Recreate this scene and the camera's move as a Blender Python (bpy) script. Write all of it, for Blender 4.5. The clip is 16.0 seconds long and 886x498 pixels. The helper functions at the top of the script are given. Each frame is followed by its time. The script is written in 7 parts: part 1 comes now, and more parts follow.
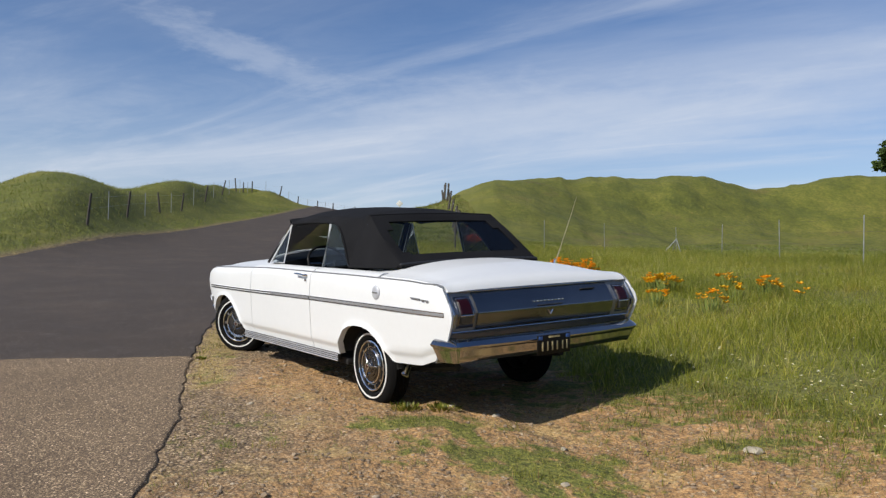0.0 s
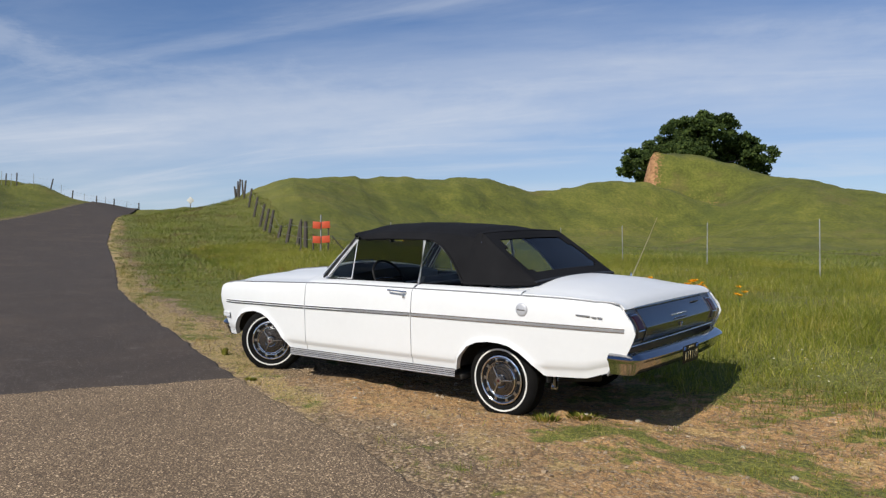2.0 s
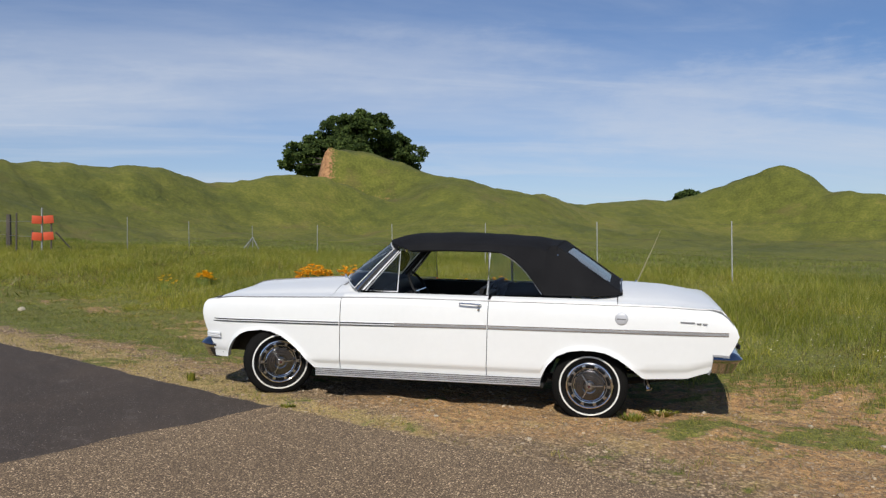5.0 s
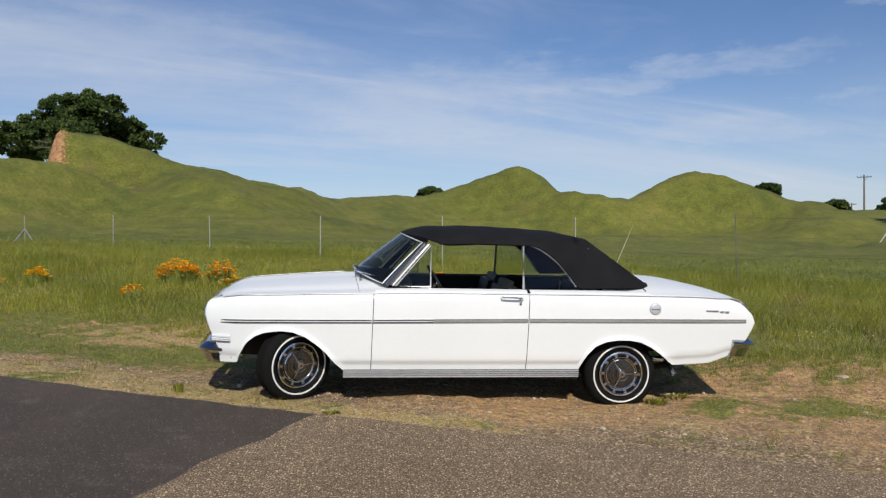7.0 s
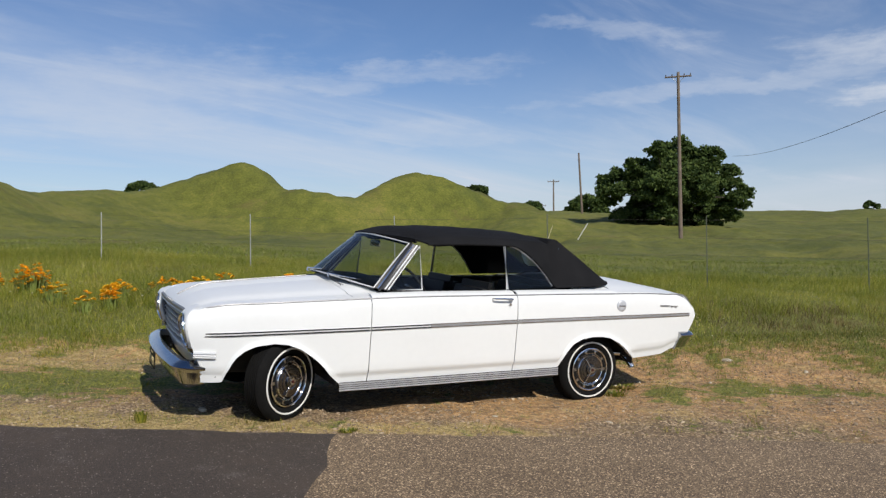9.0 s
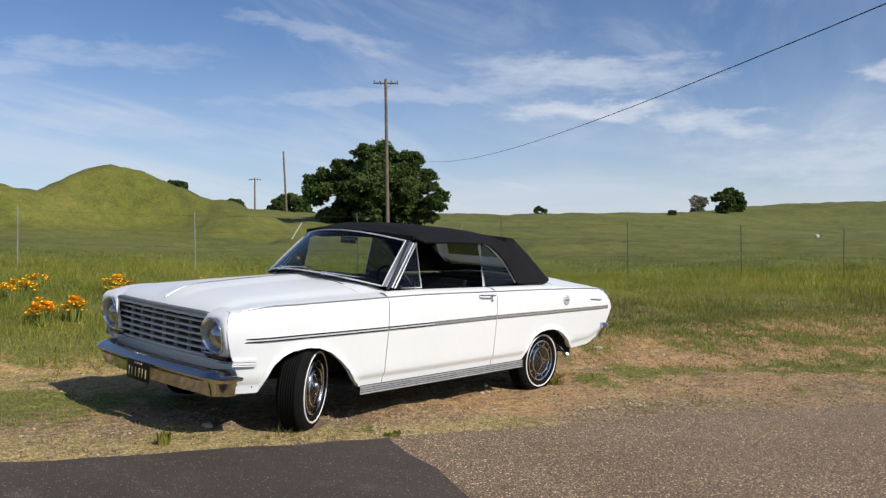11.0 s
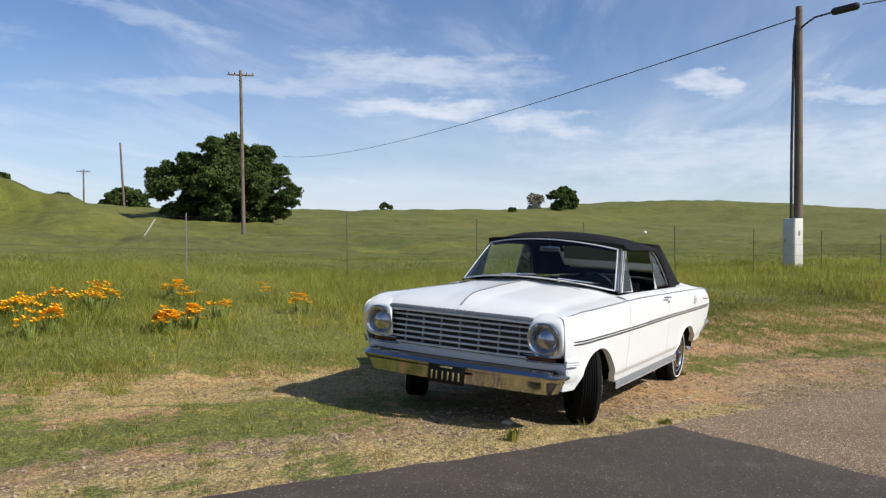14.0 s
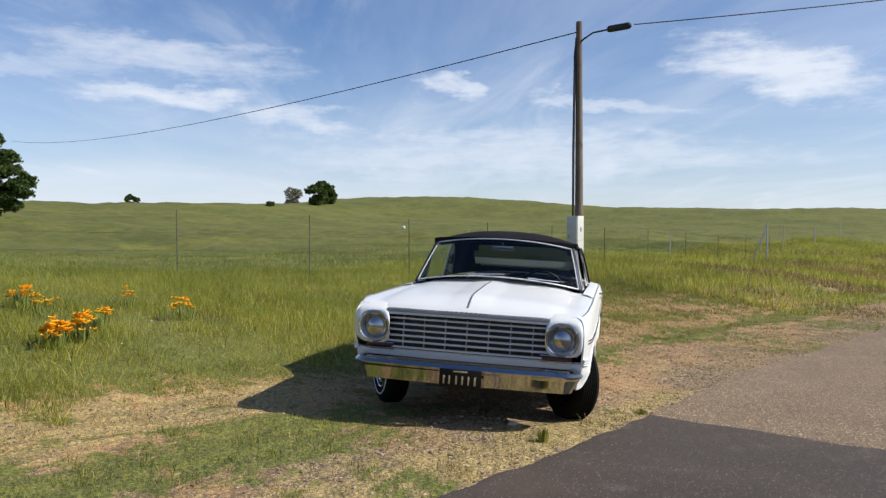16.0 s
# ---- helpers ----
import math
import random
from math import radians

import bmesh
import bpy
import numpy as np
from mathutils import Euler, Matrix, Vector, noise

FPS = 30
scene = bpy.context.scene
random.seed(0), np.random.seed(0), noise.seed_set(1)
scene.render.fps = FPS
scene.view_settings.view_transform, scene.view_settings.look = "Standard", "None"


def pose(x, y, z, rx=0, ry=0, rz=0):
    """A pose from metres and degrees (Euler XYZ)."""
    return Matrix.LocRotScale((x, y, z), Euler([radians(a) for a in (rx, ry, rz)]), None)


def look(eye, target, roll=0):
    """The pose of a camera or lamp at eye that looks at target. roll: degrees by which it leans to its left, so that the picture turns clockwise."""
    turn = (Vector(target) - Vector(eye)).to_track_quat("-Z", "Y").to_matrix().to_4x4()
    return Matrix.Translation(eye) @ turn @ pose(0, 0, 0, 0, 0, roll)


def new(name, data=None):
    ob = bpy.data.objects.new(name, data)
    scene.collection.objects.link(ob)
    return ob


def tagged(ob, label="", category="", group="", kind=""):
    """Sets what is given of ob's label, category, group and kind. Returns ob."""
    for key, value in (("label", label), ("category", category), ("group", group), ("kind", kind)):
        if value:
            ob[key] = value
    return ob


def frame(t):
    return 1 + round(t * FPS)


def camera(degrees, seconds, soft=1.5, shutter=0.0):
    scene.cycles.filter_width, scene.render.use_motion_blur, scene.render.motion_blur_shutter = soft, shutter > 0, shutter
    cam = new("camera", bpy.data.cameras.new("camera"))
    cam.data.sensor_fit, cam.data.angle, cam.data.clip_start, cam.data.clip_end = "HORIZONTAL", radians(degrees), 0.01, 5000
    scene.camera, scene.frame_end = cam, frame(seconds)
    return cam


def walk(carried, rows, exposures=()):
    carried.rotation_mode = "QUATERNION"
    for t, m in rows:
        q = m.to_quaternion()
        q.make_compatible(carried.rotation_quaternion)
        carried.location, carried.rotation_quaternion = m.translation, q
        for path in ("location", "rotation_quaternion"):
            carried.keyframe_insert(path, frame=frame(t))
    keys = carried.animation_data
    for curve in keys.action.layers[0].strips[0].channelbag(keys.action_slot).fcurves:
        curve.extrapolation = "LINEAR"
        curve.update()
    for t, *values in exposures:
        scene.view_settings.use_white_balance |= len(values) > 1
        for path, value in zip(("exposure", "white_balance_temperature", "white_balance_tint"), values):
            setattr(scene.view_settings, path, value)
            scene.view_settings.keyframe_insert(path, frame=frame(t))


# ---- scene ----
cam = camera(58.5, 16.0, soft=1.35)
PATH = [
    (0, (6.639, -3.844, 0.986), (5.005, -2.691, 1.021), 0.5),
    (0.5, (6.234, -4.438, 1.002), (4.691, -3.167, 1.037), 0.6),
    (1, (5.795, -5.034, 1.048), (4.354, -3.648, 1.083), 0.4),
    (1.5, (5.34, -5.526, 1.093), (4.002, -4.04, 1.125), 0.3),
    (2, (4.877, -5.993, 1.134), (3.646, -4.417, 1.164), 0.1),
    (2.5, (4.385, -6.327, 1.221), (3.266, -4.669, 1.248), -0.1),
    (3, (3.913, -6.661, 1.238), (2.907, -4.933, 1.263), -0.1),
    (3.5, (3.449, -6.873, 1.26), (2.573, -5.076, 1.281), -0.4),
    (6, (0.403, -7.642, 1.327), (0.308, -5.645, 1.326), -0.3),
    (6.5, (-0.225, -7.537, 1.316), (-0.13, -5.54, 1.308), -0.4),
    (7, (-0.821, -7.449, 1.33), (-0.614, -5.46, 1.318), -0.3),
    (7.5, (-1.359, -7.26, 1.322), (-1.132, -5.273, 1.306), -0.4),
    (8, (-1.86, -7.058, 1.344), (-1.579, -5.078, 1.327), -0.6),
    (8.5, (-2.387, -6.855, 1.35), (-1.847, -4.93, 1.332), -0.7),
    (9, (-2.915, -6.561, 1.368), (-2.023, -4.771, 1.346), -0.5),
    (9.5, (-3.463, -6.267, 1.347), (-2.415, -4.563, 1.323), -0.3),
    (10, (-3.902, -5.894, 1.341), (-2.721, -4.28, 1.315), -0.2),
    (12.5, (-6.167, -3.985, 1.444), (-4.436, -2.984, 1.416), 0.0),
    (13, (-6.534, -3.621, 1.467), (-4.805, -2.615, 1.435), 0.0),
    (13.5, (-6.922, -3.257, 1.487), (-5.193, -2.252, 1.454), -0.0),
    (14, (-7.154, -2.844, 1.489), (-5.42, -1.847, 1.45), -0.1),
    (14.5, (-7.401, -2.451, 1.5), (-5.626, -1.53, 1.46), -0.3),
    (15, (-7.552, -2.012, 1.512), (-5.707, -1.242, 1.468), -0.2),
    (15.5, (-7.606, -1.549, 1.517), (-5.709, -0.919, 1.468), -0.2),
    (16, (-7.666, -1.082, 1.539), (-5.712, -0.658, 1.486), 0.0),
]
walk(cam, [(t, look(eye, target, roll)) for t, eye, target, roll in PATH], [(0, -0.05), (3.5, -0.16), (6, -0.18), (10, -0.12), (12.5, 0.06), (16, 0.20)])


# world: clear sky with thin streaked cloud
SUN = Vector((0.03, -0.772, 0.636)).normalized()
world = bpy.data.worlds.new("sky")
scene.world = world
world.use_nodes = True
wt = world.node_tree
for n in list(wt.nodes):
    wt.nodes.remove(n)


def wnode(kind, **kw):
    n = wt.nodes.new(kind)
    for k, v in kw.items():
        n.inputs[k].default_value = v
    return n


sky = wt.nodes.new("ShaderNodeTexSky")
sky.sky_type = "NISHITA"
sky.sun_disc = False
sky.sun_elevation = math.asin(SUN.z)
sky.sun_rotation = math.atan2(SUN.x, SUN.y)
sky.air_density, sky.dust_density, sky.ozone_density = 1.0, 0.15, 4.0
coord = wt.nodes.new("ShaderNodeTexCoord")
sep = wt.nodes.new("ShaderNodeSeparateXYZ")
wt.links.new(coord.outputs["Generated"], sep.inputs[0])


def wmath(op, a, b=None):
    n = wt.nodes.new("ShaderNodeMath")
    n.operation = op
    for i, v in enumerate((a, b)):
        if v is None:
            continue
        if isinstance(v, (int, float)):
            n.inputs[i].default_value = v
        else:
            wt.links.new(v, n.inputs[i])
    return n.outputs[0]


# the cloud sheet is a plane overhead: divide by height above the horizon
height = wmath("MAXIMUM", wmath("ADD", sep.outputs[2], 0.10), 0.03)
cx, cy = wmath("DIVIDE", sep.outputs[0], height), wmath("DIVIDE", sep.outputs[1], height)
sheet = wt.nodes.new("ShaderNodeCombineXYZ")
wt.links.new(cx, sheet.inputs[0]), wt.links.new(cy, sheet.inputs[1])


def cloud(scale, turn, stretch, detail, lo, hi, rough=0.6, warp=0.6, shift=0.0):
    spin = wt.nodes.new("ShaderNodeMapping")
    spin.inputs["Rotation"].default_value = (0, 0, radians(turn))
    wt.links.new(sheet.outputs[0], spin.inputs[0])
    m = wt.nodes.new("ShaderNodeMapping")
    m.inputs["Scale"].default_value = (scale, scale * stretch, 1)
    m.inputs["Location"].default_value = (shift, shift * 0.7, shift)
    wt.links.new(spin.outputs[0], m.inputs[0])
    t = wnode("ShaderNodeTexNoise", Scale=1.0, Detail=detail, Roughness=rough, Distortion=warp)
    wt.links.new(m.outputs[0], t.inputs["Vector"])
    r = wt.nodes.new("ShaderNodeMapRange")
    r.interpolation_type = "SMOOTHSTEP"
    r.inputs[1].default_value, r.inputs[2].default_value = lo, hi
    wt.links.new(t.outputs[0], r.inputs[0])
    return r.outputs[0]


veil = cloud(0.16, -25, 2.0, 8, 0.37, 0.76, 0.58, 0.8, 5.1)
streak = cloud(0.42, -18, 3.4, 10, 0.46, 0.78, 0.62, 1.0, 7.7)
low = wt.nodes.new("ShaderNodeMapRange")
low.interpolation_type = "SMOOTHSTEP"
low.inputs[1].default_value, low.inputs[2].default_value = 0.26, 0.0
wt.links.new(sep.outputs[2], low.inputs[0])
# single clouds: azimuth and height of the middle, half length, half width, slant (degrees), density
CLOUDS = [
    (158.8, 14.4, 10.6, 1.5, 16.0, 0.26),
    (135.8, 10.7, 20.9, 3.18, 1.5, 0.24),
    (161.2, 7.4, 14.9, 1.75, 174.0, 0.2),
    (104.3, 13.3, 15.2, 3.08, 1.4, 0.20),
    (84.6, 9.9, 13.0, 3.6, 171.0, 0.30),
    (68.3, 11.6, 11.7, 1.13, 175.1, 0.32),
    (65.4, 7.7, 8.2, 1.13, 0.5, 0.26),
    (43.6, 10.3, 16.3, 0.77, 176.7, 0.34),
    (50.5, 14.2, 6.6, 0.82, 12.6, 0.3),
    (31.5, 11.7, 10.7, 1.34, 3.9, 0.6),
    (31.2, 9.0, 6.5, 1.03, 179.8, 0.85),
    (22.9, 7.6, 5.8, 1.03, 7.7, 0.7),
    (11.4, 10.1, 2.5, 0.77, 11.8, 0.75),
    (-11.0, 10.3, 8.1, 2.16, 14.5, 0.95),
    (-0.3, 8.9, 7.6, 0.67, 6.1, 0.6),
    (6.0, 5.2, 20.0, 2.0, 0.9, 0.62),
]
bearing = wmath("MULTIPLY", wmath("ARCTAN2", sep.outputs[1], sep.outputs[0]), 180 / math.pi)
lift = wmath("MULTIPLY", wmath("ARCSINE", sep.outputs[2]), 180 / math.pi)
chart = wt.nodes.new("ShaderNodeCombineXYZ")
wt.links.new(bearing, chart.inputs[0]), wt.links.new(lift, chart.inputs[1])


def ruffle(sx, sy, detail, shift, rough=0.62, warp=0.0):
    m = wt.nodes.new("ShaderNodeMapping")
    m.inputs["Scale"].default_value = (sx, sy, 1)
    m.inputs["Location"].default_value = (shift, shift * 1.3, shift * 0.4)
    wt.links.new(chart.outputs[0], m.inputs[0])
    t = wnode("ShaderNodeTexNoise", Scale=1.0, Detail=detail, Roughness=rough, Distortion=warp)
    wt.links.new(m.outputs[0], t.inputs["Vector"])
    return t.outputs[0]


def smooth_to(v, lo, hi):
    r = wt.nodes.new("ShaderNodeMapRange")
    r.interpolation_type = "SMOOTHSTEP"
    r.inputs[1].default_value, r.inputs[2].default_value = lo, hi
    wt.links.new(v, r.inputs[0])
    return r.outputs[0]


bearing_w = wmath("ADD", bearing, wmath("MULTIPLY", wmath("SUBTRACT", ruffle(0.16, 0.42, 5, 3.0), 0.5), 9.0))
lift_w = wmath("ADD", lift, wmath("MULTIPLY", wmath("SUBTRACT", ruffle(0.20, 0.55, 6, 9.0), 0.5), 3.4))
fibre = wmath("ADD", wmath("MULTIPLY", ruffle(0.14, 0.85, 8, 5.0, 0.66, 0.4), 0.6), wmath("MULTIPLY", ruffle(0.5, 1.1, 6, 15.0), 0.4))
single = None
for az0, el0, long_, thick_, slant, dens in CLOUDS:
    c0, s0 = math.cos(radians(slant)), math.sin(radians(slant))
    da, de = wmath("SUBTRACT", bearing_w, az0), wmath("SUBTRACT", lift_w, el0)
    u = wmath("MULTIPLY", wmath("ADD", wmath("MULTIPLY", da, c0), wmath("MULTIPLY", de, s0)), 1 / long_)
    v = wmath("MULTIPLY", wmath("SUBTRACT", wmath("MULTIPLY", de, c0), wmath("MULTIPLY", da, s0)), 1 / thick_)
    inside = wmath("SUBTRACT", 1.0, wmath("ADD", wmath("MULTIPLY", u, u), wmath("MULTIPLY", v, v)))
    body = smooth_to(wmath("ADD", inside, wmath("MULTIPLY", wmath("SUBTRACT", fibre, 0.5), 3.2)), -0.1, 1.3)
    body = wmath("MULTIPLY", body, dens)
    single = body if single is None else wmath("MAXIMUM", single, body)
cover = wmath("ADD", wmath("MULTIPLY", veil, 0.50), wmath("MULTIPLY", streak, 0.32))
cover = wmath("ADD", cover, wmath("MULTIPLY", low.outputs[0], 0.36))
cover = wmath("ADD", cover, wmath("MULTIPLY", single, wmath("SUBTRACT", 1.05, cover)))
cover = wmath("MINIMUM", cover, 0.95)
cover = wmath("MULTIPLY", cover, smooth_to(sep.outputs[2], 0.95, 0.42))
mixc = wt.nodes.new("ShaderNodeMix")
mixc.data_type = "RGBA"
wt.links.new(cover, mixc.inputs[0])
tint = wt.nodes.new("ShaderNodeMix")
tint.data_type, tint.blend_type = "RGBA", "MULTIPLY"
tint.inputs[0].default_value = 1.0
tint.inputs[7].default_value = (0.87, 0.965, 1.15, 1)
wt.links.new(sky.outputs[0], tint.inputs[6])
wt.links.new(tint.outputs[2], mixc.inputs[6])
mixc.inputs[7].default_value = (7.9, 8.5, 9.6, 1)
bg = wt.nodes.new("ShaderNodeBackground")
bg.inputs[1].default_value = 0.088
wt.links.new(mixc.outputs[2], bg.inputs[0])
wo = wt.nodes.new("ShaderNodeOutputWorld")
wt.links.new(bg.outputs[0], wo.inputs[0])

lamp = bpy.data.lights.new("sun", "SUN")
lamp.energy, lamp.angle, lamp.color = 4.9, radians(0.55), (1.0, 0.95, 0.86)
sun = new("sun", lamp)
sun.matrix_world = look(SUN * 50, (0, 0, 0))
tagged(sun, kind="structure")


# ---- materials ----
def material(name, rgb=(0.5, 0.5, 0.5), rough=0.5, metal=0.0, **kw):
    m = bpy.data.materials.new(name)
    m.use_nodes = True
    b = m.node_tree.nodes["Principled BSDF"]
    b.inputs["Base Color"].default_value = (*rgb, 1)
    b.inputs["Roughness"].default_value = rough
    b.inputs["Metallic"].default_value = metal
    for k, v in kw.items():
        b.inputs[k.replace("_", " ")].default_value = v
    return m, m.node_tree, b


def node(t, kind, **kw):
    n = t.nodes.new(kind)
    for k, v in kw.items():
        n.inputs[k].default_value = v
    return n


def noise_out(t, scale, detail=5.0, rough=0.6, coords="Object", stretch=None):
    c = t.nodes.new("ShaderNodeTexCoord")
    n = node(t, "ShaderNodeTexNoise", Scale=scale, Detail=detail, Roughness=rough)
    if stretch:
        m = t.nodes.new("ShaderNodeMapping")
        m.inputs["Scale"].default_value = stretch
        t.links.new(c.outputs[coords], m.inputs[0])
        t.links.new(m.outputs[0], n.inputs["Vector"])
    else:
        t.links.new(c.outputs[coords], n.inputs["Vector"])
    return n.outputs[0]


def ramp(t, fac, stops):
    r = t.nodes.new("ShaderNodeValToRGB")
    e = r.color_ramp.elements
    e[0].position, e[0].color = stops[0][0], (*stops[0][1], 1)
    e[1].position, e[1].color = stops[-1][0], (*stops[-1][1], 1)
    for p, c in stops[1:-1]:
        e.new(p).color = (*c, 1)
    t.links.new(fac, r.inputs[0])
    return r.outputs[0]


def calc(t, op, a, b=0.0, clamp=False):
    n = t.nodes.new("ShaderNodeMath")
    n.operation, n.use_clamp = op, clamp
    for i, v in enumerate((a, b)):
        if isinstance(v, (int, float)):
            n.inputs[i].default_value = v
        else:
            t.links.new(v, n.inputs[i])
    return n.outputs[0]


def step(t, v, lo, hi):
    r = t.nodes.new("ShaderNodeMapRange")
    r.interpolation_type = "SMOOTHSTEP"
    r.inputs[1].default_value, r.inputs[2].default_value = lo, hi
    t.links.new(v, r.inputs[0])
    return r.outputs[0]


def blend(t, fac, a, b, mode="MIX"):
    n = t.nodes.new("ShaderNodeMix")
    n.data_type, n.blend_type = "RGBA", mode
    for i, v in ((0, fac), (6, a), (7, b)):
        if isinstance(v, (int, float)):
            n.inputs[i].default_value = v
        elif isinstance(v, tuple):
            n.inputs[i].default_value = (*v, 1)
        else:
            t.links.new(v, n.inputs[i])
    return n.outputs[2]


def bump(t, b, fac, strength=0.3, distance=0.01):
    n = node(t, "ShaderNodeBump", Strength=strength, Distance=distance)
    t.links.new(fac, n.inputs["Height"])
    t.links.new(n.outputs[0], b.inputs["Normal"])


def worn(name, dark, light, rough, scale, metal=0.0, relief=0.2, depth=0.005, fine=None, **kw):
    """A surface whose colour drifts between two shades, with a fine grain."""
    m, t, b = material(name, light, rough, metal, **kw)
    big = noise_out(t, scale)
    small = noise_out(t, fine or scale * 14, 3)
    mixed = calc(t, "ADD", calc(t, "MULTIPLY", big, 0.65), calc(t, "MULTIPLY", small, 0.35))
    t.links.new(ramp(t, mixed, [(0.32, dark), (0.66, light)]), b.inputs["Base Color"])
    bump(t, b, small, relief, depth)
    return m


PAINT = worn("white_paint", (0.705, 0.715, 0.715), (0.745, 0.755, 0.755), 0.38, 1.2, relief=0.015, depth=0.001, Coat_Weight=0.22, Coat_Roughness=0.06)
LAMP_FRAME = worn("lamp_frame", (0.05, 0.05, 0.052), (0.11, 0.11, 0.112), 0.35, 6.0, metal=0.5)
COVE = worn("cove_metal", (0.16, 0.165, 0.175), (0.22, 0.225, 0.235), 0.26, 2.0, metal=1.0, relief=0.05, depth=0.001)
BUMPER_CHROME = worn("bumper_chrome", (0.34, 0.345, 0.355), (0.47, 0.475, 0.485), 0.11, 3.0, metal=1.0, relief=0.03, depth=0.001)
CHROME = worn("chrome", (0.66, 0.665, 0.675), (0.76, 0.765, 0.775), 0.10, 3.0, metal=1.0, relief=0.02, depth=0.001)
BRUSHED = worn("brushed_aluminium", (0.36, 0.37, 0.39), (0.50, 0.51, 0.53), 0.22, 2.0, metal=1.0, relief=0.05, depth=0.001)
BRIGHT_STRIP = worn("bright_strip", (0.62, 0.625, 0.63), (0.72, 0.725, 0.73), 0.3, 5.0, metal=0.2, relief=0.03, depth=0.001)
GREY_TRIM = worn("grey_trim", (0.20, 0.20, 0.205), (0.30, 0.30, 0.305), 0.4, 3.0, metal=0.6)
BLACK_TRIM = worn("black_trim", (0.012, 0.012, 0.013), (0.03, 0.03, 0.032), 0.45, 4.0)
BRASS = worn("aged_brass", (0.42, 0.36, 0.22), (0.62, 0.55, 0.36), 0.35, 6.0, metal=0.7)
STRIP_GREY = worn("strip_grey", (0.24, 0.24, 0.245), (0.34, 0.34, 0.345), 0.45, 3.0, metal=0.3)
EMBLEM = worn("emblem_metal", (0.42, 0.43, 0.46), (0.58, 0.59, 0.62), 0.5, 9.0, metal=0.3)
LAMP_GLASS = worn("fluted_lamp_glass", (0.36, 0.37, 0.37), (0.50, 0.51, 0.51), 0.5, 30.0, relief=0.5, depth=0.004, fine=60, Coat_Weight=0.2, Coat_Roughness=0.1)
WHEEL_GREY = worn("wheel_grey", (0.11, 0.11, 0.115), (0.20, 0.20, 0.21), 0.22, 8.0, metal=1.0)
RUBBER = worn("tyre_rubber", (0.005, 0.005, 0.005), (0.011, 0.0107, 0.0104), 0.9, 6.0, relief=0.3, depth=0.002, Specular_IOR_Level=0.10)
WHITEWALL = worn("whitewall", (0.62, 0.61, 0.57), (0.78, 0.77, 0.74), 0.6, 9.0)
CLOTH = worn("black_cloth", (0.006, 0.006, 0.007), (0.013, 0.013, 0.0145), 0.9, 3.0, relief=0.35, depth=0.003, fine=220, Specular_IOR_Level=0.15)
VINYL = worn("black_vinyl", (0.004, 0.004, 0.0045), (0.010, 0.010, 0.011), 0.55, 5.0, relief=0.1, Specular_IOR_Level=0.3)
UNDER = worn("underbody", (0.012, 0.011, 0.010), (0.03, 0.028, 0.026), 0.9, 5.0)
TAIL, _t, _b = material("tail_lens", (0.022, 0.002, 0.004), 0.22, Specular_IOR_Level=0.3)
TURN_RED, _t, _b = material("turn_lens", (0.055, 0.016, 0.014), 0.25)
PLATE_INK, _t, _b = material("plate_black", (0.010, 0.008, 0.006), 0.5, Specular_IOR_Level=0.2)
PLATE_GOLD, _t, _b = material("plate_gold", (0.46, 0.38, 0.20), 0.5)
BLUE, _t, _b = material("tag_blue", (0.05, 0.12, 0.35), 0.4)


def glassy(name, rgb, rough=0.0, amount=0.9):
    """A thin pane: mostly clear, glossier at a glancing angle."""
    m = bpy.data.materials.new(name)
    m.use_nodes = True
    t = m.node_tree
    for n in list(t.nodes):
        t.nodes.remove(n)
    o = t.nodes.new("ShaderNodeOutputMaterial")
    clear = t.nodes.new("ShaderNodeBsdfTransparent")
    clear.inputs[0].default_value = (*rgb, 1)
    gloss = t.nodes.new("ShaderNodeBsdfGlossy")
    gloss.inputs["Roughness"].default_value = rough
    f = node(t, "ShaderNodeFresnel", IOR=1.52)
    mix = t.nodes.new("ShaderNodeMixShader")
    t.links.new(calc(t, "MULTIPLY", f.outputs[0], amount), mix.inputs[0])
    t.links.new(clear.outputs[0], mix.inputs[1])
    t.links.new(gloss.outputs[0], mix.inputs[2])
    t.links.new(mix.outputs[0], o.inputs[0])
    return m


GLASS = glassy("tinted_glass", (0.70, 0.75, 0.73), 0.0, 0.8)
VINYL_PANE = glassy("clear_vinyl", (0.62, 0.66, 0.66), 0.05, 0.8)

TIMBER = worn("grey_timber", (0.035, 0.028, 0.022), (0.105, 0.090, 0.075), 0.85, 2.0, relief=0.5, depth=0.01, fine=40)
POLE_WOOD = worn("pole_timber", (0.085, 0.064, 0.046), (0.20, 0.155, 0.118), 0.85, 0.8, relief=0.4, depth=0.01, fine=25)
GALV = worn("galvanised_steel", (0.240, 0.248, 0.242), (0.400, 0.408, 0.390), 0.5, 6.0, metal=0.6)
# steel posts with their shadow side put into a darker colour
POST_SHADED = worn("shaded_post", (0.07, 0.085, 0.06), (0.15, 0.16, 0.12), 0.7, 8.0)
CABLE, _t, _b = material("cable", (0.02, 0.02, 0.022), 0.6)
BOX_PAINT = worn("box_paint", (0.451, 0.446, 0.406), (0.640, 0.632, 0.585), 0.5, 2.5)
SIGN_ORANGE = worn("sign_orange", (0.527, 0.068, 0.024), (0.680, 0.109, 0.042), 0.5, 3.0)
STEM = worn("stem_green", (0.11, 0.15, 0.025), (0.20, 0.24, 0.05), 0.7, 20)
PETAL = worn("poppy_orange", (0.90, 0.39, 0.008), (0.95, 0.56, 0.02), 0.55, 6)
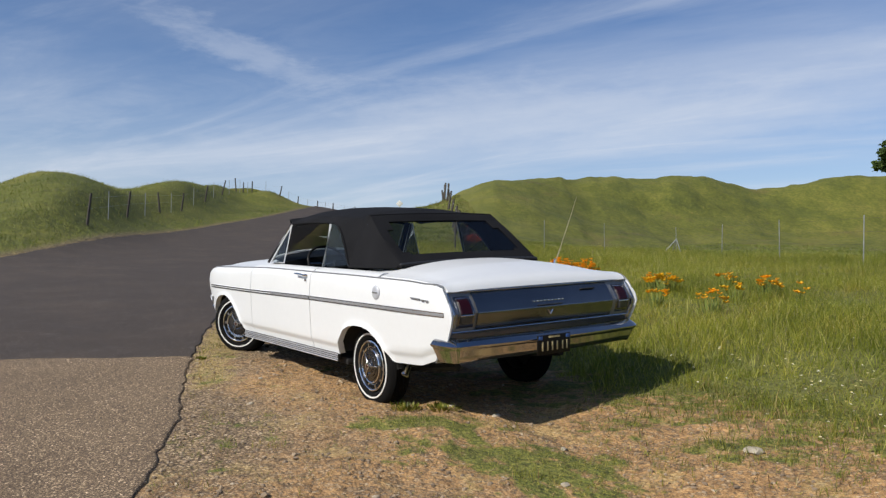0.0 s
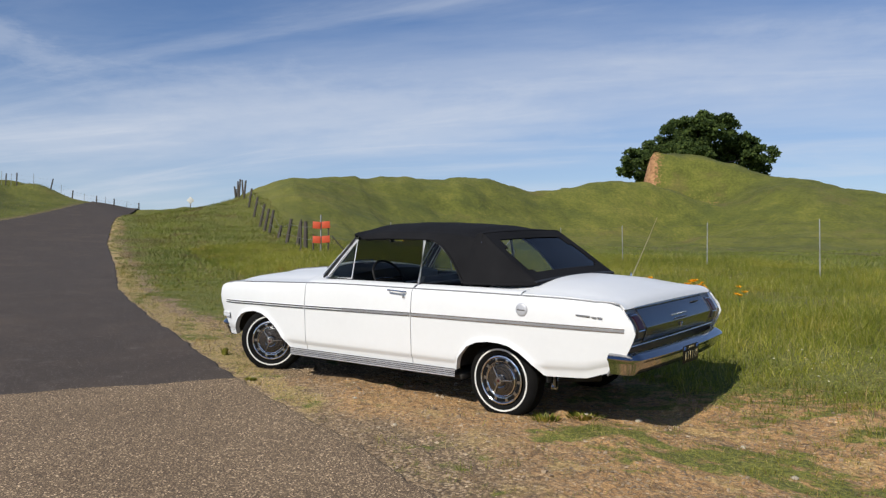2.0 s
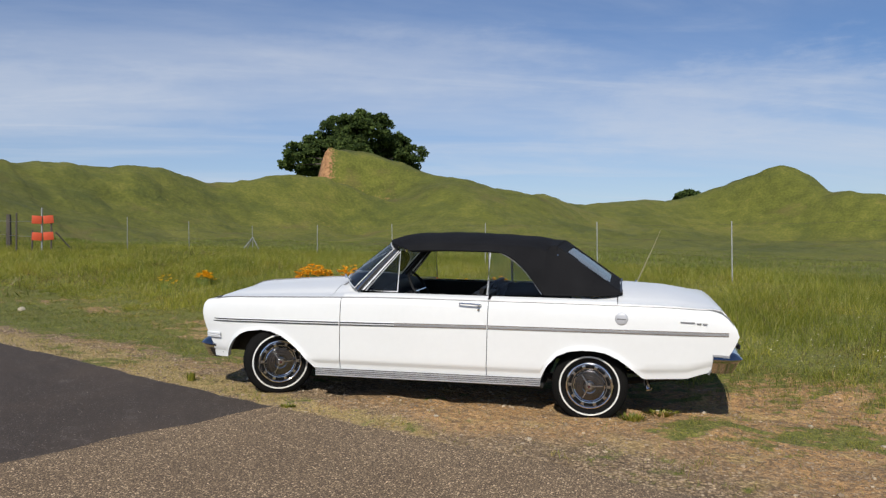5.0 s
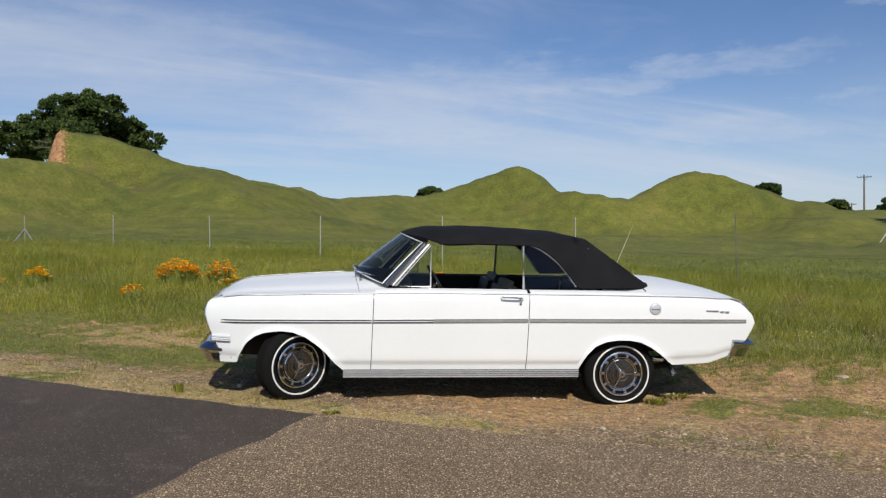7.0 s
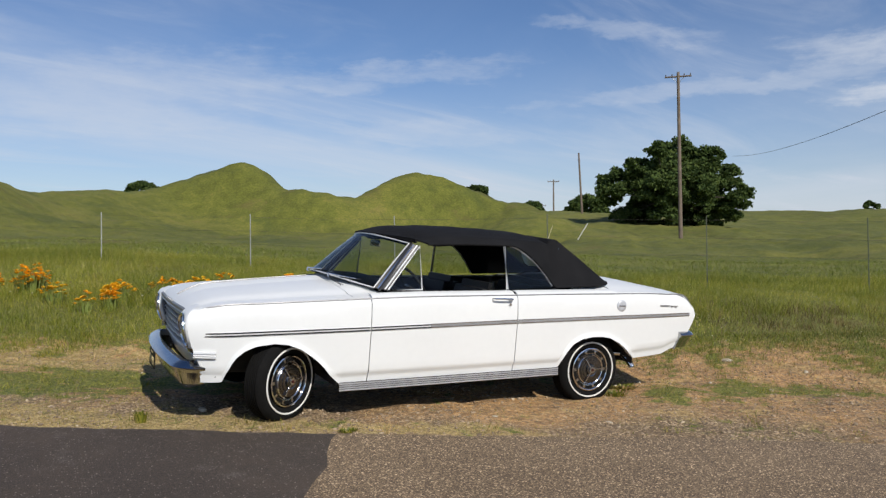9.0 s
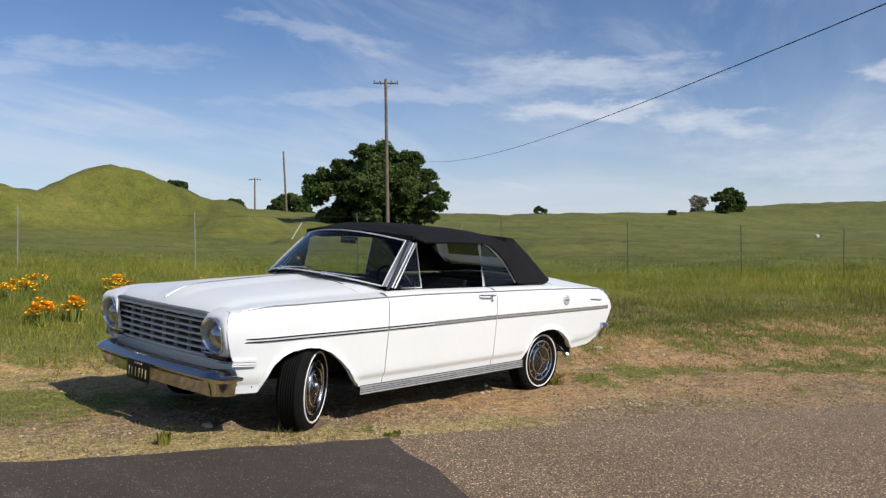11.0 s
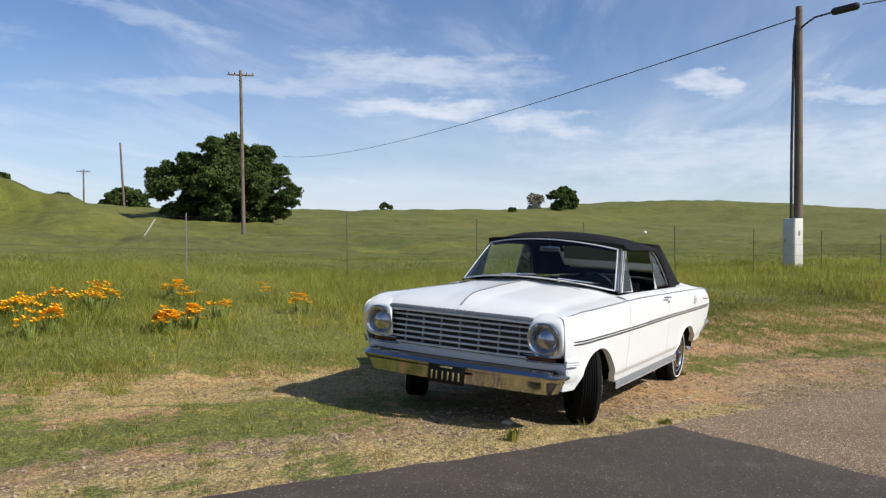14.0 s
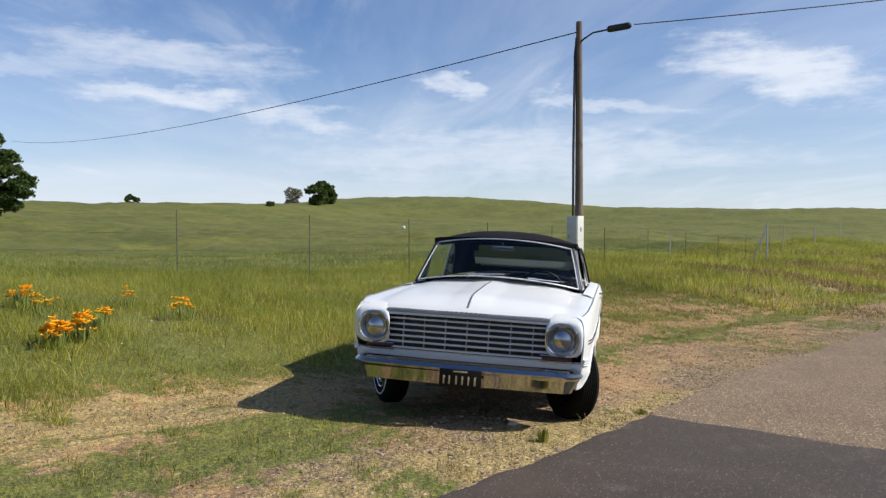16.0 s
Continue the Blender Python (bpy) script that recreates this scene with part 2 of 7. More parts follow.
PETAL_Y = worn("petal_yellow", (0.86, 0.44, 0.008), (0.88, 0.58, 0.02), 0.55, 6)
STONE = worn("pale_stone", (0.30, 0.255, 0.185), (0.50, 0.435, 0.33), 0.85, 8, relief=0.4)
BARK = worn("bark", (0.05, 0.042, 0.034), (0.13, 0.11, 0.09), 0.9, 2.0, relief=0.6, depth=0.03)



def leafy(name, dark, mid, light, rough=0.55, through_light=0.35, straw=None):
    """Blades and leaves: each island its own shade, a little light through."""
    m, t, b = material(name, mid, rough)
    g = t.nodes.new("ShaderNodeNewGeometry")
    stops = [(0.0, dark), (0.45, mid), (0.80, light)]
    if straw:
        stops.append((0.97, straw))
    col = ramp(t, g.outputs["Random Per Island"], stops)
    patch, spot = noise_out(t, 0.35, 4), noise_out(t, 1.5, 5, 0.65)
    col = blend(t, step(t, patch, 0.38, 0.62), blend(t, 1.0, col, (0.66, 0.72, 0.60), "MULTIPLY"), col)
    col = blend(t, calc(t, "MULTIPLY", step(t, spot, 0.50, 0.68), 0.8), col, blend(t, 1.0, col, (1.12, 0.94, 0.78), "MULTIPLY"))
    col = blend(t, calc(t, "MULTIPLY", step(t, spot, 0.46, 0.32), 0.7), col, blend(t, 1.0, col, (0.62, 0.74, 0.66), "MULTIPLY"))
    t.links.new(col, b.inputs["Base Color"])
    tr = t.nodes.new("ShaderNodeBsdfTranslucent")
    t.links.new(col, tr.inputs[0])
    mix = t.nodes.new("ShaderNodeMixShader")
    mix.inputs[0].default_value = through_light
    t.links.new(b.outputs[0], mix.inputs[1])
    t.links.new(tr.outputs[0], mix.inputs[2])
    t.links.new(mix.outputs[0], t.nodes["Material Output"].inputs[0])
    return m


GRASS_TALL = leafy("tall_grass", (0.196, 0.229, 0.021), (0.335, 0.348, 0.038), (0.535, 0.500, 0.080), through_light=0.55, straw=(0.700, 0.600, 0.220))
GRASS_SHORT = leafy("short_grass", (0.100, 0.120, 0.012), (0.200, 0.208, 0.023), (0.330, 0.300, 0.046), straw=(0.480, 0.405, 0.115))
GRASS_DRY = leafy("dry_grass", (0.281, 0.197, 0.063), (0.432, 0.294, 0.103), (0.594, 0.411, 0.175), straw=(0.670, 0.473, 0.238))
GRASS_HILL = leafy("hill_grass", (0.120, 0.146, 0.017), (0.182, 0.207, 0.027), (0.268, 0.274, 0.050), straw=(0.365, 0.314, 0.116))
GRASS_MEADOW = leafy("meadow_turf", (0.152, 0.192, 0.024), (0.208, 0.244, 0.034), (0.276, 0.302, 0.052), straw=(0.40, 0.36, 0.13))
OAK = leafy("oak_leaves", (0.033, 0.059, 0.013), (0.062, 0.104, 0.022), (0.112, 0.159, 0.037), rough=0.95, through_light=0.28)
CLOVER = leafy("clover", (0.080, 0.106, 0.008), (0.150, 0.176, 0.014), (0.250, 0.268, 0.027), straw=(0.400, 0.375, 0.072))
GRASS_RED = leafy("rusty_weeds", (0.165, 0.090, 0.036), (0.270, 0.158, 0.064), (0.390, 0.262, 0.105), straw=(0.562, 0.450, 0.198))
GRASS_BROWN = leafy("brown_stalks", (0.105, 0.075, 0.030), (0.185, 0.125, 0.050), (0.280, 0.205, 0.090), straw=(0.42, 0.33, 0.15))
PALE_LEAF = leafy("pale_twigs", (0.20, 0.19, 0.15), (0.32, 0.30, 0.25), (0.42, 0.40, 0.34), through_light=0.2)

# asphalt, old and new
ASPHALT, t, b = material("old_asphalt", (0.2, 0.19, 0.17), 0.9)
c = t.nodes.new("ShaderNodeTexCoord")


def chips(t, c, scale):
    v = node(t, "ShaderNodeTexVoronoi", Scale=scale)
    t.links.new(c.outputs["Object"], v.inputs["Vector"])
    q = t.nodes.new("ShaderNodeSeparateColor")
    t.links.new(v.outputs["Color"], q.inputs[0])
    return v.outputs["Distance"], q.outputs[0]


d_big, r_big = chips(t, c, 58.0)
d_small, r_small = chips(t, c, 100.0)
chip = ramp(t, r_small, [(0.0, (0.154, 0.109, 0.062)), (0.5, (0.261, 0.193, 0.112)), (0.86, (0.349, 0.265, 0.157)), (0.97, (0.586, 0.467, 0.291))])
col = blend(t, step(t, d_small, 0.30, 0.62), chip, (0.092, 0.066, 0.040))
stone_col = ramp(t, r_big, [(0.0, (0.190, 0.140, 0.080)), (0.5, (0.330, 0.249, 0.148)), (0.85, (0.485, 0.378, 0.232)), (1.0, (0.790, 0.644, 0.423))])
big = calc(t, "MULTIPLY", step(t, r_big, 0.62, 0.70), step(t, d_big, 0.44, 0.30))
col = blend(t, big, col, stone_col)
col = blend(t, step(t, noise_out(t, 0.9, 5), 0.38, 0.70), blend(t, 1.0, col, (0.84, 0.83, 0.82), "MULTIPLY"), col)
col = blend(t, 1.0, col, (1.15, 1.08, 1.06), "MULTIPLY")
t.links.new(col, b.inputs["Base Color"])
bump(t, b, calc(t, "ADD", calc(t, "SUBTRACT", 1.0, d_small), big), 0.5, 0.004)

TARMAC, t, b = material("new_asphalt", (0.05, 0.048, 0.046), 0.88)
n1, n2, n3 = noise_out(t, 0.7, 6), noise_out(t, 160.0, 2), noise_out(t, 5.0, 5)
col = ramp(t, n2, [(0.32, (0.022, 0.016, 0.012)), (0.52, (0.056, 0.044, 0.033)), (0.68, (0.130, 0.104, 0.078))])
col = blend(t, calc(t, "MULTIPLY", step(t, n1, 0.45, 0.72), 0.5), col, (0.118, 0.089, 0.062))
dust = calc(t, "MULTIPLY", step(t, n3, 0.55, 0.72), step(t, n2, 0.45, 0.6))
col = blend(t, calc(t, "MULTIPLY", dust, 0.6), col, (0.22, 0.20, 0.175))
c = t.nodes.new("ShaderNodeTexCoord")
d_big, r_big = chips(t, c, 75.0)
col = blend(t, calc(t, "MULTIPLY", step(t, r_big, 0.86, 0.91), step(t, d_big, 0.40, 0.22)), col, (0.36, 0.325, 0.27))
col = blend(t, 1.0, col, (0.80, 0.735, 0.715), "MULTIPLY")
t.links.new(col, b.inputs["Base Color"])
bump(t, b, n2, 0.5, 0.004)

# ---- ground ----
UPHILL = (-0.89, 0.456)     # along the road, climbing
FIELD = (0.456, 0.89)       # from the road's edge towards the field
EDGE = (-1.15, -1.37)       # where old and new asphalt meet the verge

# x, y, height, width across, depth along the view from the car
BANKS = [
    (-38.3, 3.0, 2.4, 4.5, 13.4),
    (-48.5, 13.8, 2.1, 5.8, 10.7),
    (-69.1, 25.6, 2.4, 4.5, 24.6),
]
RIDGE = [
    (-50.1, 30.3, -0.7, 7.9, 8.3),
    (-47.6, 39.5, 3.7, 7.1, 11.7),
    (-53.5, 51.6, 4.7, 8.8, 12.9),
    (-47.5, 63.1, 5.0, 9.8, 12.2),
    (-49.1, 71.9, 3.8, 8.8, 10.7),
    (-38.0, 78.8, 6.7, 7.0, 9.8),
    (-30.6, 81.3, 3.5, 6.5, 4.8),
    (-30.3, 101.4, 4.7, 6.4, 9.3),
    (-18.4, 90.8, 6.8, 9.2, 14.0),
]
KNOLLS = [
    (-9.2, 96.7, 1.2, 3.6, 10.0),
    (-17.4, 84.4, 0.4, 9.5, 11.0),
    (-7.6, 100.4, 1.4, 4.9, 17.6),
    (-5.3, 111.0, 3.4, 15.4, 19.9),
    (4.9, 132.8, 6.2, 16.6, 19.5),
    (26.1, 123.4, 10.5, 8.3, 6.7),
    (16.9, 126.5, 2.6, 6.6, 4.9),
    (33.9, 112.6, 6.0, 9.7, 5.9),
    (48.3, 113.0, 5.9, 9.0, 5.3),
    (57.0, 112.9, 7.5, 11.3, 4.1),
    (66.9, 101.4, 3.7, 9.5, 13.5),
]
FAR_RISES = [
    (112.4, 164.1, 7.7, 49.7, 60.5),
    (208.1, 204.9, 8.7, 54.2, 53.8),
    (264.4, 141.1, 8.0, 53.3, 73.5),
    (247.4, 159.3, 0.2, 63.9, 78.4),
    (377.9, 131.2, 13.8, 67.8, 75.1),
    (399.2, 55.2, 9.2, 57.3, 65.6),
    (353.5, -17.9, 7.5, 78.4, 72.9),
    (314.6, -106.6, 6.2, 68.6, 50.1),
]
KNOLL_PEAK = (-36.4, 92.0, 11.5, 2.3, 10.3, 4.6)     # x, y, height, steep side, gentle side, depth
CREST_BANK = 1.25     # where the bank across the road meets the crest
HILLS = BANKS + RIDGE + KNOLLS + FAR_RISES


def along(x, y):
    dx, dy = x - EDGE[0], y - EDGE[1]
    return dx * UPHILL[0] + dy * UPHILL[1], dx * FIELD[0] + dy * FIELD[1]


def ground_height(x, y):
    """Height of the land: the road's climb, the field's bank and the hills."""
    x, y = np.asarray(x, float), np.asarray(y, float)
    s, w = along(x, y)
    sc = np.clip(s, -14, 66)
    z = 0.03 + 0.05 * np.clip(sc, -4, None)
    d = np.minimum(sc + 4, 0)
    z = z + 0.05 * d + 0.0026 * d * d
    u = np.maximum(sc - 6, 0)
    z = z + 0.00088 * u * u
    z = z - 0.03 * np.minimum(np.maximum(s - 66, 0), 120)
    bank = np.interp(w, [-30, -10, -8, 0, 2.9, 5, 8.5, 12, 30, 100], [0.8, 0.35, 0, 0, 0, 0.3, 0.53, 0.6, 0.8, 1.0])
    inner = 1 / (1 + np.exp(-np.clip((w - 9) / 4, -40, 40)))
    z = z - inner * np.maximum(z - 0.5, 0) * 0.75 + bank
    clear = 1 - np.exp(-(((w + 3.2) / 5.2) ** 4)) * (s < 75)  # the hills keep off the road
    z = z + CREST_BANK * np.exp(-(((w + 4.6) / 2.2) ** 2) - ((s - 68) / 5) ** 2)
    cx, cy, h, steep, gentle, deep = KNOLL_PEAK
    a = math.atan2(cy, cx)
    dr, dt = (x - cx) * math.cos(a) + (y - cy) * math.sin(a), (y - cy) * math.cos(a) - (x - cx) * math.sin(a)
    z = z + h * np.exp(-np.where(dt > 0, (np.abs(dt) / steep) ** 2.2, (np.abs(dt) / gentle) ** 1.6) - (dr / deep) ** 2)
    for cx, cy, h, across, deep in HILLS:
        a = math.atan2(cy, cx)
        dx, dy = x - cx, y - cy
        dr, dt = dx * math.cos(a) + dy * math.sin(a), dy * math.cos(a) - dx * math.sin(a)
        z = z + clear * h * np.exp(-((dt / across) ** 2) - (dr / deep) ** 2)
    return z


def waves(x, y, scale, seed=0.0):
    """Cheap smooth unevenness between -1 and 1."""
    x, y = np.asarray(x) / scale + seed * 3.7, np.asarray(y) / scale - seed * 5.1
    return (np.sin(x + 1.7 * np.sin(0.6 * y + seed)) * np.cos(0.9 * y + 1.3 * np.sin(0.7 * x)) + 0.5 * np.sin(2.3 * x - 1.9 * y + seed) + 0.3 * np.cos(4.1 * y + 3.3 * x)) / 1.6


def land(x, y):
    """The ground as built, with its small unevenness."""
    s, w = along(x, y)
    z = ground_height(x, y)
    off_road = np.clip((w - 0.2) / 1.0, 0, 1) + np.clip((-8.0 - w) / 1.0, 0, 1)
    z = z + off_road * (0.016 * waves(x, y, 0.14, 66) + 0.020 * waves(x, y, 0.35) + 0.024 * waves(x, y, 1.1, 2))
    far = np.clip((np.hypot(x, y) - 18) / 30, 0, 1)
    rough = np.clip((np.hypot(x, y) - 40) / 30, 0, 1) * np.clip(1 - (np.hypot(x, y) - 140) / 60, 0, 1)
    fold = 1 - np.abs(waves(x + 2 * waves(x, y, 6, 31), y + 2 * waves(x, y, 7, 32), 8.0, 33))
    terrace = np.abs(waves(x, y, 3.2, 35))
    z = z + rough * (0.50 * fold + 0.30 * terrace - 0.44 + 0.10 * waves(x, y, 0.9, 37)) * np.clip((w - 12) / 12, 0, 1)
    return z + far * (0.20 * waves(x, y, 2.6, 1) + 0.26 * waves(x, y, 5.0, 8) + 0.45 * waves(x, y, 9.0, 3) + 0.10 * waves(x, y, 1.3, 5)) * np.clip((np.abs(w + 3.2) - 4.5) / 6, 0, 1)


def mesh_of(name, verts, faces, mat, smooth=True):
    """A mesh from numpy arrays: verts (n, 3), faces (m, k)."""
    me = bpy.data.meshes.new(name)
    verts, faces = np.asarray(verts, np.float32), np.asarray(faces, np.int32)
    k = faces.shape[1]
    me.vertices.add(len(verts))
    me.vertices.foreach_set("co", verts.ravel())
    me.loops.add(faces.size)
    me.loops.foreach_set("vertex_index", faces.ravel())
    me.polygons.add(len(faces))
    me.polygons.foreach_set("loop_start", np.arange(len(faces), dtype=np.int32) * k)
    me.polygons.foreach_set("use_smooth", np.full(len(faces), smooth))
    me.update(calc_edges=True)
    me.validate()
    me.materials.append(mat)
    return me


def grid_faces(nu, nv):
    i = np.arange(nu * nv).reshape(nu, nv)
    return np.stack([i[:-1, :-1], i[1:, :-1], i[1:, 1:], i[:-1, 1:]], -1).reshape(-1, 4)


# earth, gravel, dry and green turf, by distance from the road's edge
SOIL, t, b = material("soil_and_turf", (0.3, 0.25, 0.15), 0.95)
c = t.nodes.new("ShaderNodeTexCoord")
sp = t.nodes.new("ShaderNodeSeparateXYZ")
t.links.new(c.outputs["Object"], sp.inputs[0])
wide = calc(t, "ADD", calc(t, "MULTIPLY", calc(t, "ADD", sp.outputs[0], 1.15), 0.456), calc(t, "MULTIPLY", calc(t, "ADD", sp.outputs[1], 1.37), 0.89))
n_big, n_mid, n_fine = noise_out(t, 0.45, 6), noise_out(t, 2.2, 6), noise_out(t, 90.0, 3)
vg = node(t, "ShaderNodeTexVoronoi", Scale=48.0)
t.links.new(c.outputs["Object"], vg.inputs["Vector"])
vs = t.nodes.new("ShaderNodeSeparateColor")
t.links.new(vg.outputs["Color"], vs.inputs[0])
gravel = ramp(t, vs.outputs[0], [(0.0, (0.165, 0.115, 0.066)), (0.5, (0.305, 0.218, 0.126)), (0.88, (0.415, 0.303, 0.180)), (0.98, (0.530, 0.420, 0.280))])
gravel = blend(t, step(t, vg.outputs["Distance"], 0.35, 0.7), gravel, (0.118, 0.081, 0.048))
tan = ramp(t, n_fine, [(0.3, (0.235, 0.132, 0.052)), (0.55, (0.395, 0.235, 0.100)), (0.75, (0.54, 0.350, 0.172))])
litter = noise_out(t, 38.0, 4, 0.7)
dry = ramp(t, litter, [(0.34, (0.15, 0.105, 0.036)), (0.50, (0.36, 0.262, 0.100)), (0.66, (0.60, 0.465, 0.215))])
turf = ramp(t, litter, [(0.36, (0.030, 0.044, 0.005)), (0.50, (0.110, 0.135, 0.016)), (0.64, (0.24, 0.235, 0.045))])
jit = calc(t, "ADD", wide, calc(t, "MULTIPLY", calc(t, "SUBTRACT", n_mid, 0.5), 2.6))
base_mix = blend(t, step(t, calc(t, "ADD", n_big, calc(t, "MULTIPLY", calc(t, "SUBTRACT", wide, 1.1), 0.10)), 0.42, 0.62), gravel, tan)
base_mix = blend(t, calc(t, "MULTIPLY", step(t, vs.outputs[1], 0.55, 0.65), 0.75), base_mix, gravel)
base_mix = blend(t, calc(t, "MULTIPLY", step(t, n_mid, 0.52, 0.66), 0.5), base_mix, dry)
clod = noise_out(t, 16.0, 6, 0.75)
base_mix = blend(t, step(t, clod, 0.38, 0.62), blend(t, 1.0, base_mix, (0.80, 0.76, 0.72), "MULTIPLY"), blend(t, 1.0, base_mix, (1.32, 1.30, 1.27), "MULTIPLY"))
cover_dry, cover_green = t.nodes.new("ShaderNodeAttribute"), t.nodes.new("ShaderNodeAttribute")
cover_dry.attribute_name, cover_green.attribute_name = "dry_cover", "green_cover"
fray = calc(t, "MULTIPLY", calc(t, "SUBTRACT", noise_out(t, 9.0, 7, 0.72), 0.5), 2.2)
verge = blend(t, calc(t, "MULTIPLY", step(t, calc(t, "ADD", cover_dry.outputs["Fac"], fray), 0.25, 0.75), 0.85), base_mix, dry)
near_green = blend(t, calc(t, "MULTIPLY", step(t, calc(t, "ADD", cover_green.outputs["Fac"], fray), 0.25, 0.70), 0.9), verge, turf)
# hills: turf mottled with olive and a few bare patches
hill_n, hill_f = noise_out(t, 0.05, 6), noise_out(t, 0.5, 6)
hill = ramp(t, calc(t, "ADD", calc(t, "MULTIPLY", hill_n, 0.5), calc(t, "MULTIPLY", hill_f, 0.5)), [(0.36, (0.086, 0.094, 0.011)), (0.50, (0.134, 0.141, 0.018)), (0.60, (0.180, 0.173, 0.028)), (0.74, (0.212, 0.166, 0.047))])
tuft = noise_out(t, 3.5, 5)
hill = blend(t, step(t, tuft, 0.35, 0.65), blend(t, 1.0, hill, (0.66, 0.70, 0.62), "MULTIPLY"), hill)
scrub = noise_out(t, 0.17, 5, 0.65)
hill = blend(t, calc(t, "MULTIPLY", step(t, scrub, 0.56, 0.70), 0.55), hill, (0.125, 0.098, 0.030))
hill = blend(t, calc(t, "MULTIPLY", step(t, scrub, 0.46, 0.34), 0.45), hill, (0.050, 0.068, 0.011))
cover_bare = t.nodes.new("ShaderNodeAttribute")
cover_bare.attribute_name = "bare_cover"
earth = ramp(t, noise_out(t, 2.0, 5), [(0.35, (0.22, 0.105, 0.045)), (0.65, (0.44, 0.24, 0.11))])
hill = blend(t, step(t, calc(t, "ADD", cover_bare.outputs["Fac"], calc(t, "MULTIPLY", calc(t, "SUBTRACT", tuft, 0.5), 2.6)), 0.40, 0.80), hill, earth)
cover_far = t.nodes.new("ShaderNodeAttribute")
cover_far.attribute_name = "far_side"
other_side = cover_far.outputs["Fac"]
col = blend(t, calc(t, "MAXIMUM", step(t, jit, 8.0, 16.0), other_side), near_green, hill)
t.links.new(col, b.inputs["Base Color"])
hb = calc(t, "ADD", calc(t, "MULTIPLY", n_fine, 0.25), calc(t, "MULTIPLY", calc(t, "SUBTRACT", 1.0, vg.outputs["Distance"]), 0.35))
lump = noise_out(t, 0.9, 6, 0.7)
hb = calc(t, "ADD", hb, calc(t, "ADD", calc(t, "MULTIPLY", tuft, 4.0), calc(t, "MULTIPLY", lump, 14.0)))
bump(t, b, calc(t, "ADD", hb, clod), 0.7, 0.02)


def edge_wander(s, seed):
    return 0.03 * np.sin(s * 2.1 + seed) + 0.03 * np.sin(s * 5.3 + seed * 2) + 0.03 * np.sin(s * 13.0 + seed * 3) + 0.03 * np.sin(s * 29.0 + seed * 5)


def field_edge(s):
    """The road's ragged field side, which bows a little towards the field."""
    bow = np.interp(s, [-60, -12, -6, -3.8, -2.3, 0, 1.6, 3, 5, 8, 10, 17, 29, 42, 50, 59, 75], [-5.0, 0.36, 0.39, 0.42, 0.31, 0.0, -0.11, -0.2, -0.35, -0.5, -0.58, -0.35, -0.18, 0.48, 1.05, 2.2, 5.0])
    return bow + 0.32 * edge_wander(s, 1.0)


turns = np.concatenate([np.linspace(radians(-25), radians(200), 860), np.linspace(radians(200), radians(335), 90)[1:]])
rings = [0.25]
while rings[-1] < 1500:
    rings.append(rings[-1] + max(0.13, 0.019 * rings[-1]))
gr, ga = np.meshgrid(np.array([0.0] + rings), turns, indexing="ij")
gx, gy = gr * np.cos(ga), gr * np.sin(ga)
s_, w_ = along(gx, gy)
gz = land(gx, gy)
# the ground under the road lies a little lower than its surface
deep = 0.05 + 0.25 * np.clip((np.abs(s_) - 8) / 10, 0, 1)
far_side = np.interp(s_, [-60, 0, 16, 25, 34, 43, 52, 60, 75], [-16, -8.2, -8.0, -7.2, -6.35, -5.1, -3.2, -1.5, 2.0])
gz = gz - deep * (np.clip((field_edge(s_) - 0.05 - w_) / 0.25, 0, 1) * np.clip((w_ - far_side - 0.05) / 0.25, 0, 1) * (s_ < 74))


def tall_border(s):
    return np.interp(s, [-60, -30, -20, -8, -4, -2, 0, 6, 12, 20, 60], [5.0, 6.2, 6.2, 5.5, 4.2, 3.4, 3.2, 3.1, 2.6, 1.8, 1.0])


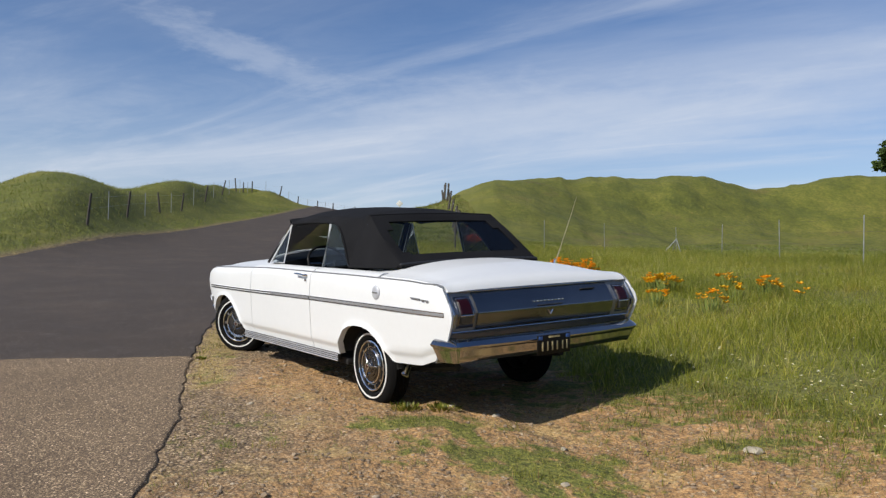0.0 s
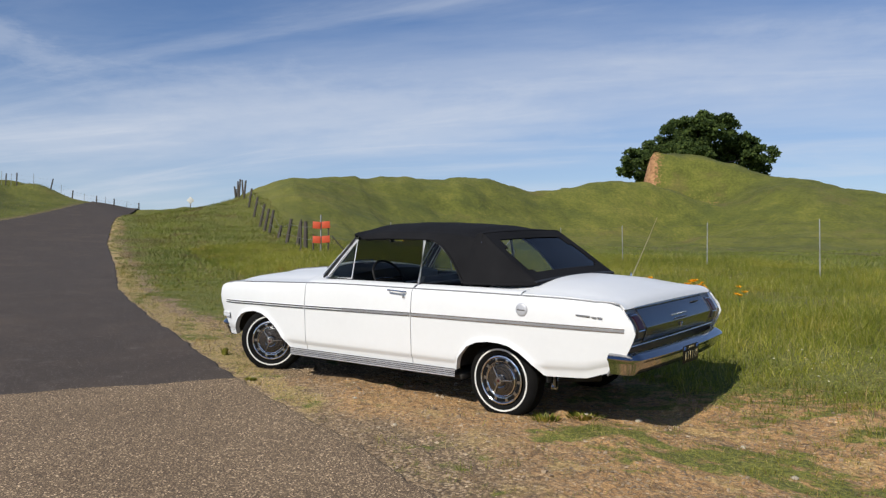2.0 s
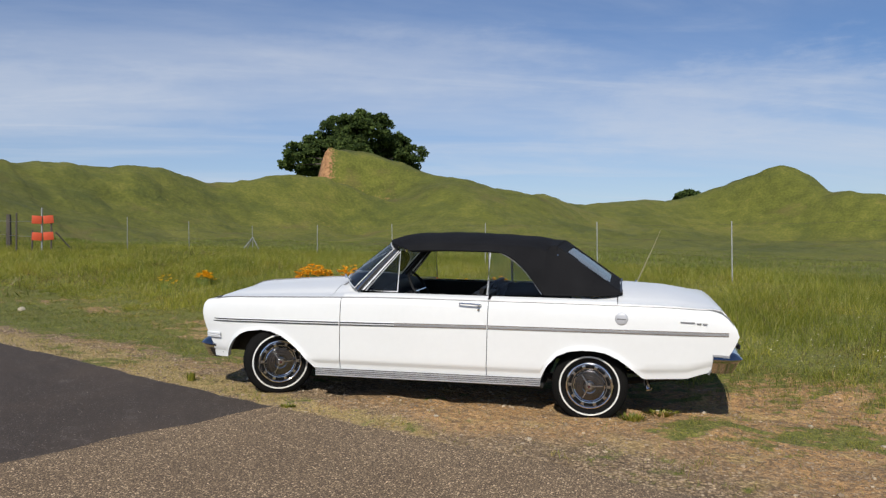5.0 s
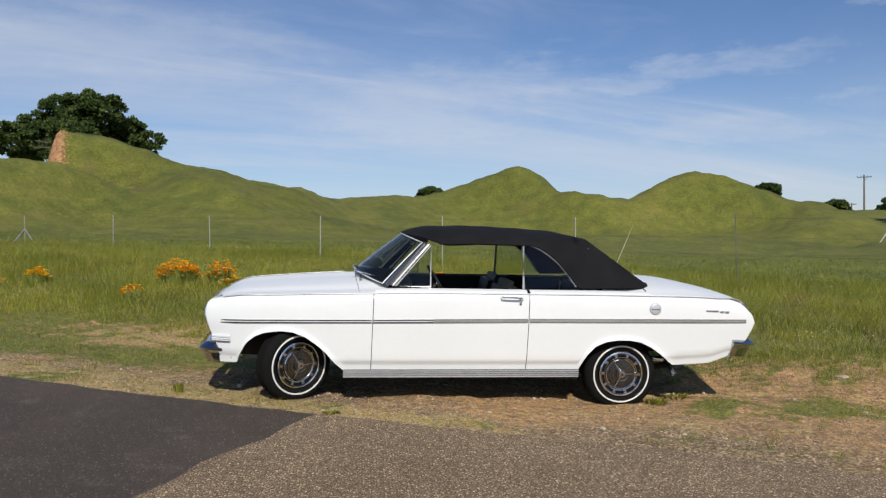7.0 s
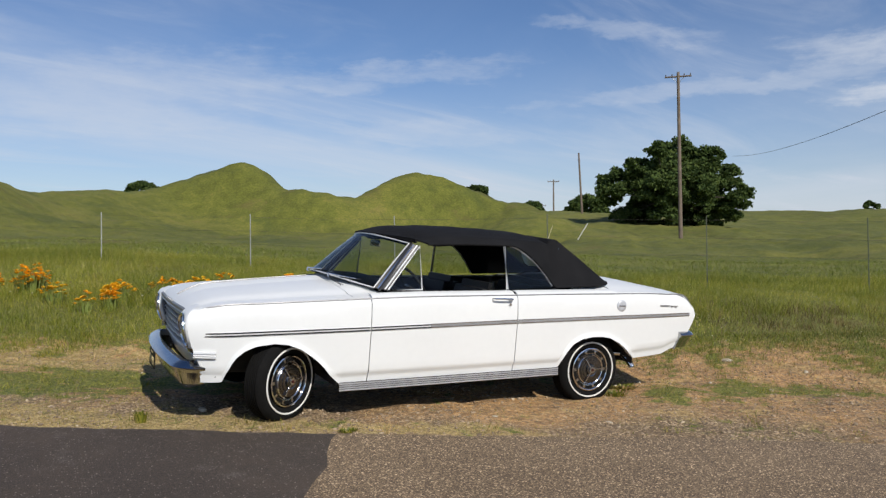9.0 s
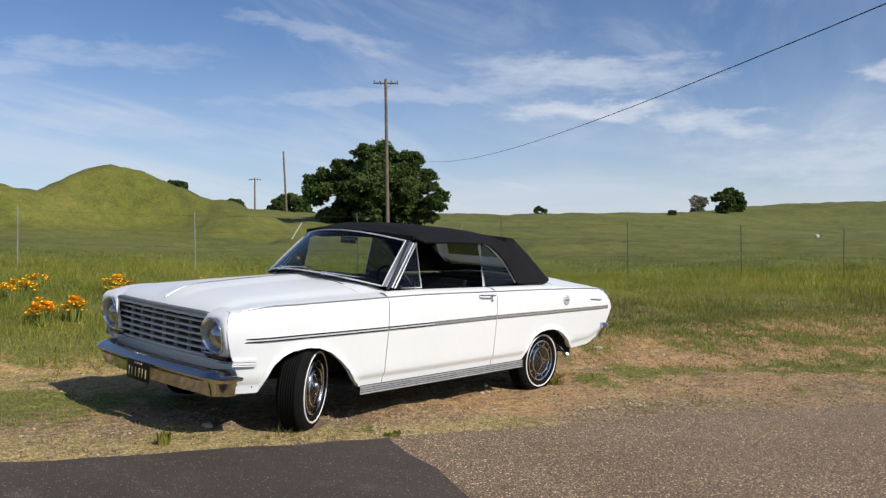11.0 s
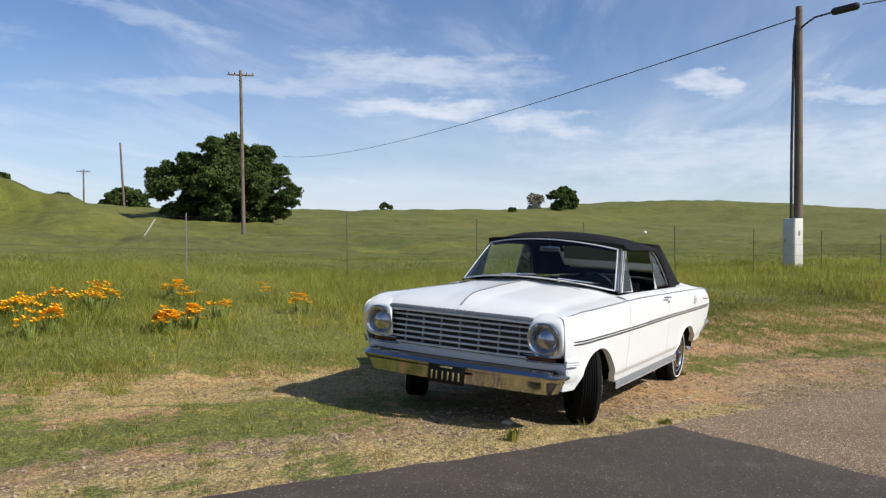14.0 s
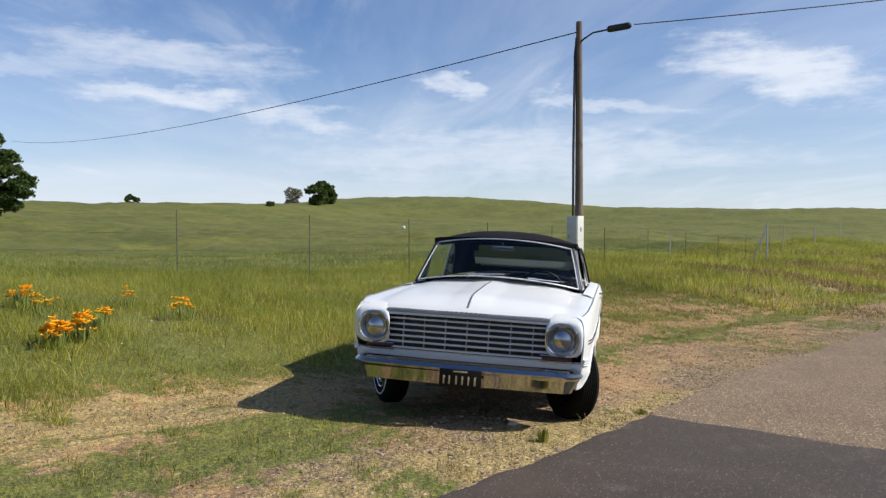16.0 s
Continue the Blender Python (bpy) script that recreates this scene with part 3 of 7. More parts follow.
def growth(x, y):
    """How thickly straw and green growth cover the verge, each 0 to 1."""
    s, w = along(x, y)
    w2 = w - field_edge(s)
    rag = 0.45 * waves(x, y, 0.05, 61) + 0.50 * waves(x, y, 0.12, 14) + 0.45 * waves(x, y, 0.30, 10) + 0.45 * waves(x, y, 0.9, 12)
    bell = lambda c_, d: np.exp(-(((w2 - c_) / d) ** 2))
    rise = lambda v, a, d: np.clip((v - a) / d, 0, 1)
    ahead, behind = rise(s, 0.3, 1.0), rise(-s, 2.0, 0.8)
    beside = 1 - np.maximum(ahead, behind)
    green = ahead * (0.88 * bell(1.55, 0.52) + 0.22 * bell(0.25, 0.3) + 0.24 + 0.75 * rise(s, 3.9, 1.5) * rise(w2, 0.5, 0.4)) + beside * (0.6 * rise(w2, 1.8, 0.6) + 0.45 * bell(0.2, 0.25) * rise(s, -1.7, 0.6)) + behind * (0.86 * bell(np.interp(s, [-6, -3.9, -2.3], [2.25, 2.15, 1.5]), 0.40) + 0.08 + 0.34 * rise(w2, 2.95, 0.5) + 0.24 * rise(-s, 4.6, 1.5) + 0.2 * rise(-s, 9, 4))
    dry = ahead * (0.95 * bell(0.12, 0.32) + 0.52 * (1 - 0.6 * rise(s, 4.0, 2.0)) + 0.30 * bell(2.8, 0.5)) + beside * 0.95 * bell(0.2, 0.28) * rise(s, -1.8, 0.8) + behind * (0.14 + 0.20 * rise(w2, 2.7, 0.6) + 0.34 * rise(-s, 4.4, 1.6))
    tall = rise(w, tall_border(s) + 0.6 * rag - 0.2, 0.7)
    green = np.maximum(0.85 * rise(green + 0.85 * rag, 0.26, 0.75), tall)
    dry = rise(dry + 0.30 * rag, 0.28, 0.5) * (1 - 0.7 * green)
    on = (w2 > 0.02)
    return dry * on, green * on


ground = new("ground", mesh_of("ground", np.stack([gx, gy, gz], -1).reshape(-1, 3), grid_faces(*gx.shape), SOIL))
bare = sum(h * np.exp(-((gx - cx) ** 2 + (gy - cy) ** 2) / r**2) for cx, cy, r, h in ((-36.6, 87.2, 1.9, 1.2), (-37.4, 89.4, 2.0, 1.3), (-38.3, 91.8, 1.8, 1.2), (-37.6, 86.2, 1.6, 1.0), (-38.6, 88.2, 1.6, 1.0), (-30.6, 87.0, 1.8, 0.48), (-28.2, 88.2, 1.5, 0.45)))
for attr, vals in zip(("far_side", "dry_cover", "green_cover", "bare_cover"), (np.clip(np.maximum((far_side - w_) / 0.5, (s_ - 58) / 6), 0, 1), growth(gx, gy)[0] * (1 - 0.65 * np.clip(-s_ - 2.6, 0, 1)), growth(gx, gy)[1], bare)):
    ground.data.attributes.new(attr, "FLOAT", "POINT").data.foreach_set("value", vals.astype(np.float32).ravel())
tagged(ground, "gravel verge and green grass hills round the road", "ground", kind="structure")


def road_sheet(name, s0, s1, mat, joint0=None, joint1=None):
    """A stretch of road with a crumbled thickness at its edges."""
    n_s = int(min(460, max(60, (s1 - s0) * 12)))
    ts = np.linspace(0, 1, n_s)
    tw = np.concatenate([[0, 0, 0.002, 0.006], np.linspace(0.02, 0.98, 26), [0.994, 0.998, 1, 1]])
    T, W = np.meshgrid(ts, tw, indexing="ij")
    lo = s0 + (joint0(W) if joint0 else 0)
    hi = s1 + (joint1(W) if joint1 else 0)
    S = lo + (hi - lo) * T
    far_side = np.interp(S, [-60, 0, 16, 25, 34, 43, 52, 60, 75], [-16, -8.2, -8.0, -7.2, -6.35, -5.1, -3.2, -1.5, 2.0]) + edge_wander(S, 4.0)
    Wm = far_side + (field_edge(S) - far_side) * W
    X = EDGE[0] + S * UPHILL[0] + Wm * FIELD[0]
    Y = EDGE[1] + S * UPHILL[1] + Wm * FIELD[1]
    Z = ground_height(X, Y) + 0.012 + 0.006 * waves(X, Y, 0.8) * np.clip(1 - np.abs(S) / 40, 0, 1)
    Z[:, 1], Z[:, -2] = Z[:, 1] - 0.006, Z[:, -2] - 0.006
    Z[:, 0] -= 0.03
    Z[:, -1] -= 0.03
    return mesh_of(name, np.stack([X, Y, Z], -1).reshape(-1, 3), grid_faces(*X.shape), mat)


def joint(W):
    """The seam between old and new asphalt, by the fraction across the road."""
    d = (1 - W) * 6.7
    return np.interp(d, [0, 1, 1.7, 6.7], [0.0, -0.03, -0.10, -0.35]) + 0.02 * np.sin(d * 7) + 0.012 * np.sin(d * 17)


old_road = tagged(new("road", road_sheet("road", -60, 0.0, ASPHALT, None, joint)), "worn pale grey chip-seal asphalt beside the gravel verge", "road", kind="structure")
new_road = tagged(new("road_overlay", road_sheet("road_overlay", 0.0, 75, TARMAC, joint, None)), "dark new asphalt climbing between grass banks", "road", kind="structure")

# ---- the car, in its own axes: nose towards -x, its left side at -y ----
CAR = Matrix(((0.99875, 0.0012, 0.04988, 0), (0.0012, 0.99885, -0.04789, 0), (-0.04988, 0.04789, 0.99761, 0), (0, 0, 0, 1)))


def part(name, me, parent, label=""):
    """One mesh as a part under a thing or under another part."""
    ob = new(name, me)
    ob.parent = parent
    if label:
        ob["label"] = label
    return ob


def bm_mesh(name, bm, mat, smooth=True, sharp=35):
    me = bpy.data.meshes.new(name)
    bmesh.ops.recalc_face_normals(bm, faces=bm.faces[:])
    bm.to_mesh(me)
    bm.free()
    if smooth:
        me.shade_smooth()
        me.set_sharp_from_angle(angle=radians(sharp))
    me.materials.append(mat)
    return me


def sheet(name, P, mat, thick=0.0, sharp=35, keep=None, flip=False):
    """A curved sheet from a grid of points (nu, nv, 3), given a thickness."""
    P = np.asarray(P, float)
    nu, nv = P.shape[:2]
    bm = bmesh.new()
    vs = [bm.verts.new(p) for p in P.reshape(-1, 3)]
    for i in range(nu - 1):
        for j in range(nv - 1):
            if keep is None or keep(i, j):
                q = [vs[i * nv + j], vs[(i + 1) * nv + j], vs[(i + 1) * nv + j + 1], vs[i * nv + j + 1]]
                if len({tuple(round(c, 5) for c in v.co) for v in q}) > 2:
                    try:
                        bm.faces.new(q[::-1] if flip else q)
                    except ValueError:
                        pass
    bmesh.ops.remove_doubles(bm, verts=bm.verts[:], dist=1e-5)
    loose = [v for v in bm.verts if not v.link_faces]
    bmesh.ops.delete(bm, geom=loose, context="VERTS")
    if thick:
        bmesh.ops.recalc_face_normals(bm, faces=bm.faces[:])
        bmesh.ops.solidify(bm, geom=bm.faces[:], thickness=thick)
    return bm_mesh(name, bm, mat, True, sharp)


def box_mesh(name, lo, hi, mat, bevel=0.006, segs=2):
    bm = bmesh.new()
    bmesh.ops.create_cube(bm, size=1)
    for v in bm.verts:
        v.co = [(a + b) / 2 + c * (b - a) for a, b, c in zip(lo, hi, v.co)]
    if bevel:
        bmesh.ops.bevel(bm, geom=bm.edges[:], offset=bevel, segments=segs, profile=0.5, affect="EDGES")
    return bm_mesh(name, bm, mat)


def tube(name, pts, radius, mat, sides=8, closed=False, flat=1.0):
    """A round bar along a line of points; radius may vary along it."""
    pts = [Vector(p) for p in pts]
    n = len(pts)
    rad = radius if isinstance(radius, (list, tuple)) else [radius] * n
    bm = bmesh.new()
    rings, up = [], Vector((0, 0, 1))
    for i, p in enumerate(pts):
        a = pts[(i - 1) % n] if closed or i > 0 else p
        b_ = pts[(i + 1) % n] if closed or i < n - 1 else p
        d = (b_ - a).normalized()
        side = d.cross(up if abs(d.z) < 0.95 else Vector((0, 1, 0))).normalized()
        over = side.cross(d)
        rings.append([bm.verts.new(p + rad[i] * (side * math.cos(k) + over * math.sin(k) * flat)) for k in np.linspace(0, 2 * math.pi, sides, endpoint=False)])
    for i in range(n if closed else n - 1):
        r, q = rings[i], rings[(i + 1) % n]
        for k in range(sides):
            bm.faces.new((r[k], r[(k + 1) % sides], q[(k + 1) % sides], q[k]))
    if not closed:
        bm.faces.new(rings[0][::-1]), bm.faces.new(rings[-1])
    return bm_mesh(name, bm, mat)


def lathe(name, profile, mat, segs=48, axis="y", sharp=30):
    """A turned form: profile of (radius, distance along the axis)."""
    bm = bmesh.new()
    rings = []
    for r, h in profile:
        if r < 1e-6:
            rings.append([bm.verts.new((0, h, 0))] * segs)
        else:
            rings.append([bm.verts.new((r * math.cos(a), h, r * math.sin(a))) for a in np.linspace(0, 2 * math.pi, segs, endpoint=False)])
    for a, c_ in zip(rings, rings[1:]):
        for k in range(segs):
            q = list(dict.fromkeys((a[k], a[(k + 1) % segs], c_[(k + 1) % segs], c_[k])))
            if len(q) > 2:
                bm.faces.new(q)
    if axis == "z":
        bmesh.ops.rotate(bm, verts=bm.verts[:], cent=(0, 0, 0), matrix=Matrix.Rotation(radians(90), 3, "X"))
    if axis == "x":
        bmesh.ops.rotate(bm, verts=bm.verts[:], cent=(0, 0, 0), matrix=Matrix.Rotation(radians(90), 3, "Z"))
    return bm_mesh(name, bm, mat, True, sharp)


def flip_side(P):
    P = np.array(P, float)
    P[..., 1] *= -1
    return P


def curve(v, xs, ys):
    """A smooth line through a few points."""
    v = np.asarray(v, float)
    xs, ys = np.asarray(xs, float), np.asarray(ys, float)
    m = np.gradient(ys, xs)
    k = np.clip(np.searchsorted(xs, v) - 1, 0, len(xs) - 2)
    h = xs[k + 1] - xs[k]
    u = np.clip((v - xs[k]) / h, 0, 1)
    return (2 * u**3 - 3 * u**2 + 1) * ys[k] + (u**3 - 2 * u**2 + u) * h * m[k] + (3 * u**2 - 2 * u**3) * ys[k + 1] + (u**3 - u**2) * h * m[k + 1]


# lines of the body, by x
def sill(x):
    return np.interp(x, [-2.02, -1.85, -0.99, 1.01, 1.83, 2.18, 2.45], [0.322, 0.325, 0.285, 0.345, 0.41, 0.44, 0.52])


def arch(x):
    """Height of the wheel openings; sill height elsewhere."""
    z = sill(x)
    f = np.interp(x, [-1.85, -1.835, -1.777, -1.71, -1.635, -1.50, -1.40, -1.30, -1.20, -1.13, -1.06, -0.985], [0.325, 0.38, 0.494, 0.55, 0.583, 0.602, 0.593, 0.557, 0.49, 0.43, 0.35, 0.285])
    r = np.interp(x, [1.0, 1.015, 1.05, 1.13, 1.22, 1.33, 1.43, 1.52, 1.62, 1.70, 1.77, 1.83], [0.345, 0.39, 0.468, 0.558, 0.599, 0.617, 0.617, 0.605, 0.562, 0.51, 0.455, 0.41])
    z = np.where((x > -1.85) & (x < -0.985), np.maximum(f, z), z)
    return np.where((x > 1.0) & (x < 1.83), np.maximum(r, z), z)


def shoulder(x):
    return curve(x, [-2.08, -1.92, -1.54, -0.95, -0.5, 0.5, 1.5, 2.2, 2.42, 2.48], [0.825, 0.863, 0.890, 0.922, 0.945, 0.972, 0.995, 0.998, 0.985, 0.955])


def waist(x):
    return np.interp(x, [-2.04, -0.78, 0.5, 1.6, 2.5], [0.662, 0.705, 0.755, 0.79, 0.815])


def half_width(x):
    return curve(x, [-2.1, -1.95, -1.5, -0.8, 0.5, 1.6, 2.2, 2.5], [0.826, 0.868, 0.893, 0.9, 0.9, 0.896, 0.886, 0.868])


def hood_top(x, y):
    """Hood and cowl: crowned, with a raised middle."""
    k = np.clip(1 - (np.abs(y) / 0.83) ** 2.2, 0, 1)
    rise = np.interp(x, [-2.1, -2.0, -1.9, -1.7, -1.5, -1.0, -0.6], [0.01, 0.035, 0.05, 0.062, 0.075, 0.092, 0.092])
    ridge = 0.018 * np.clip(1 - np.abs(y) / 0.16, 0, 1) ** 0.7 * np.clip((x + 2.12) / 0.2, 0, 1)
    valley = -0.012 * np.exp(-(((np.abs(y) - 0.70) / 0.07) ** 2))
    return shoulder(x) + 0.004 + rise * k + ridge + valley


def deck_top(x, y):
    k = np.clip(1 - (np.abs(y) / 0.86) ** 2.4, 0, 1)
    rise = np.interp(x, [1.5, 1.66, 2.0, 2.2, 2.35, 2.45], [0.108, 0.108, 0.092, 0.066, 0.034, 0.004])
    edge_drop = -0.020 * np.clip((x - 2.40) / 0.05, 0, 1) ** 2
    return shoulder(x) + 0.003 + rise * k - 0.004 * np.exp(-(((np.abs(y) - 0.76) / 0.05) ** 2)) + edge_drop


def side_section(x, rows=15):
    """Outer side of the body at x, from the wheel opening or sill up to the shoulder."""
    hw, zb, zw, zs = half_width(x), arch(x), waist(x), shoulder(x)
    keys_z = [sill(x) - 0.001, sill(x) + 0.060, sill(x) + 0.078, (sill(x) + zw) / 2 + 0.05, zw, (zw + zs) / 2, zs - 0.035, zs - 0.008, zs]
    keys_y = [hw - 0.045, hw - 0.034, hw - 0.016, hw - 0.008, hw, hw - 0.004, hw - 0.014, hw - 0.028, hw - 0.045]
    zz = zb + (zs - zb) * np.concatenate([np.concatenate([[0, 0.06, 0.095, 0.115, 0.16], np.linspace(0.24, 0.9, rows - 9)]), [0.945, 0.972, 0.99, 1.0]])
    flare = 0.014 * np.exp(-((zz - zb) / 0.03) ** 2) * (zb > sill(x) + 0.01)
    return np.stack([np.full_like(zz, x), -(np.interp(zz, keys_z, keys_y) + flare), zz], -1)


def fender_end(z):
    """How far forward the front of the fender reaches, by height."""
    return np.interp(z, [0.33, 0.48, 0.502, 0.548, 0.617, 0.70, 0.75, 0.80, 0.83, 0.86, 0.90], [-1.99, -2.01, -2.030, -2.056, -2.082, -2.104, -2.108, -2.100, -2.078, -2.025, -1.98])


def side_panel(name, x0, x1, mat, parent, left, n, inner=0.055, label=""):
    xs = np.linspace(x0, x1, n)
    P = np.array([side_section(x) for x in xs])
    lip = P[:, :1].copy()
    lip[..., 1] += 0.05
    lip[..., 2] += 0.006
    top = P[:, -1:].copy()
    top[..., 1] += 0.03
    top[..., 2] += 0.006
    cap = top.copy()
    cap[..., 1] += inner - 0.03
    P = np.concatenate([lip, P, top, cap], 1)
    if x1 > 2.3:  # the tail leans out to a point below the shoulder
        end = np.interp(P[..., 2], [0.48, 0.64, 0.70, 0.765, 0.82, 0.87, 0.94, 1.0], [2.39, 2.470, 2.500, 2.530, 2.545, 2.514, 2.460, 2.375])
        P[..., 0] = np.where(P[..., 0] > 2.1, 2.1 + (P[..., 0] - 2.1) * (end - 2.1) / (x1 - 2.1), P[..., 0])
    if x0 < -2.0:  # the fender leans forward to a brow over the lamp
        end = fender_end(P[..., 2])
        P[..., 0] = np.where(P[..., 0] < -1.86, -1.86 + (P[..., 0] + 1.86) * (end + 1.86) / (x0 + 1.86), P[..., 0])
    if not left:
        P = flip_side(P)
    return part(name, sheet(name, P, mat, 0.012, 40), parent, label)


car = new("convertible_car")
car.matrix_world = CAR
tagged(car, "white 1960s two-door convertible with black cloth top raised", "car")

for left in (True, False):
    sg = -1 if left else 1
    side_panel("front_fender", -2.03, -0.763, PAINT, car, left, 64)
    door = side_panel("door", -0.757, 0.540, PAINT, car, left, 40)
    quarter = side_panel("quarter_panel", 0.546, 2.46, PAINT, car, left, 90)
    for x0, x1, under in ((-0.75, 0.53, door), (0.555, 1.595, quarter)):
        lift = 0.016
        P = [[(x, sg * (half_width(x) - 0.045 - d), shoulder(x) + 0.005 + u + lift * v) for d, u, v in ((0.0, 0.0, 0), (0.020, 0.006, 0.45), (0.045, 0.010, 0.8), (0.085, 0.012, 1))] for x in np.linspace(x0, x1, 24)]
        part("belt_cap", sheet("belt_cap", P, PAINT, 0.006), under)
        P = [[(x, sg * (half_width(x) - 0.045 - d), shoulder(x) + 0.007 + u) for d, u in ((0.083, 0.010), (0.10, 0.010), (0.112, -0.03))] for x in np.linspace(x0, x1, 24)]
        part("inner_cap", sheet("inner_cap", P, VINYL, 0.004), under)
    # bright strip along the waist, dark inside towards the front
    for x0, x1, under in ((-2.048, -0.77, None), (-0.756, -0.26, door), (-0.26, 0.536, door), (0.55, 2.46, quarter)):
        xs = np.linspace(x0, x1, 24)
        fore = x0 < -0.5
        for dz, h, mat, tag in ((0, 0.040, BRIGHT_STRIP if fore else CHROME, "bright waist strip"), *(((0.0098, 0.0145, None, ""), (-0.0098, 0.0145, None, "")) if fore else ((0, 0.024, None, ""),))):
            m_ = mat or (RUBBER if fore else STRIP_GREY)
            out = 0.007 if mat else 0.010
            if fore and not mat and x0 < -1:
                xs = np.linspace(x0 + 0.03, x1, 24)
            prof = [(-h / 2, 0.0), (-h / 2 + 0.004, out), (h / 2 - 0.004, out), (h / 2, 0.0)]
            P = np.array([[(x, sg * (half_width(x) + o - 0.002), waist(x) + z + dz) for z, o in prof] for x in xs])
            part("waist_strip", sheet("waist_strip", P, m_, 0), under or car, tag)
    # thin bright line on the shoulder
    xs = np.linspace(-2.0, 2.40, 70)
    tail_line = [(2.425, 0.020, 0.972), (2.455, 0.014, 0.940), (2.485, 0.010, 0.900), (2.515, 0.006, 0.850)]
    part("shoulder_strip", tube("shoulder_strip", [(x, sg * (half_width(x) - 0.036), shoulder(x) + 0.001) for x in xs] + [(x, sg * (half_width(x) - d), z) for x, d, z in tail_line], 0.0055, GREY_TRIM, 6), car)
    # ribbed rocker trim
    xs = np.linspace(-0.985, 1.0, 30)
    prof = [(0.0, -0.03), (0.004, -0.022), (0.012, -0.020), (0.016, -0.028), (0.028, -0.022), (0.032, -0.028), (0.044, -0.022), (0.048, -0.028), (0.062, -0.024), (0.066, -0.036)]
    P = np.array([[(x, sg * (half_width(x) + o), sill(x) - 0.058 + z) for z, o in prof] for x in xs])
    rocker = part("rocker_trim", sheet("rocker_trim", P, EMBLEM, 0), car, "ribbed bright rocker trim")
    for z in (0.0155, 0.0315, 0.0475, 0.066):
        part("groove", tube("groove", [(x, sg * (half_width(x) - 0.0255), sill(x) - 0.058 + z) for x in xs], 0.0032, BLACK_TRIM, 5), rocker)
    # door handle
    hx, hz = 0.39, 0.944
    hy = sg * 0.905
    handle = part("door_handle", tube("door_handle", [(hx - 0.095, hy * 0.985, hz), (hx - 0.085, hy * 1.015, hz + 0.002), (hx, hy * 1.02, hz + 0.003), (hx + 0.085, hy * 1.015, hz - 0.001), (hx + 0.092, hy * 0.985, hz - 0.003)], [0.006, 0.008, 0.008, 0.008, 0.010], CHROME, 10), door, "chrome door handle")
    part("push_button", lathe("push_button", [(0, sg * -0.016), (0.011, sg * -0.014), (0.011, 0.012)], CHROME, 16), handle).location = (hx + 0.07, hy * 1.005, hz - 0.003)
    part("door_lock", lathe("door_lock", [(0, sg * 0.008), (0.010, sg * 0.007), (0.012, 0)], CHROME, 16), door).location = (hx + 0.075, sg * 0.897, hz - 0.045)

# hood, cowl, deck
ys = np.concatenate([np.linspace(-0.83, -0.2, 18), np.linspace(-0.17, 0.17, 15), np.linspace(0.2, 0.83, 18)])
xs = np.concatenate([np.linspace(0, 1, 30)])


def front_bow(y):
    return 0.045 * (np.abs(y) / 0.83) ** 2


P = []
for u in xs:
    row = []
    for y in ys:
        x = (-2.125 + front_bow(y)) * (1 - u) + (-0.925 + 0.05 * (y / 0.83) ** 2) * u
        row.append((x, y, hood_top(x, y) - 0.05 * max(0, 1 - u / 0.05) ** 2))
    P.append(row)
hood = part("hood", sheet("hood", P, PAINT, 0.014), car, "long white hood with a raised centre rib")
part("centre_strip", tube("centre_strip", [(x, 0, hood_top(np.array(x), np.array(0.0)) + 0.003) for x in np.linspace(-2.06, -1.02, 20)], 0.006, GREY_TRIM, 6), hood)
for y in np.linspace(-0.14, 0.14, 9):
    z = float(hood_top(np.array(-2.10), np.array(y)))
    part("letter_bar", box_mesh("letter_bar", (-2.122 + front_bow(y), y - 0.009, z - 0.026), (-2.104 + front_bow(y), y + 0.009, z - 0.012), GREY_TRIM, 0.002), hood)
P = [[((-0.921 + 0.05 * (y / 0.83) ** 2) * (1 - u) + (-0.80 + 0.22 * (y / 0.83) ** 2) * u, y, 0) for y in ys] for u in np.linspace(0, 1, 8)]
P = np.array(P)
P[..., 2] = hood_top(P[..., 0], P[..., 1]) + np.linspace(0, 0.032, 8)[:, None] * (1 - (P[..., 1] / 0.9) ** 2)
cowl = part("cowl", sheet("cowl", P, PAINT, 0.012), car)
for y in np.linspace(-0.48, 0.48, 48):
    if abs(y) > 0.05:
        z = float(hood_top(np.array(-0.87), np.array(y))) + 0.009 * (1 - (y / 0.9) ** 2)
        part("vent_slot", box_mesh("vent_slot", (-0.884, y - 0.0035, z - 0.006), (-0.852, y + 0.0035, z + 0.0025), GREY_TRIM, 0), cowl)
P = np.array([[(x, y, 0) for y in ys * 1.0] for x in np.concatenate([np.linspace(1.60, 2.36, 22), [2.39, 2.41, 2.425, 2.436, 2.444]])])
P[..., 2] = deck_top(P[..., 0], P[..., 1])
deck = part("boot_lid", sheet("boot_lid", P, PAINT, 0.014), car)
# body behind the cabin, under the folded edge of the top
P = np.array([[(x, y, 0) for y in ys] for x in np.linspace(1.45, 1.592, 5)])
P[..., 2] = deck_top(P[..., 0], P[..., 1]) - 0.003
part("rear_deck_panel", sheet("rear_deck_panel", P, PAINT, 0.012), car)
for sg in (-1, 1):
    P = np.array([[(x, sg * y, 0) for y in np.linspace(0.62, 0.835, 12)] for x in np.linspace(1.22, 1.452, 6)])
    P[..., 2] = deck_top(P[..., 0], P[..., 1]) - 0.004
    part("deck_corner", sheet("deck_corner", P, PAINT, 0.010), car)

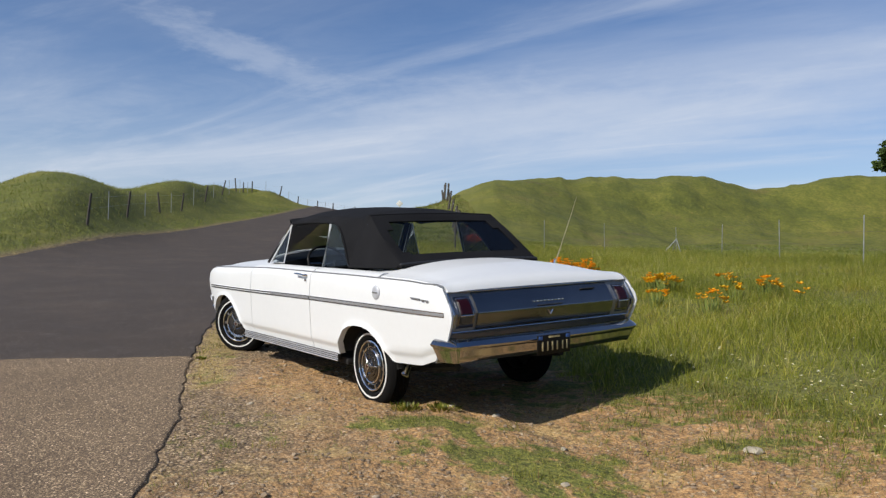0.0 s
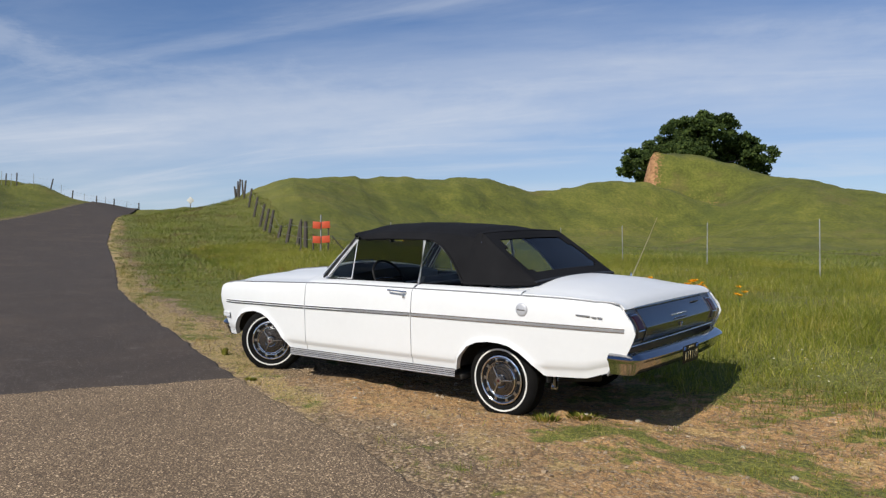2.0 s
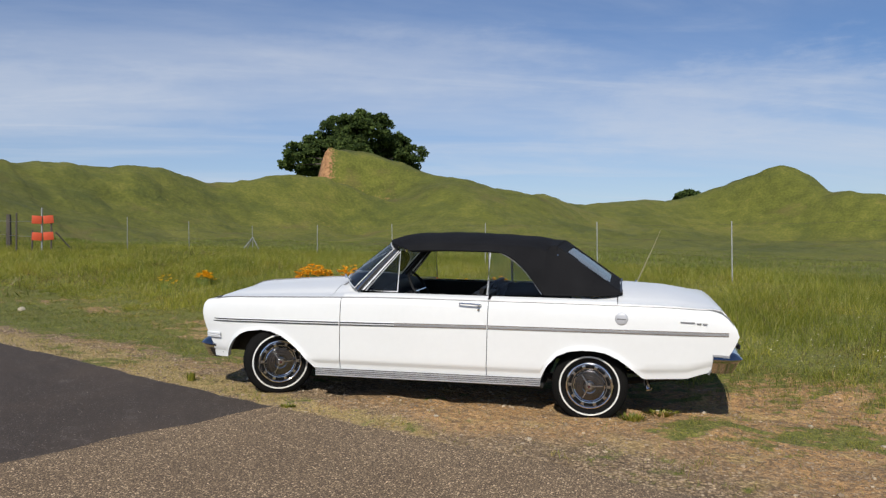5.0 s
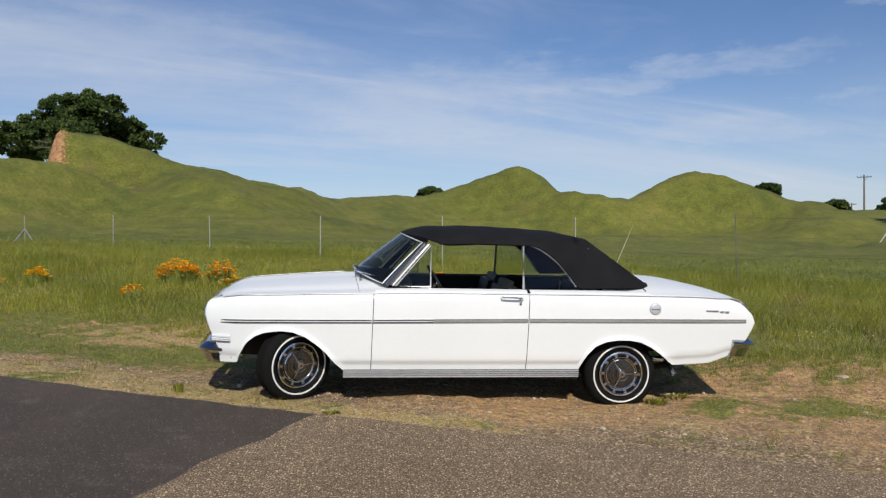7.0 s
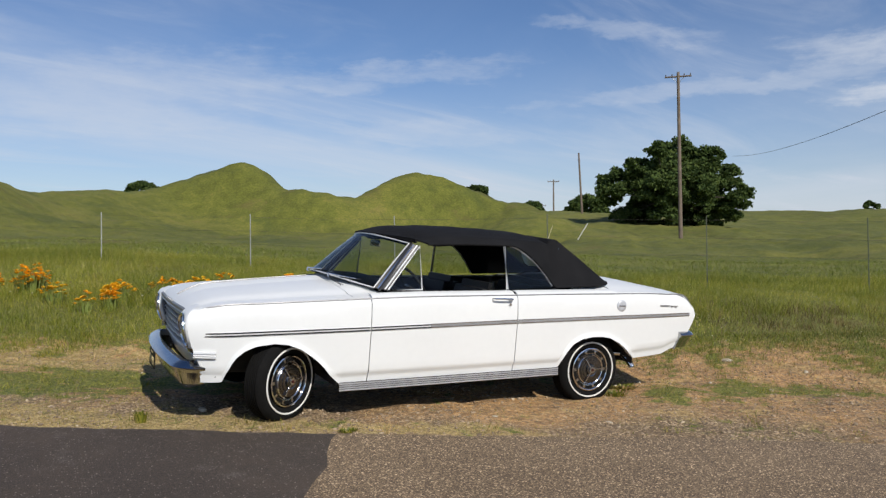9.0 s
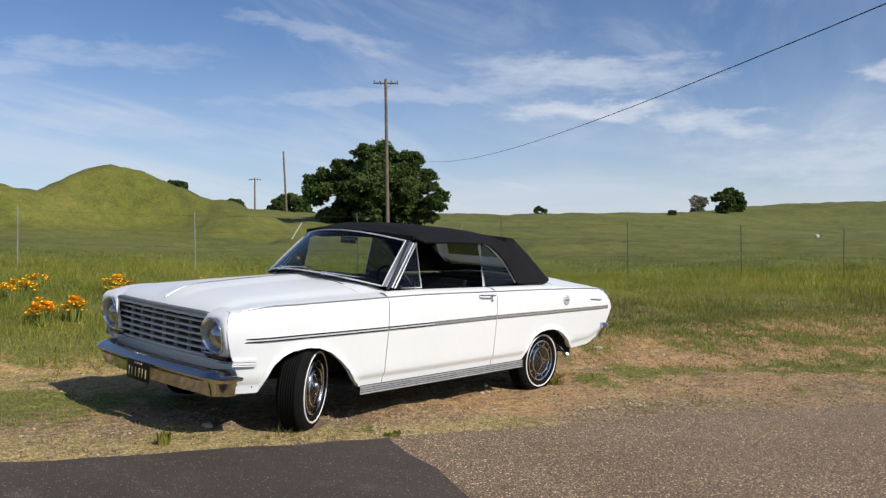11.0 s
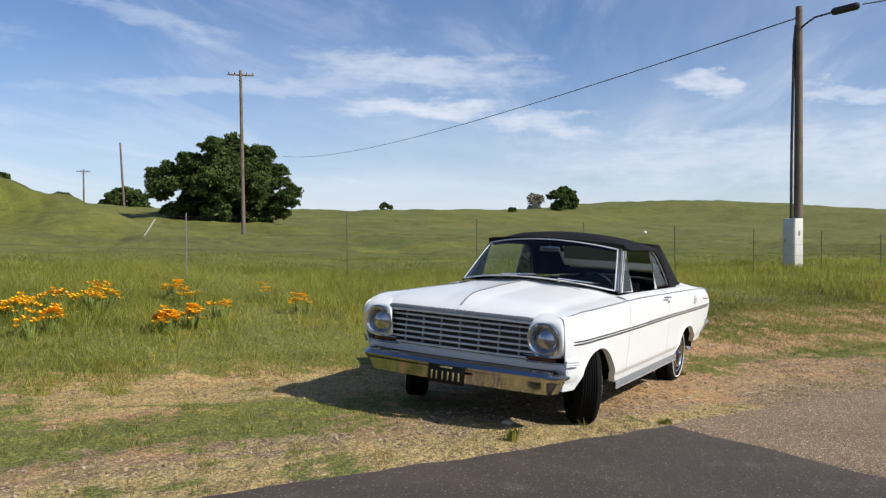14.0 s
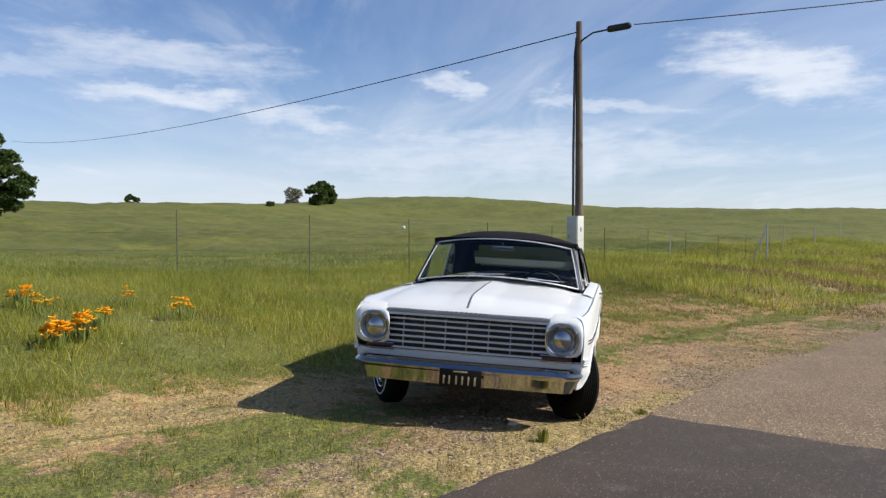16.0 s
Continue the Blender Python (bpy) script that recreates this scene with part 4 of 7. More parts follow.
# nose: surround with lamp openings, grille
P = []
for y in np.linspace(-0.60, 0.60, 40):
    x = -2.105 + front_bow(y)
    dz = -0.020 * max(0.0, abs(y) - 0.55) / 0.25
    P.append([(x - 0.004, y, 0.826 + dz), (x - 0.020, y, 0.818 + dz), (x - 0.022, y, 0.802 + dz), (x - 0.002, y, 0.790 + dz)])
part("grille_header", sheet("grille_header", P, GREY_TRIM, 0.01), car, "chrome bar over the grille")
grille = part("grille", box_mesh("grille", (-2.02, -0.60, 0.50), (-1.99, 0.60, 0.79), BLACK_TRIM, 0.004), car, "chrome grille of thin horizontal bars")
for i, z in enumerate(np.linspace(0.535, 0.750, 6)):
    pts = [(-2.088 + front_bow(y) + 0.010 * (0.77 - z) / 0.2, y, z) for y in np.linspace(-0.615, 0.615, 24)]
    P = [[(x + 0.02, y, z - 0.006), (x, y, z - 0.0070), (x - 0.005, y, z - 0.0035), (x - 0.005, y, z + 0.0035), (x, y, z + 0.0070), (x + 0.02, y, z + 0.008)] for x, y, z in pts]
    part("grille_bar", sheet("grille_bar", P, BRIGHT_STRIP, 0), grille)
for y in np.linspace(-0.48, 0.48, 7):
    part("grille_upright", box_mesh("grille_upright", (-2.066 + front_bow(y), y - 0.002, 0.53), (-2.040 + front_bow(y), y + 0.002, 0.765), EMBLEM, 0), grille)
# lower apron between grille and bumper
P = [[(-2.045 + front_bow(y), y, 0.520), (-2.06 + front_bow(y), y, 0.505), (-2.05 + front_bow(y), y, 0.47), (-2.02 + front_bow(y), y, 0.40)] for y in np.linspace(-0.84, 0.84, 30)]
part("front_apron", sheet("front_apron", P, PAINT, 0.012), car)
for sg in (-1, 1):
    cy_, cz_ = sg * 0.690, 0.680

    def lamp_ring(out_y, in_y, up, down, e, fore, flat=None):
        """A loop round the lamp that follows the fender's raked front, or lies in a plane at flat."""
        row = []
        for a in np.linspace(0, 2 * math.pi, 65):
            k = 1 / (abs(math.cos(a)) ** e + abs(math.sin(a)) ** e) ** (1 / e)
            dy = (out_y if math.cos(a) * sg > 0 else in_y) * k * math.cos(a)
            z = cz_ + (up if math.sin(a) > 0 else down) * k * math.sin(a)
            row.append((flat if flat is not None else float(fender_end(z)) + fore, cy_ + dy, z))
        return row
    rings = [lamp_ring(0.146, 0.114, 0.180, 0.124, 4.0, 0.012), lamp_ring(0.147, 0.118, 0.156, 0.126, 3.4, 0.0), lamp_ring(0.139, 0.119, 0.139, 0.124, 2.8, -0.010), lamp_ring(0.128, 0.119, 0.126, 0.121, 2.4, -0.014), lamp_ring(0.1195, 0.1185, 0.120, 0.119, 2.25, -0.012)]
    rim = part("lamp_surround", sheet("lamp_surround", rings, PAINT, 0.0, 60), car)
    rings = [lamp_ring(0.1205, 0.1190, 0.121, 0.120, 2.25, -0.008), lamp_ring(0.1195, 0.1185, 0.120, 0.119, 2.25, -0.021), lamp_ring(0.112, 0.112, 0.113, 0.112, 2.2, -0.023), lamp_ring(0.104, 0.104, 0.104, 0.104, 2.1, -0.012)]
    part("lamp_bezel", sheet("lamp_bezel", rings, CHROME, 0.0), rim, "chrome headlamp rim")
    rings = [lamp_ring(0.104, 0.104, 0.104, 0.104, 2.1, -0.012), lamp_ring(0.099, 0.099, 0.099, 0.099, 2.0, 0, -2.084), lamp_ring(0.090, 0.090, 0.090, 0.090, 2.0, 0, -2.072)]
    part("lamp_bucket", sheet("lamp_bucket", rings, EMBLEM, 0.0), rim, "grey inner headlamp bezel")
    lamp_ob = part("headlamp", lathe("headlamp", [(0.086, -0.006), (0.090, -0.010), (0.092, -0.004), (0.092, 0.02)], CHROME, 40, "x"), car, "round clear headlamp")
    lamp_ob.location = (-2.072, cy_, cz_)
    part("lens", lathe("lens", [(0.0, -0.032), (0.03, -0.030), (0.06, -0.023), (0.080, -0.012), (0.089, -0.002)], LAMP_GLASS, 40, "x"), lamp_ob)
    part("reflector", lathe("reflector", [(0.0, 0.045), (0.03, 0.04), (0.06, 0.025), (0.090, 0.0)], BRUSHED, 32, "x"), lamp_ob)
    # turn lamp under the head lamp and side ornament
    P = [[(float(fender_end(z)) - 0.010 + 0.05 * max(0, (abs(y) - 0.70) / 0.1) ** 2 + o, sg * y, z) for z, o in ((0.556, 0.02), (0.554, 0.0), (0.538, -0.006), (0.522, 0.0), (0.519, 0.02))] for y in np.linspace(0.55, 0.765, 12)]
    turn = part("turn_lamp", sheet("turn_lamp", P, TURN_RED, 0.0), car, "dark red turn lamp in the apron")
    for z in (0.560, 0.514):
        part("lamp_trim", tube("lamp_trim", [(float(fender_end(z)) - 0.010 + 0.05 * max(0, (y - 0.70) / 0.1) ** 2, sg * y, z) for y in np.linspace(0.54, 0.80, 12)], 0.005, CHROME, 6), turn)
    P = [[(x, sg * (half_width(x) + o), z) for z, o in ((0.549, -0.004), (0.546, 0.012), (0.534, 0.014), (0.529, 0.004), (0.519, 0.014), (0.512, 0.004), (0.505, 0.012), (0.498, -0.004))] for x in np.linspace(-2.055, -1.905, 10)]
    part("side_ornament", sheet("side_ornament", P, BRIGHT_STRIP, 0), car)


def bumper(name, side, x_mid, corner, wrap, z0, z1, wide, deep, label):
    """A pressed chrome bar, closed behind, that wraps round the corners."""
    prof = [(0.06, -0.048), (0.00, -0.040), (0.02, -0.026), (0.28, -0.004), (0.50, 0.016), (0.58, 0.024), (0.63, 0.038), (0.71, 0.043), (0.82, 0.024), (0.93, -0.006), (0.985, -0.030), (0.95, -0.048), (0.06, -0.048)]
    flat = wide - corner
    half = [(0.05 * (y / wide) ** 2, y) for y in np.linspace(0, flat, 60)]
    x_c = half[-1][0]
    half += [(x_c + 0.004 * a + wrap * (1 - math.cos(a)), flat + corner * math.sin(a)) for a in np.linspace(0.03, math.pi / 2, 60)]
    half += [(half[-1][0] + 0.015, wide + 0.001)]
    path = np.array([(x, -y) for x, y in half[:0:-1]] + half)
    run = np.concatenate([[0], np.cumsum(np.hypot(*np.diff(path, axis=0).T))])
    at_ = np.linspace(0, run[-1], 121)
    px, py = np.interp(at_, run, path[:, 0]), np.interp(at_, run, path[:, 1])
    tx, ty = np.gradient(px), np.gradient(py)
    ln = np.hypot(tx, ty)
    nx, ny = -ty / ln, tx / ln
    P = []
    for k in range(len(px)):
        low = z0 - deep * np.clip((abs(py[k]) - flat + 0.08) / 0.14, 0, 1) ** 1.5
        P.append([(x_mid - side * (px[k] + nx[k] * o), py[k] + ny[k] * o, low + (z1 - low) * h) for h, o in prof])
    ends = [[tuple(np.mean(np.array(P[e]), axis=0))] * len(prof) for e in (0, -1)]
    return part(name, sheet(name, [ends[0]] + P + [ends[1]], BUMPER_CHROME, 0, 50), car, label)


bumper("front_bumper", -1, -2.175, 0.10, 0.15, 0.300, 0.480, 0.805, 0.0, "chrome front bumper")
bumper("rear_bumper", 1, 2.580, 0.07, 0.17, 0.505, 0.668, 0.862, 0.010, "chrome rear bumper")

# rear face, set between the pointed tail corners
def rear_x(z, y=0.0):
    return np.interp(z, [0.46, 0.55, 0.64, 0.70, 0.765, 0.82, 0.87, 0.93, 0.96], [2.33, 2.38, 2.452, 2.484, 2.510, 2.520, 2.494, 2.448, 2.428]) - 0.012 * (abs(y) / 0.85) ** 2


P = [[(rear_x(z, y), y, z) for z in (0.962, 0.95, 0.93, 0.88, 0.82, 0.76, 0.70, 0.64, 0.55, 0.48)] for y in np.linspace(-0.845, 0.845, 30)]
rear = part("rear_panel", sheet("rear_panel", P, GREY_TRIM, 0.012), car, "grey metal tail panel")
P = [[(rear_x(z, y) + o, y, z) for z, o in ((0.946, 0.002), (0.943, 0.009), (0.90, 0.010), (0.86, 0.010), (0.828, 0.011), (0.818, 0.013), (0.808, 0.011), (0.765, 0.010), (0.722, 0.010), (0.712, 0.009), (0.708, 0.002))] for y in np.linspace(-0.645, 0.618, 30)]
cove = part("rear_cove", sheet("rear_cove", P, COVE, 0.003, 60), rear, "bright creased metal panel between the tail lamps")
part("cove_rail", tube("cove_rail", [(rear_x(0.956, y) + 0.010, y, 0.956) for y in np.linspace(-0.84, 0.84, 24)], 0.007, BRUSHED, 8), rear)
part("cove_rail", tube("cove_rail", [(rear_x(0.700, y) + 0.006, y, 0.699) for y in np.linspace(-0.84, 0.84, 24)], 0.007, BRUSHED, 8), rear)
part("emblem_bar", box_mesh("emblem_bar", (rear_x(0.835) + 0.008, -0.13, 0.832), (rear_x(0.835) + 0.022, 0.10, 0.838), BLACK_TRIM, 0.003), cove)
part("boot_lock", lathe("boot_lock", [(0, 0.026), (0.030, 0.022), (0.034, 0.010), (0.034, 0)], CHROME, 20, "x"), cove).matrix_local = Matrix.Translation((rear_x(0.835) + 0.004, -0.015, 0.834)) @ Matrix.Scale(0.28, 4, (0, 0, 1))
for d in (-1, 1):
    part("vee_emblem", tube("vee_emblem", [(rear_x(0.79) + 0.014, -0.015, 0.765), (rear_x(0.80) + 0.014, -0.015 + d * 0.022, 0.798)], 0.004, CHROME, 6), cove)
part("script_badge", box_mesh("script_badge", (rear_x(0.915) + 0.006, 0.33, 0.912), (rear_x(0.915) + 0.022, 0.47, 0.921), BLACK_TRIM, 0.003), cove)
for k, y in enumerate(np.linspace(-0.15, 0.12, 9)):
    part("letter_bar", box_mesh("letter_bar", (rear_x(0.862) + 0.006, y - 0.006, 0.857), (rear_x(0.862) + 0.016, y + 0.006, 0.867), CHROME, 0.002), cove)
for sg in (-1, 1):
    ya, yb = sorted((sg * 0.678, sg * 0.790))

    def lamp_block(name, y0, y1, z0, z1, out, mat):
        P = [[(rear_x(z, y) + out - (0.02 if i in (0, 9) or j in (0, 9) else 0.0), y, z) for j, z in enumerate(np.linspace(z0, z1, 10))] for i, y in enumerate(np.linspace(y0, y1, 10))]
        return sheet(name, P, mat, 0)
    frame_ = part("tail_lamp", lamp_block("tail_lamp", ya - 0.022, yb + 0.026, 0.706, 0.944, 0.006, WHEEL_GREY), rear, "upright tail lamp in a grey metal housing")
    part("bezel", lamp_block("bezel", ya - 0.004, yb + 0.004, 0.742, 0.922, 0.013, BLACK_TRIM), frame_)
    part("lens", lamp_block("lens", ya + 0.004, yb - 0.004, 0.812, 0.914, 0.020, TAIL), frame_, "dark red lens")
    part("reverse_lens", lamp_block("reverse_lens", ya + 0.006, yb - 0.006, 0.750, 0.808, 0.018, LAMP_FRAME), frame_, "dark metal lower lens")
    for z in (0.810, 0.916):
        part("lens_trim", tube("lens_trim", [(rear_x(z) + 0.018 - 0.010, y, z) for y in np.linspace(ya + 0.004, yb - 0.004, 6)], 0.0035 if z > 0.9 else 0.005, CHROME, 6), frame_)
    part("corner_trim", sheet("corner_trim", [[(rear_x(z) - 0.012 + o, sg * y, z) for y, o in ((0.846, -0.004), (0.846, 0.014), (0.840, 0.020), (0.830, 0.018), (0.824, 0.002))] for z in (0.960, 0.93, 0.88, 0.84, 0.82, 0.80, 0.76, 0.70, 0.66)], BRUSHED, 0), rear, "bright tail corner moulding")


def plate(x, side, zc, yc=0.0):
    p = part("number_plate", box_mesh("number_plate", (x - 0.004, yc - 0.152, zc - 0.066), (x + 0.004, yc + 0.152, zc + 0.066), PLATE_INK, 0.003), car, "black plate with gold characters")
    face = x + side * 0.006
    for i, y in enumerate((-0.105, -0.060, -0.016, 0.028, 0.078, 0.118)):
        part("character_bar", box_mesh("character_bar", (face - 0.002, yc + y - 0.006, zc - 0.040), (face + 0.002, yc + y + 0.006, zc + 0.020), PLATE_GOLD, 0.001), p)
    part("legend_bar", box_mesh("legend_bar", (face - 0.002, yc - 0.05, zc + 0.045), (face + 0.002, yc + 0.05, zc + 0.056), PLATE_GOLD, 0.001), p)
    for y in (-0.125, 0.125) if side > 0 else ():
        part("sticker", box_mesh("sticker", (face - 0.002, yc + y - 0.016, zc + 0.036), (face + 0.002, yc + y + 0.016, zc + 0.060), BLUE, 0.001), p)


plate(-2.222, -1, 0.362)
plate(2.634, 1, 0.578, -0.08)

# side badges
for sg in (-1, 1):
    b_ = part("round_emblem", lathe("round_emblem", [(0, sg * 0.012), (0.03, sg * 0.011), (0.044, sg * 0.008), (0.050, sg * 0.004), (0.052, 0)], EMBLEM, 32), car, "round brushed metal emblem")
    b_.location = (1.634, sg * 0.893, 0.893)
    part("emblem_band", box_mesh("emblem_band", (-0.035, sg * 0.008 - 0.006, -0.006), (0.035, sg * 0.008 + 0.006, 0.006), GREY_TRIM, 0.002), b_)
    for x0, x1, dz in ((2.09, 2.20, 0.004), (2.215, 2.25, 0.0), (2.26, 2.295, 0.0)):
        part("script_bar", box_mesh("script_bar", (x0, min(sg * 0.884, sg * 0.896), 0.888 + dz), (x1, max(sg * 0.884, sg * 0.896), 0.897 + dz), GREY_TRIM, 0.003), car)

# wheels
tyre_profile = [(0.200, 0.075), (0.212, 0.088), (0.235, 0.095), (0.262, 0.094), (0.285, 0.086), (0.302, 0.072), (0.309, 0.058)]
groove = []
for y in np.linspace(0.052, -0.052, 7):
    groove += [(0.313, y + 0.006), (0.313, y - 0.002), (0.306, y - 0.003), (0.306, y - 0.007)]
tyre_profile = tyre_profile + groove[:-2] + [(r, -h) for r, h in tyre_profile[::-1]]


def wheel(name, turn_deg, loc, sg):
    """A wheel with its outer side towards -y before turning."""
    w_ = new(name)
    w_.parent = car
    spin = Matrix.Rotation(radians(turn_deg), 4, "Z") @ (Matrix.Identity(4) if sg < 0 else Matrix.Rotation(math.pi, 4, "Z"))
    w_.matrix_local = Matrix.Translation(loc) @ spin
    part("tyre", lathe("tyre", tyre_profile, RUBBER, 64, sharp=50), w_)
    part("whitewall", lathe("whitewall", [(0.234, -0.0935), (0.236, -0.0985), (0.241, -0.0990), (0.246, -0.0985), (0.248, -0.0945)], WHITEWALL, 64), w_, "thin white stripe")
    cover = part("wheel_cover", lathe("wheel_cover", [(0.190, -0.066), (0.188, -0.084), (0.180, -0.088), (0.174, -0.079), (0.140, -0.079), (0.132, -0.090), (0.124, -0.093), (0.120, -0.088), (0.108, -0.089), (0.106, -0.094), (0.086, -0.095), (0.084, -0.101), (0.062, -0.102), (0.060, -0.107), (0.050, -0.104), (0.046, -0.112), (0.030, -0.115), (0.0, -0.116)], WHEEL_GREY, 64), w_, "dark polished wheel cover with slots and a three-bar spinner")
    part("cover_rim", lathe("cover_rim", [(0.194, -0.066), (0.192, -0.088), (0.184, -0.0915), (0.179, -0.088), (0.178, -0.080)], CHROME, 64), cover, "bright rim")
    part("cover_ring", lathe("cover_ring", [(0.133, -0.090), (0.128, -0.0955), (0.122, -0.091)], CHROME, 48), cover)
    part("slot_ring", lathe("slot_ring", [(0.176, -0.0785), (0.173, -0.0802), (0.141, -0.0802), (0.138, -0.0785)], BRUSHED, 64), cover, "bright slotted ring")
    for k in range(10):
        a0 = k * math.pi / 5
        P = [[(r_ * math.sin(a0 + d), -0.0818 - (0.0 if j in (0, 3) else 0.0012), r_ * math.cos(a0 + d)) for j, r_ in enumerate((0.146, 0.148, 0.170, 0.172))] for d in np.linspace(-0.23, 0.23, 9)]
        part("slot", sheet("slot", P, RUBBER, 0), cover, "black slot")
    for k in range(3):
        a = k * 2 * math.pi / 3 - 0.6
        bm = bmesh.new()
        bmesh.ops.create_cube(bm, size=1)
        for v in bm.verts:
            out = v.co.z + 0.5
            v.co = (v.co.x * (0.015 - 0.005 * out), -0.108 - 0.008 * (0.5 - v.co.y) + 0.010 * out, 0.028 + 0.088 * out)
        bmesh.ops.bevel(bm, geom=bm.edges[:], offset=0.002, segments=1, affect="EDGES")
        bar = part("spinner_bar", bm_mesh("spinner_bar", bm, BRUSHED), cover)
        bar.matrix_local = Matrix.Rotation(a, 4, "Y")
    hub = part("hub_badge", lathe("hub_badge", [(0.030, -0.112), (0.028, -0.122), (0.0, -0.124)], BRUSHED, 24), cover)
    part("hub_centre", lathe("hub_centre", [(0.012, -0.122), (0.011, -0.1265), (0.0, -0.1275)], TURN_RED, 20), hub, "dark red hub centre")
    part("brake_drum", lathe("brake_drum", [(0.19, 0.08), (0.19, -0.06), (0.0, -0.06)], UNDER, 32), w_)


wheel("wheel", 32, (-1.397, -0.735, 0.31), -1)
wheel("wheel", 30, (-1.397, 0.735, 0.31), 1)
wheel("wheel", 0, (1.397, -0.715, 0.31), -1)
wheel("wheel", 0, (1.397, 0.715, 0.31), 1)

# dark inner body: floor, wheel wells, firewall
part("floor_pan", box_mesh("floor_pan", (-1.0, -0.80, 0.25), (1.02, 0.80, 0.31), UNDER, 0.02), car)
part("engine_bay", box_mesh("engine_bay", (-2.0, -0.55, 0.33), (-0.8, 0.55, 0.72), UNDER, 0.03), car)
part("boot_well", box_mesh("boot_well", (1.0, -0.56, 0.47), (2.36, 0.56, 0.80), UNDER, 0.03), car)
for sg in (-1, 1):
    for x0, x1 in ((-1.90, -0.92), (0.98, 1.84)):
        xm, h = (x0 + x1) / 2, (x1 - x0) / 2
        P = [[(xm - h * math.cos(a), sg * y, 0.36 + (0.34 if x0 < 0 else 0.36) * math.sin(a)) for y in (0.55, 0.70, 0.84)] for a in np.linspace(0, math.pi, 18)]
        part("wheel_well", sheet("wheel_well", P, UNDER, 0.006), car)
    P = [[(x, sg * 0.845, z) for z in (0.31, 0.6, 0.90)] for x in np.linspace(-0.95, 1.0, 6)]
    L_ = [[(x, sg * (half_width(x) - 0.16), z) for z in (0.60, 0.90, shoulder(x) + 0.012)] for x in np.linspace(-0.60, 1.2, 14)]
    part("door_trim_panel", sheet("door_trim_panel", L_, VINYL, 0.01), car)
    part("door_lining", sheet("door_lining", P, VINYL, 0.01), car)
pipe = part("tail_pipe", tube("tail_pipe", [(1.60, -0.60, 0.43), (1.82, -0.68, 0.425), (1.85, -0.75, 0.385), (1.875, -0.80, 0.318)], [0.022, 0.023, 0.025, 0.026], CHROME, 14), car, "chrome tail pipe tip")
# a black disc stands in for the shade inside the open pipe
part("bore", tube("bore", [(1.875, -0.80, 0.320), (1.8755, -0.801, 0.3165)], 0.021, BLACK_TRIM, 12), pipe, "black disc for the shaded pipe mouth")
for sg in (-1, 1):
    part("axle", tube("axle", [(1.397, sg * 0.05, 0.31), (1.397, sg * 0.66, 0.31)], 0.045, UNDER, 10), car)
    part("leaf_spring", tube("leaf_spring", [(0.75, sg * 0.5, 0.34), (1.397, sg * 0.5, 0.26), (2.1, sg * 0.5, 0.38)], 0.03, UNDER, 6), car)

# windscreen, curved in plan
def screen_point(u, v):
    """u across from -1 to 1, v from the cowl to the header."""
    y = u * (0.725 * (1 - v) + 0.625 * v)
    x = (-0.93 + 0.24 * abs(u) ** 2.2) * (1 - v) + (-0.515 + 0.15 * abs(u) ** 2.2) * v
    z = (1.075 - 0.07 * abs(u) ** 2) * (1 - v) + (1.415 - 0.055 * abs(u) ** 2) * v
    return (x, y, z + 0.006 * math.sin(v * math.pi))


# cabin
part("dashboard", box_mesh("dashboard", (-0.60, -0.68, 0.80), (-0.44, 0.68, 0.985), VINYL, 0.05, 4), car)
part("dash_top", box_mesh("dash_top", (-0.78, -0.48, 0.86), (-0.55, 0.48, 0.975), VINYL, 0.04, 3), car)
P = [[(screen_point(u, 0)[0] + 0.012, 0.985 * screen_point(u, 0)[1], screen_point(u, 0)[2] - 0.004)] + [(x, u * 0.70, z - 0.055 * u * u) for x, z in ((-0.66, 1.070), (-0.52, 1.062), (-0.44, 1.045), (-0.425, 1.01), (-0.43, 0.93))] for u in np.linspace(-1, 1, 25)]
part("dash_pad", sheet("dash_pad", P, VINYL, 0.006), car, "black padded dashboard top")
part("dash_trim", box_mesh("dash_trim", (-0.452, -0.70, 0.87), (-0.432, 0.70, 0.895), GREY_TRIM, 0.004), car)
ring = [(-0.18 - 0.10 * math.sin(a), -0.36 + 0.195 * math.cos(a), 0.985 + 0.155 * math.sin(a)) for a in np.linspace(0, 2 * math.pi, 36, endpoint=False)]
wheel_s = part("steering_wheel", tube("steering_wheel", ring, 0.012, VINYL, 8, True), car)
part("spoke", tube("spoke", [ring[0], (-0.20, -0.36, 0.975), ring[18]], 0.010, CHROME, 8), wheel_s)
part("column", tube("column", [(-0.20, -0.36, 0.97), (-0.55, -0.36, 0.80)], 0.03, VINYL, 10), wheel_s)


def seat(x0, x1, ya, yb, z0, z1, lean):
    """A bucket or bench: cushion and raked back, softly rounded and pleated."""
    s_ = part("seat", box_mesh("seat", (x0, ya, z0), (x1, yb, z0 + 0.17), VINYL, 0.06, 4), car)
    bm = bmesh.new()
    bmesh.ops.create_cube(bm, size=1)
    for v in bm.verts:
        v.co = (x1 + v.co.x * 0.15 + (v.co.z + 0.5) * lean, (ya + yb) / 2 + v.co.y * (yb - ya), z0 + 0.08 + (v.co.z + 0.5) * (z1 - z0 - 0.08))
    bmesh.ops.bevel(bm, geom=bm.edges[:], offset=0.055, segments=4, affect="EDGES")
    part("backrest", bm_mesh("backrest", bm, VINYL), s_)


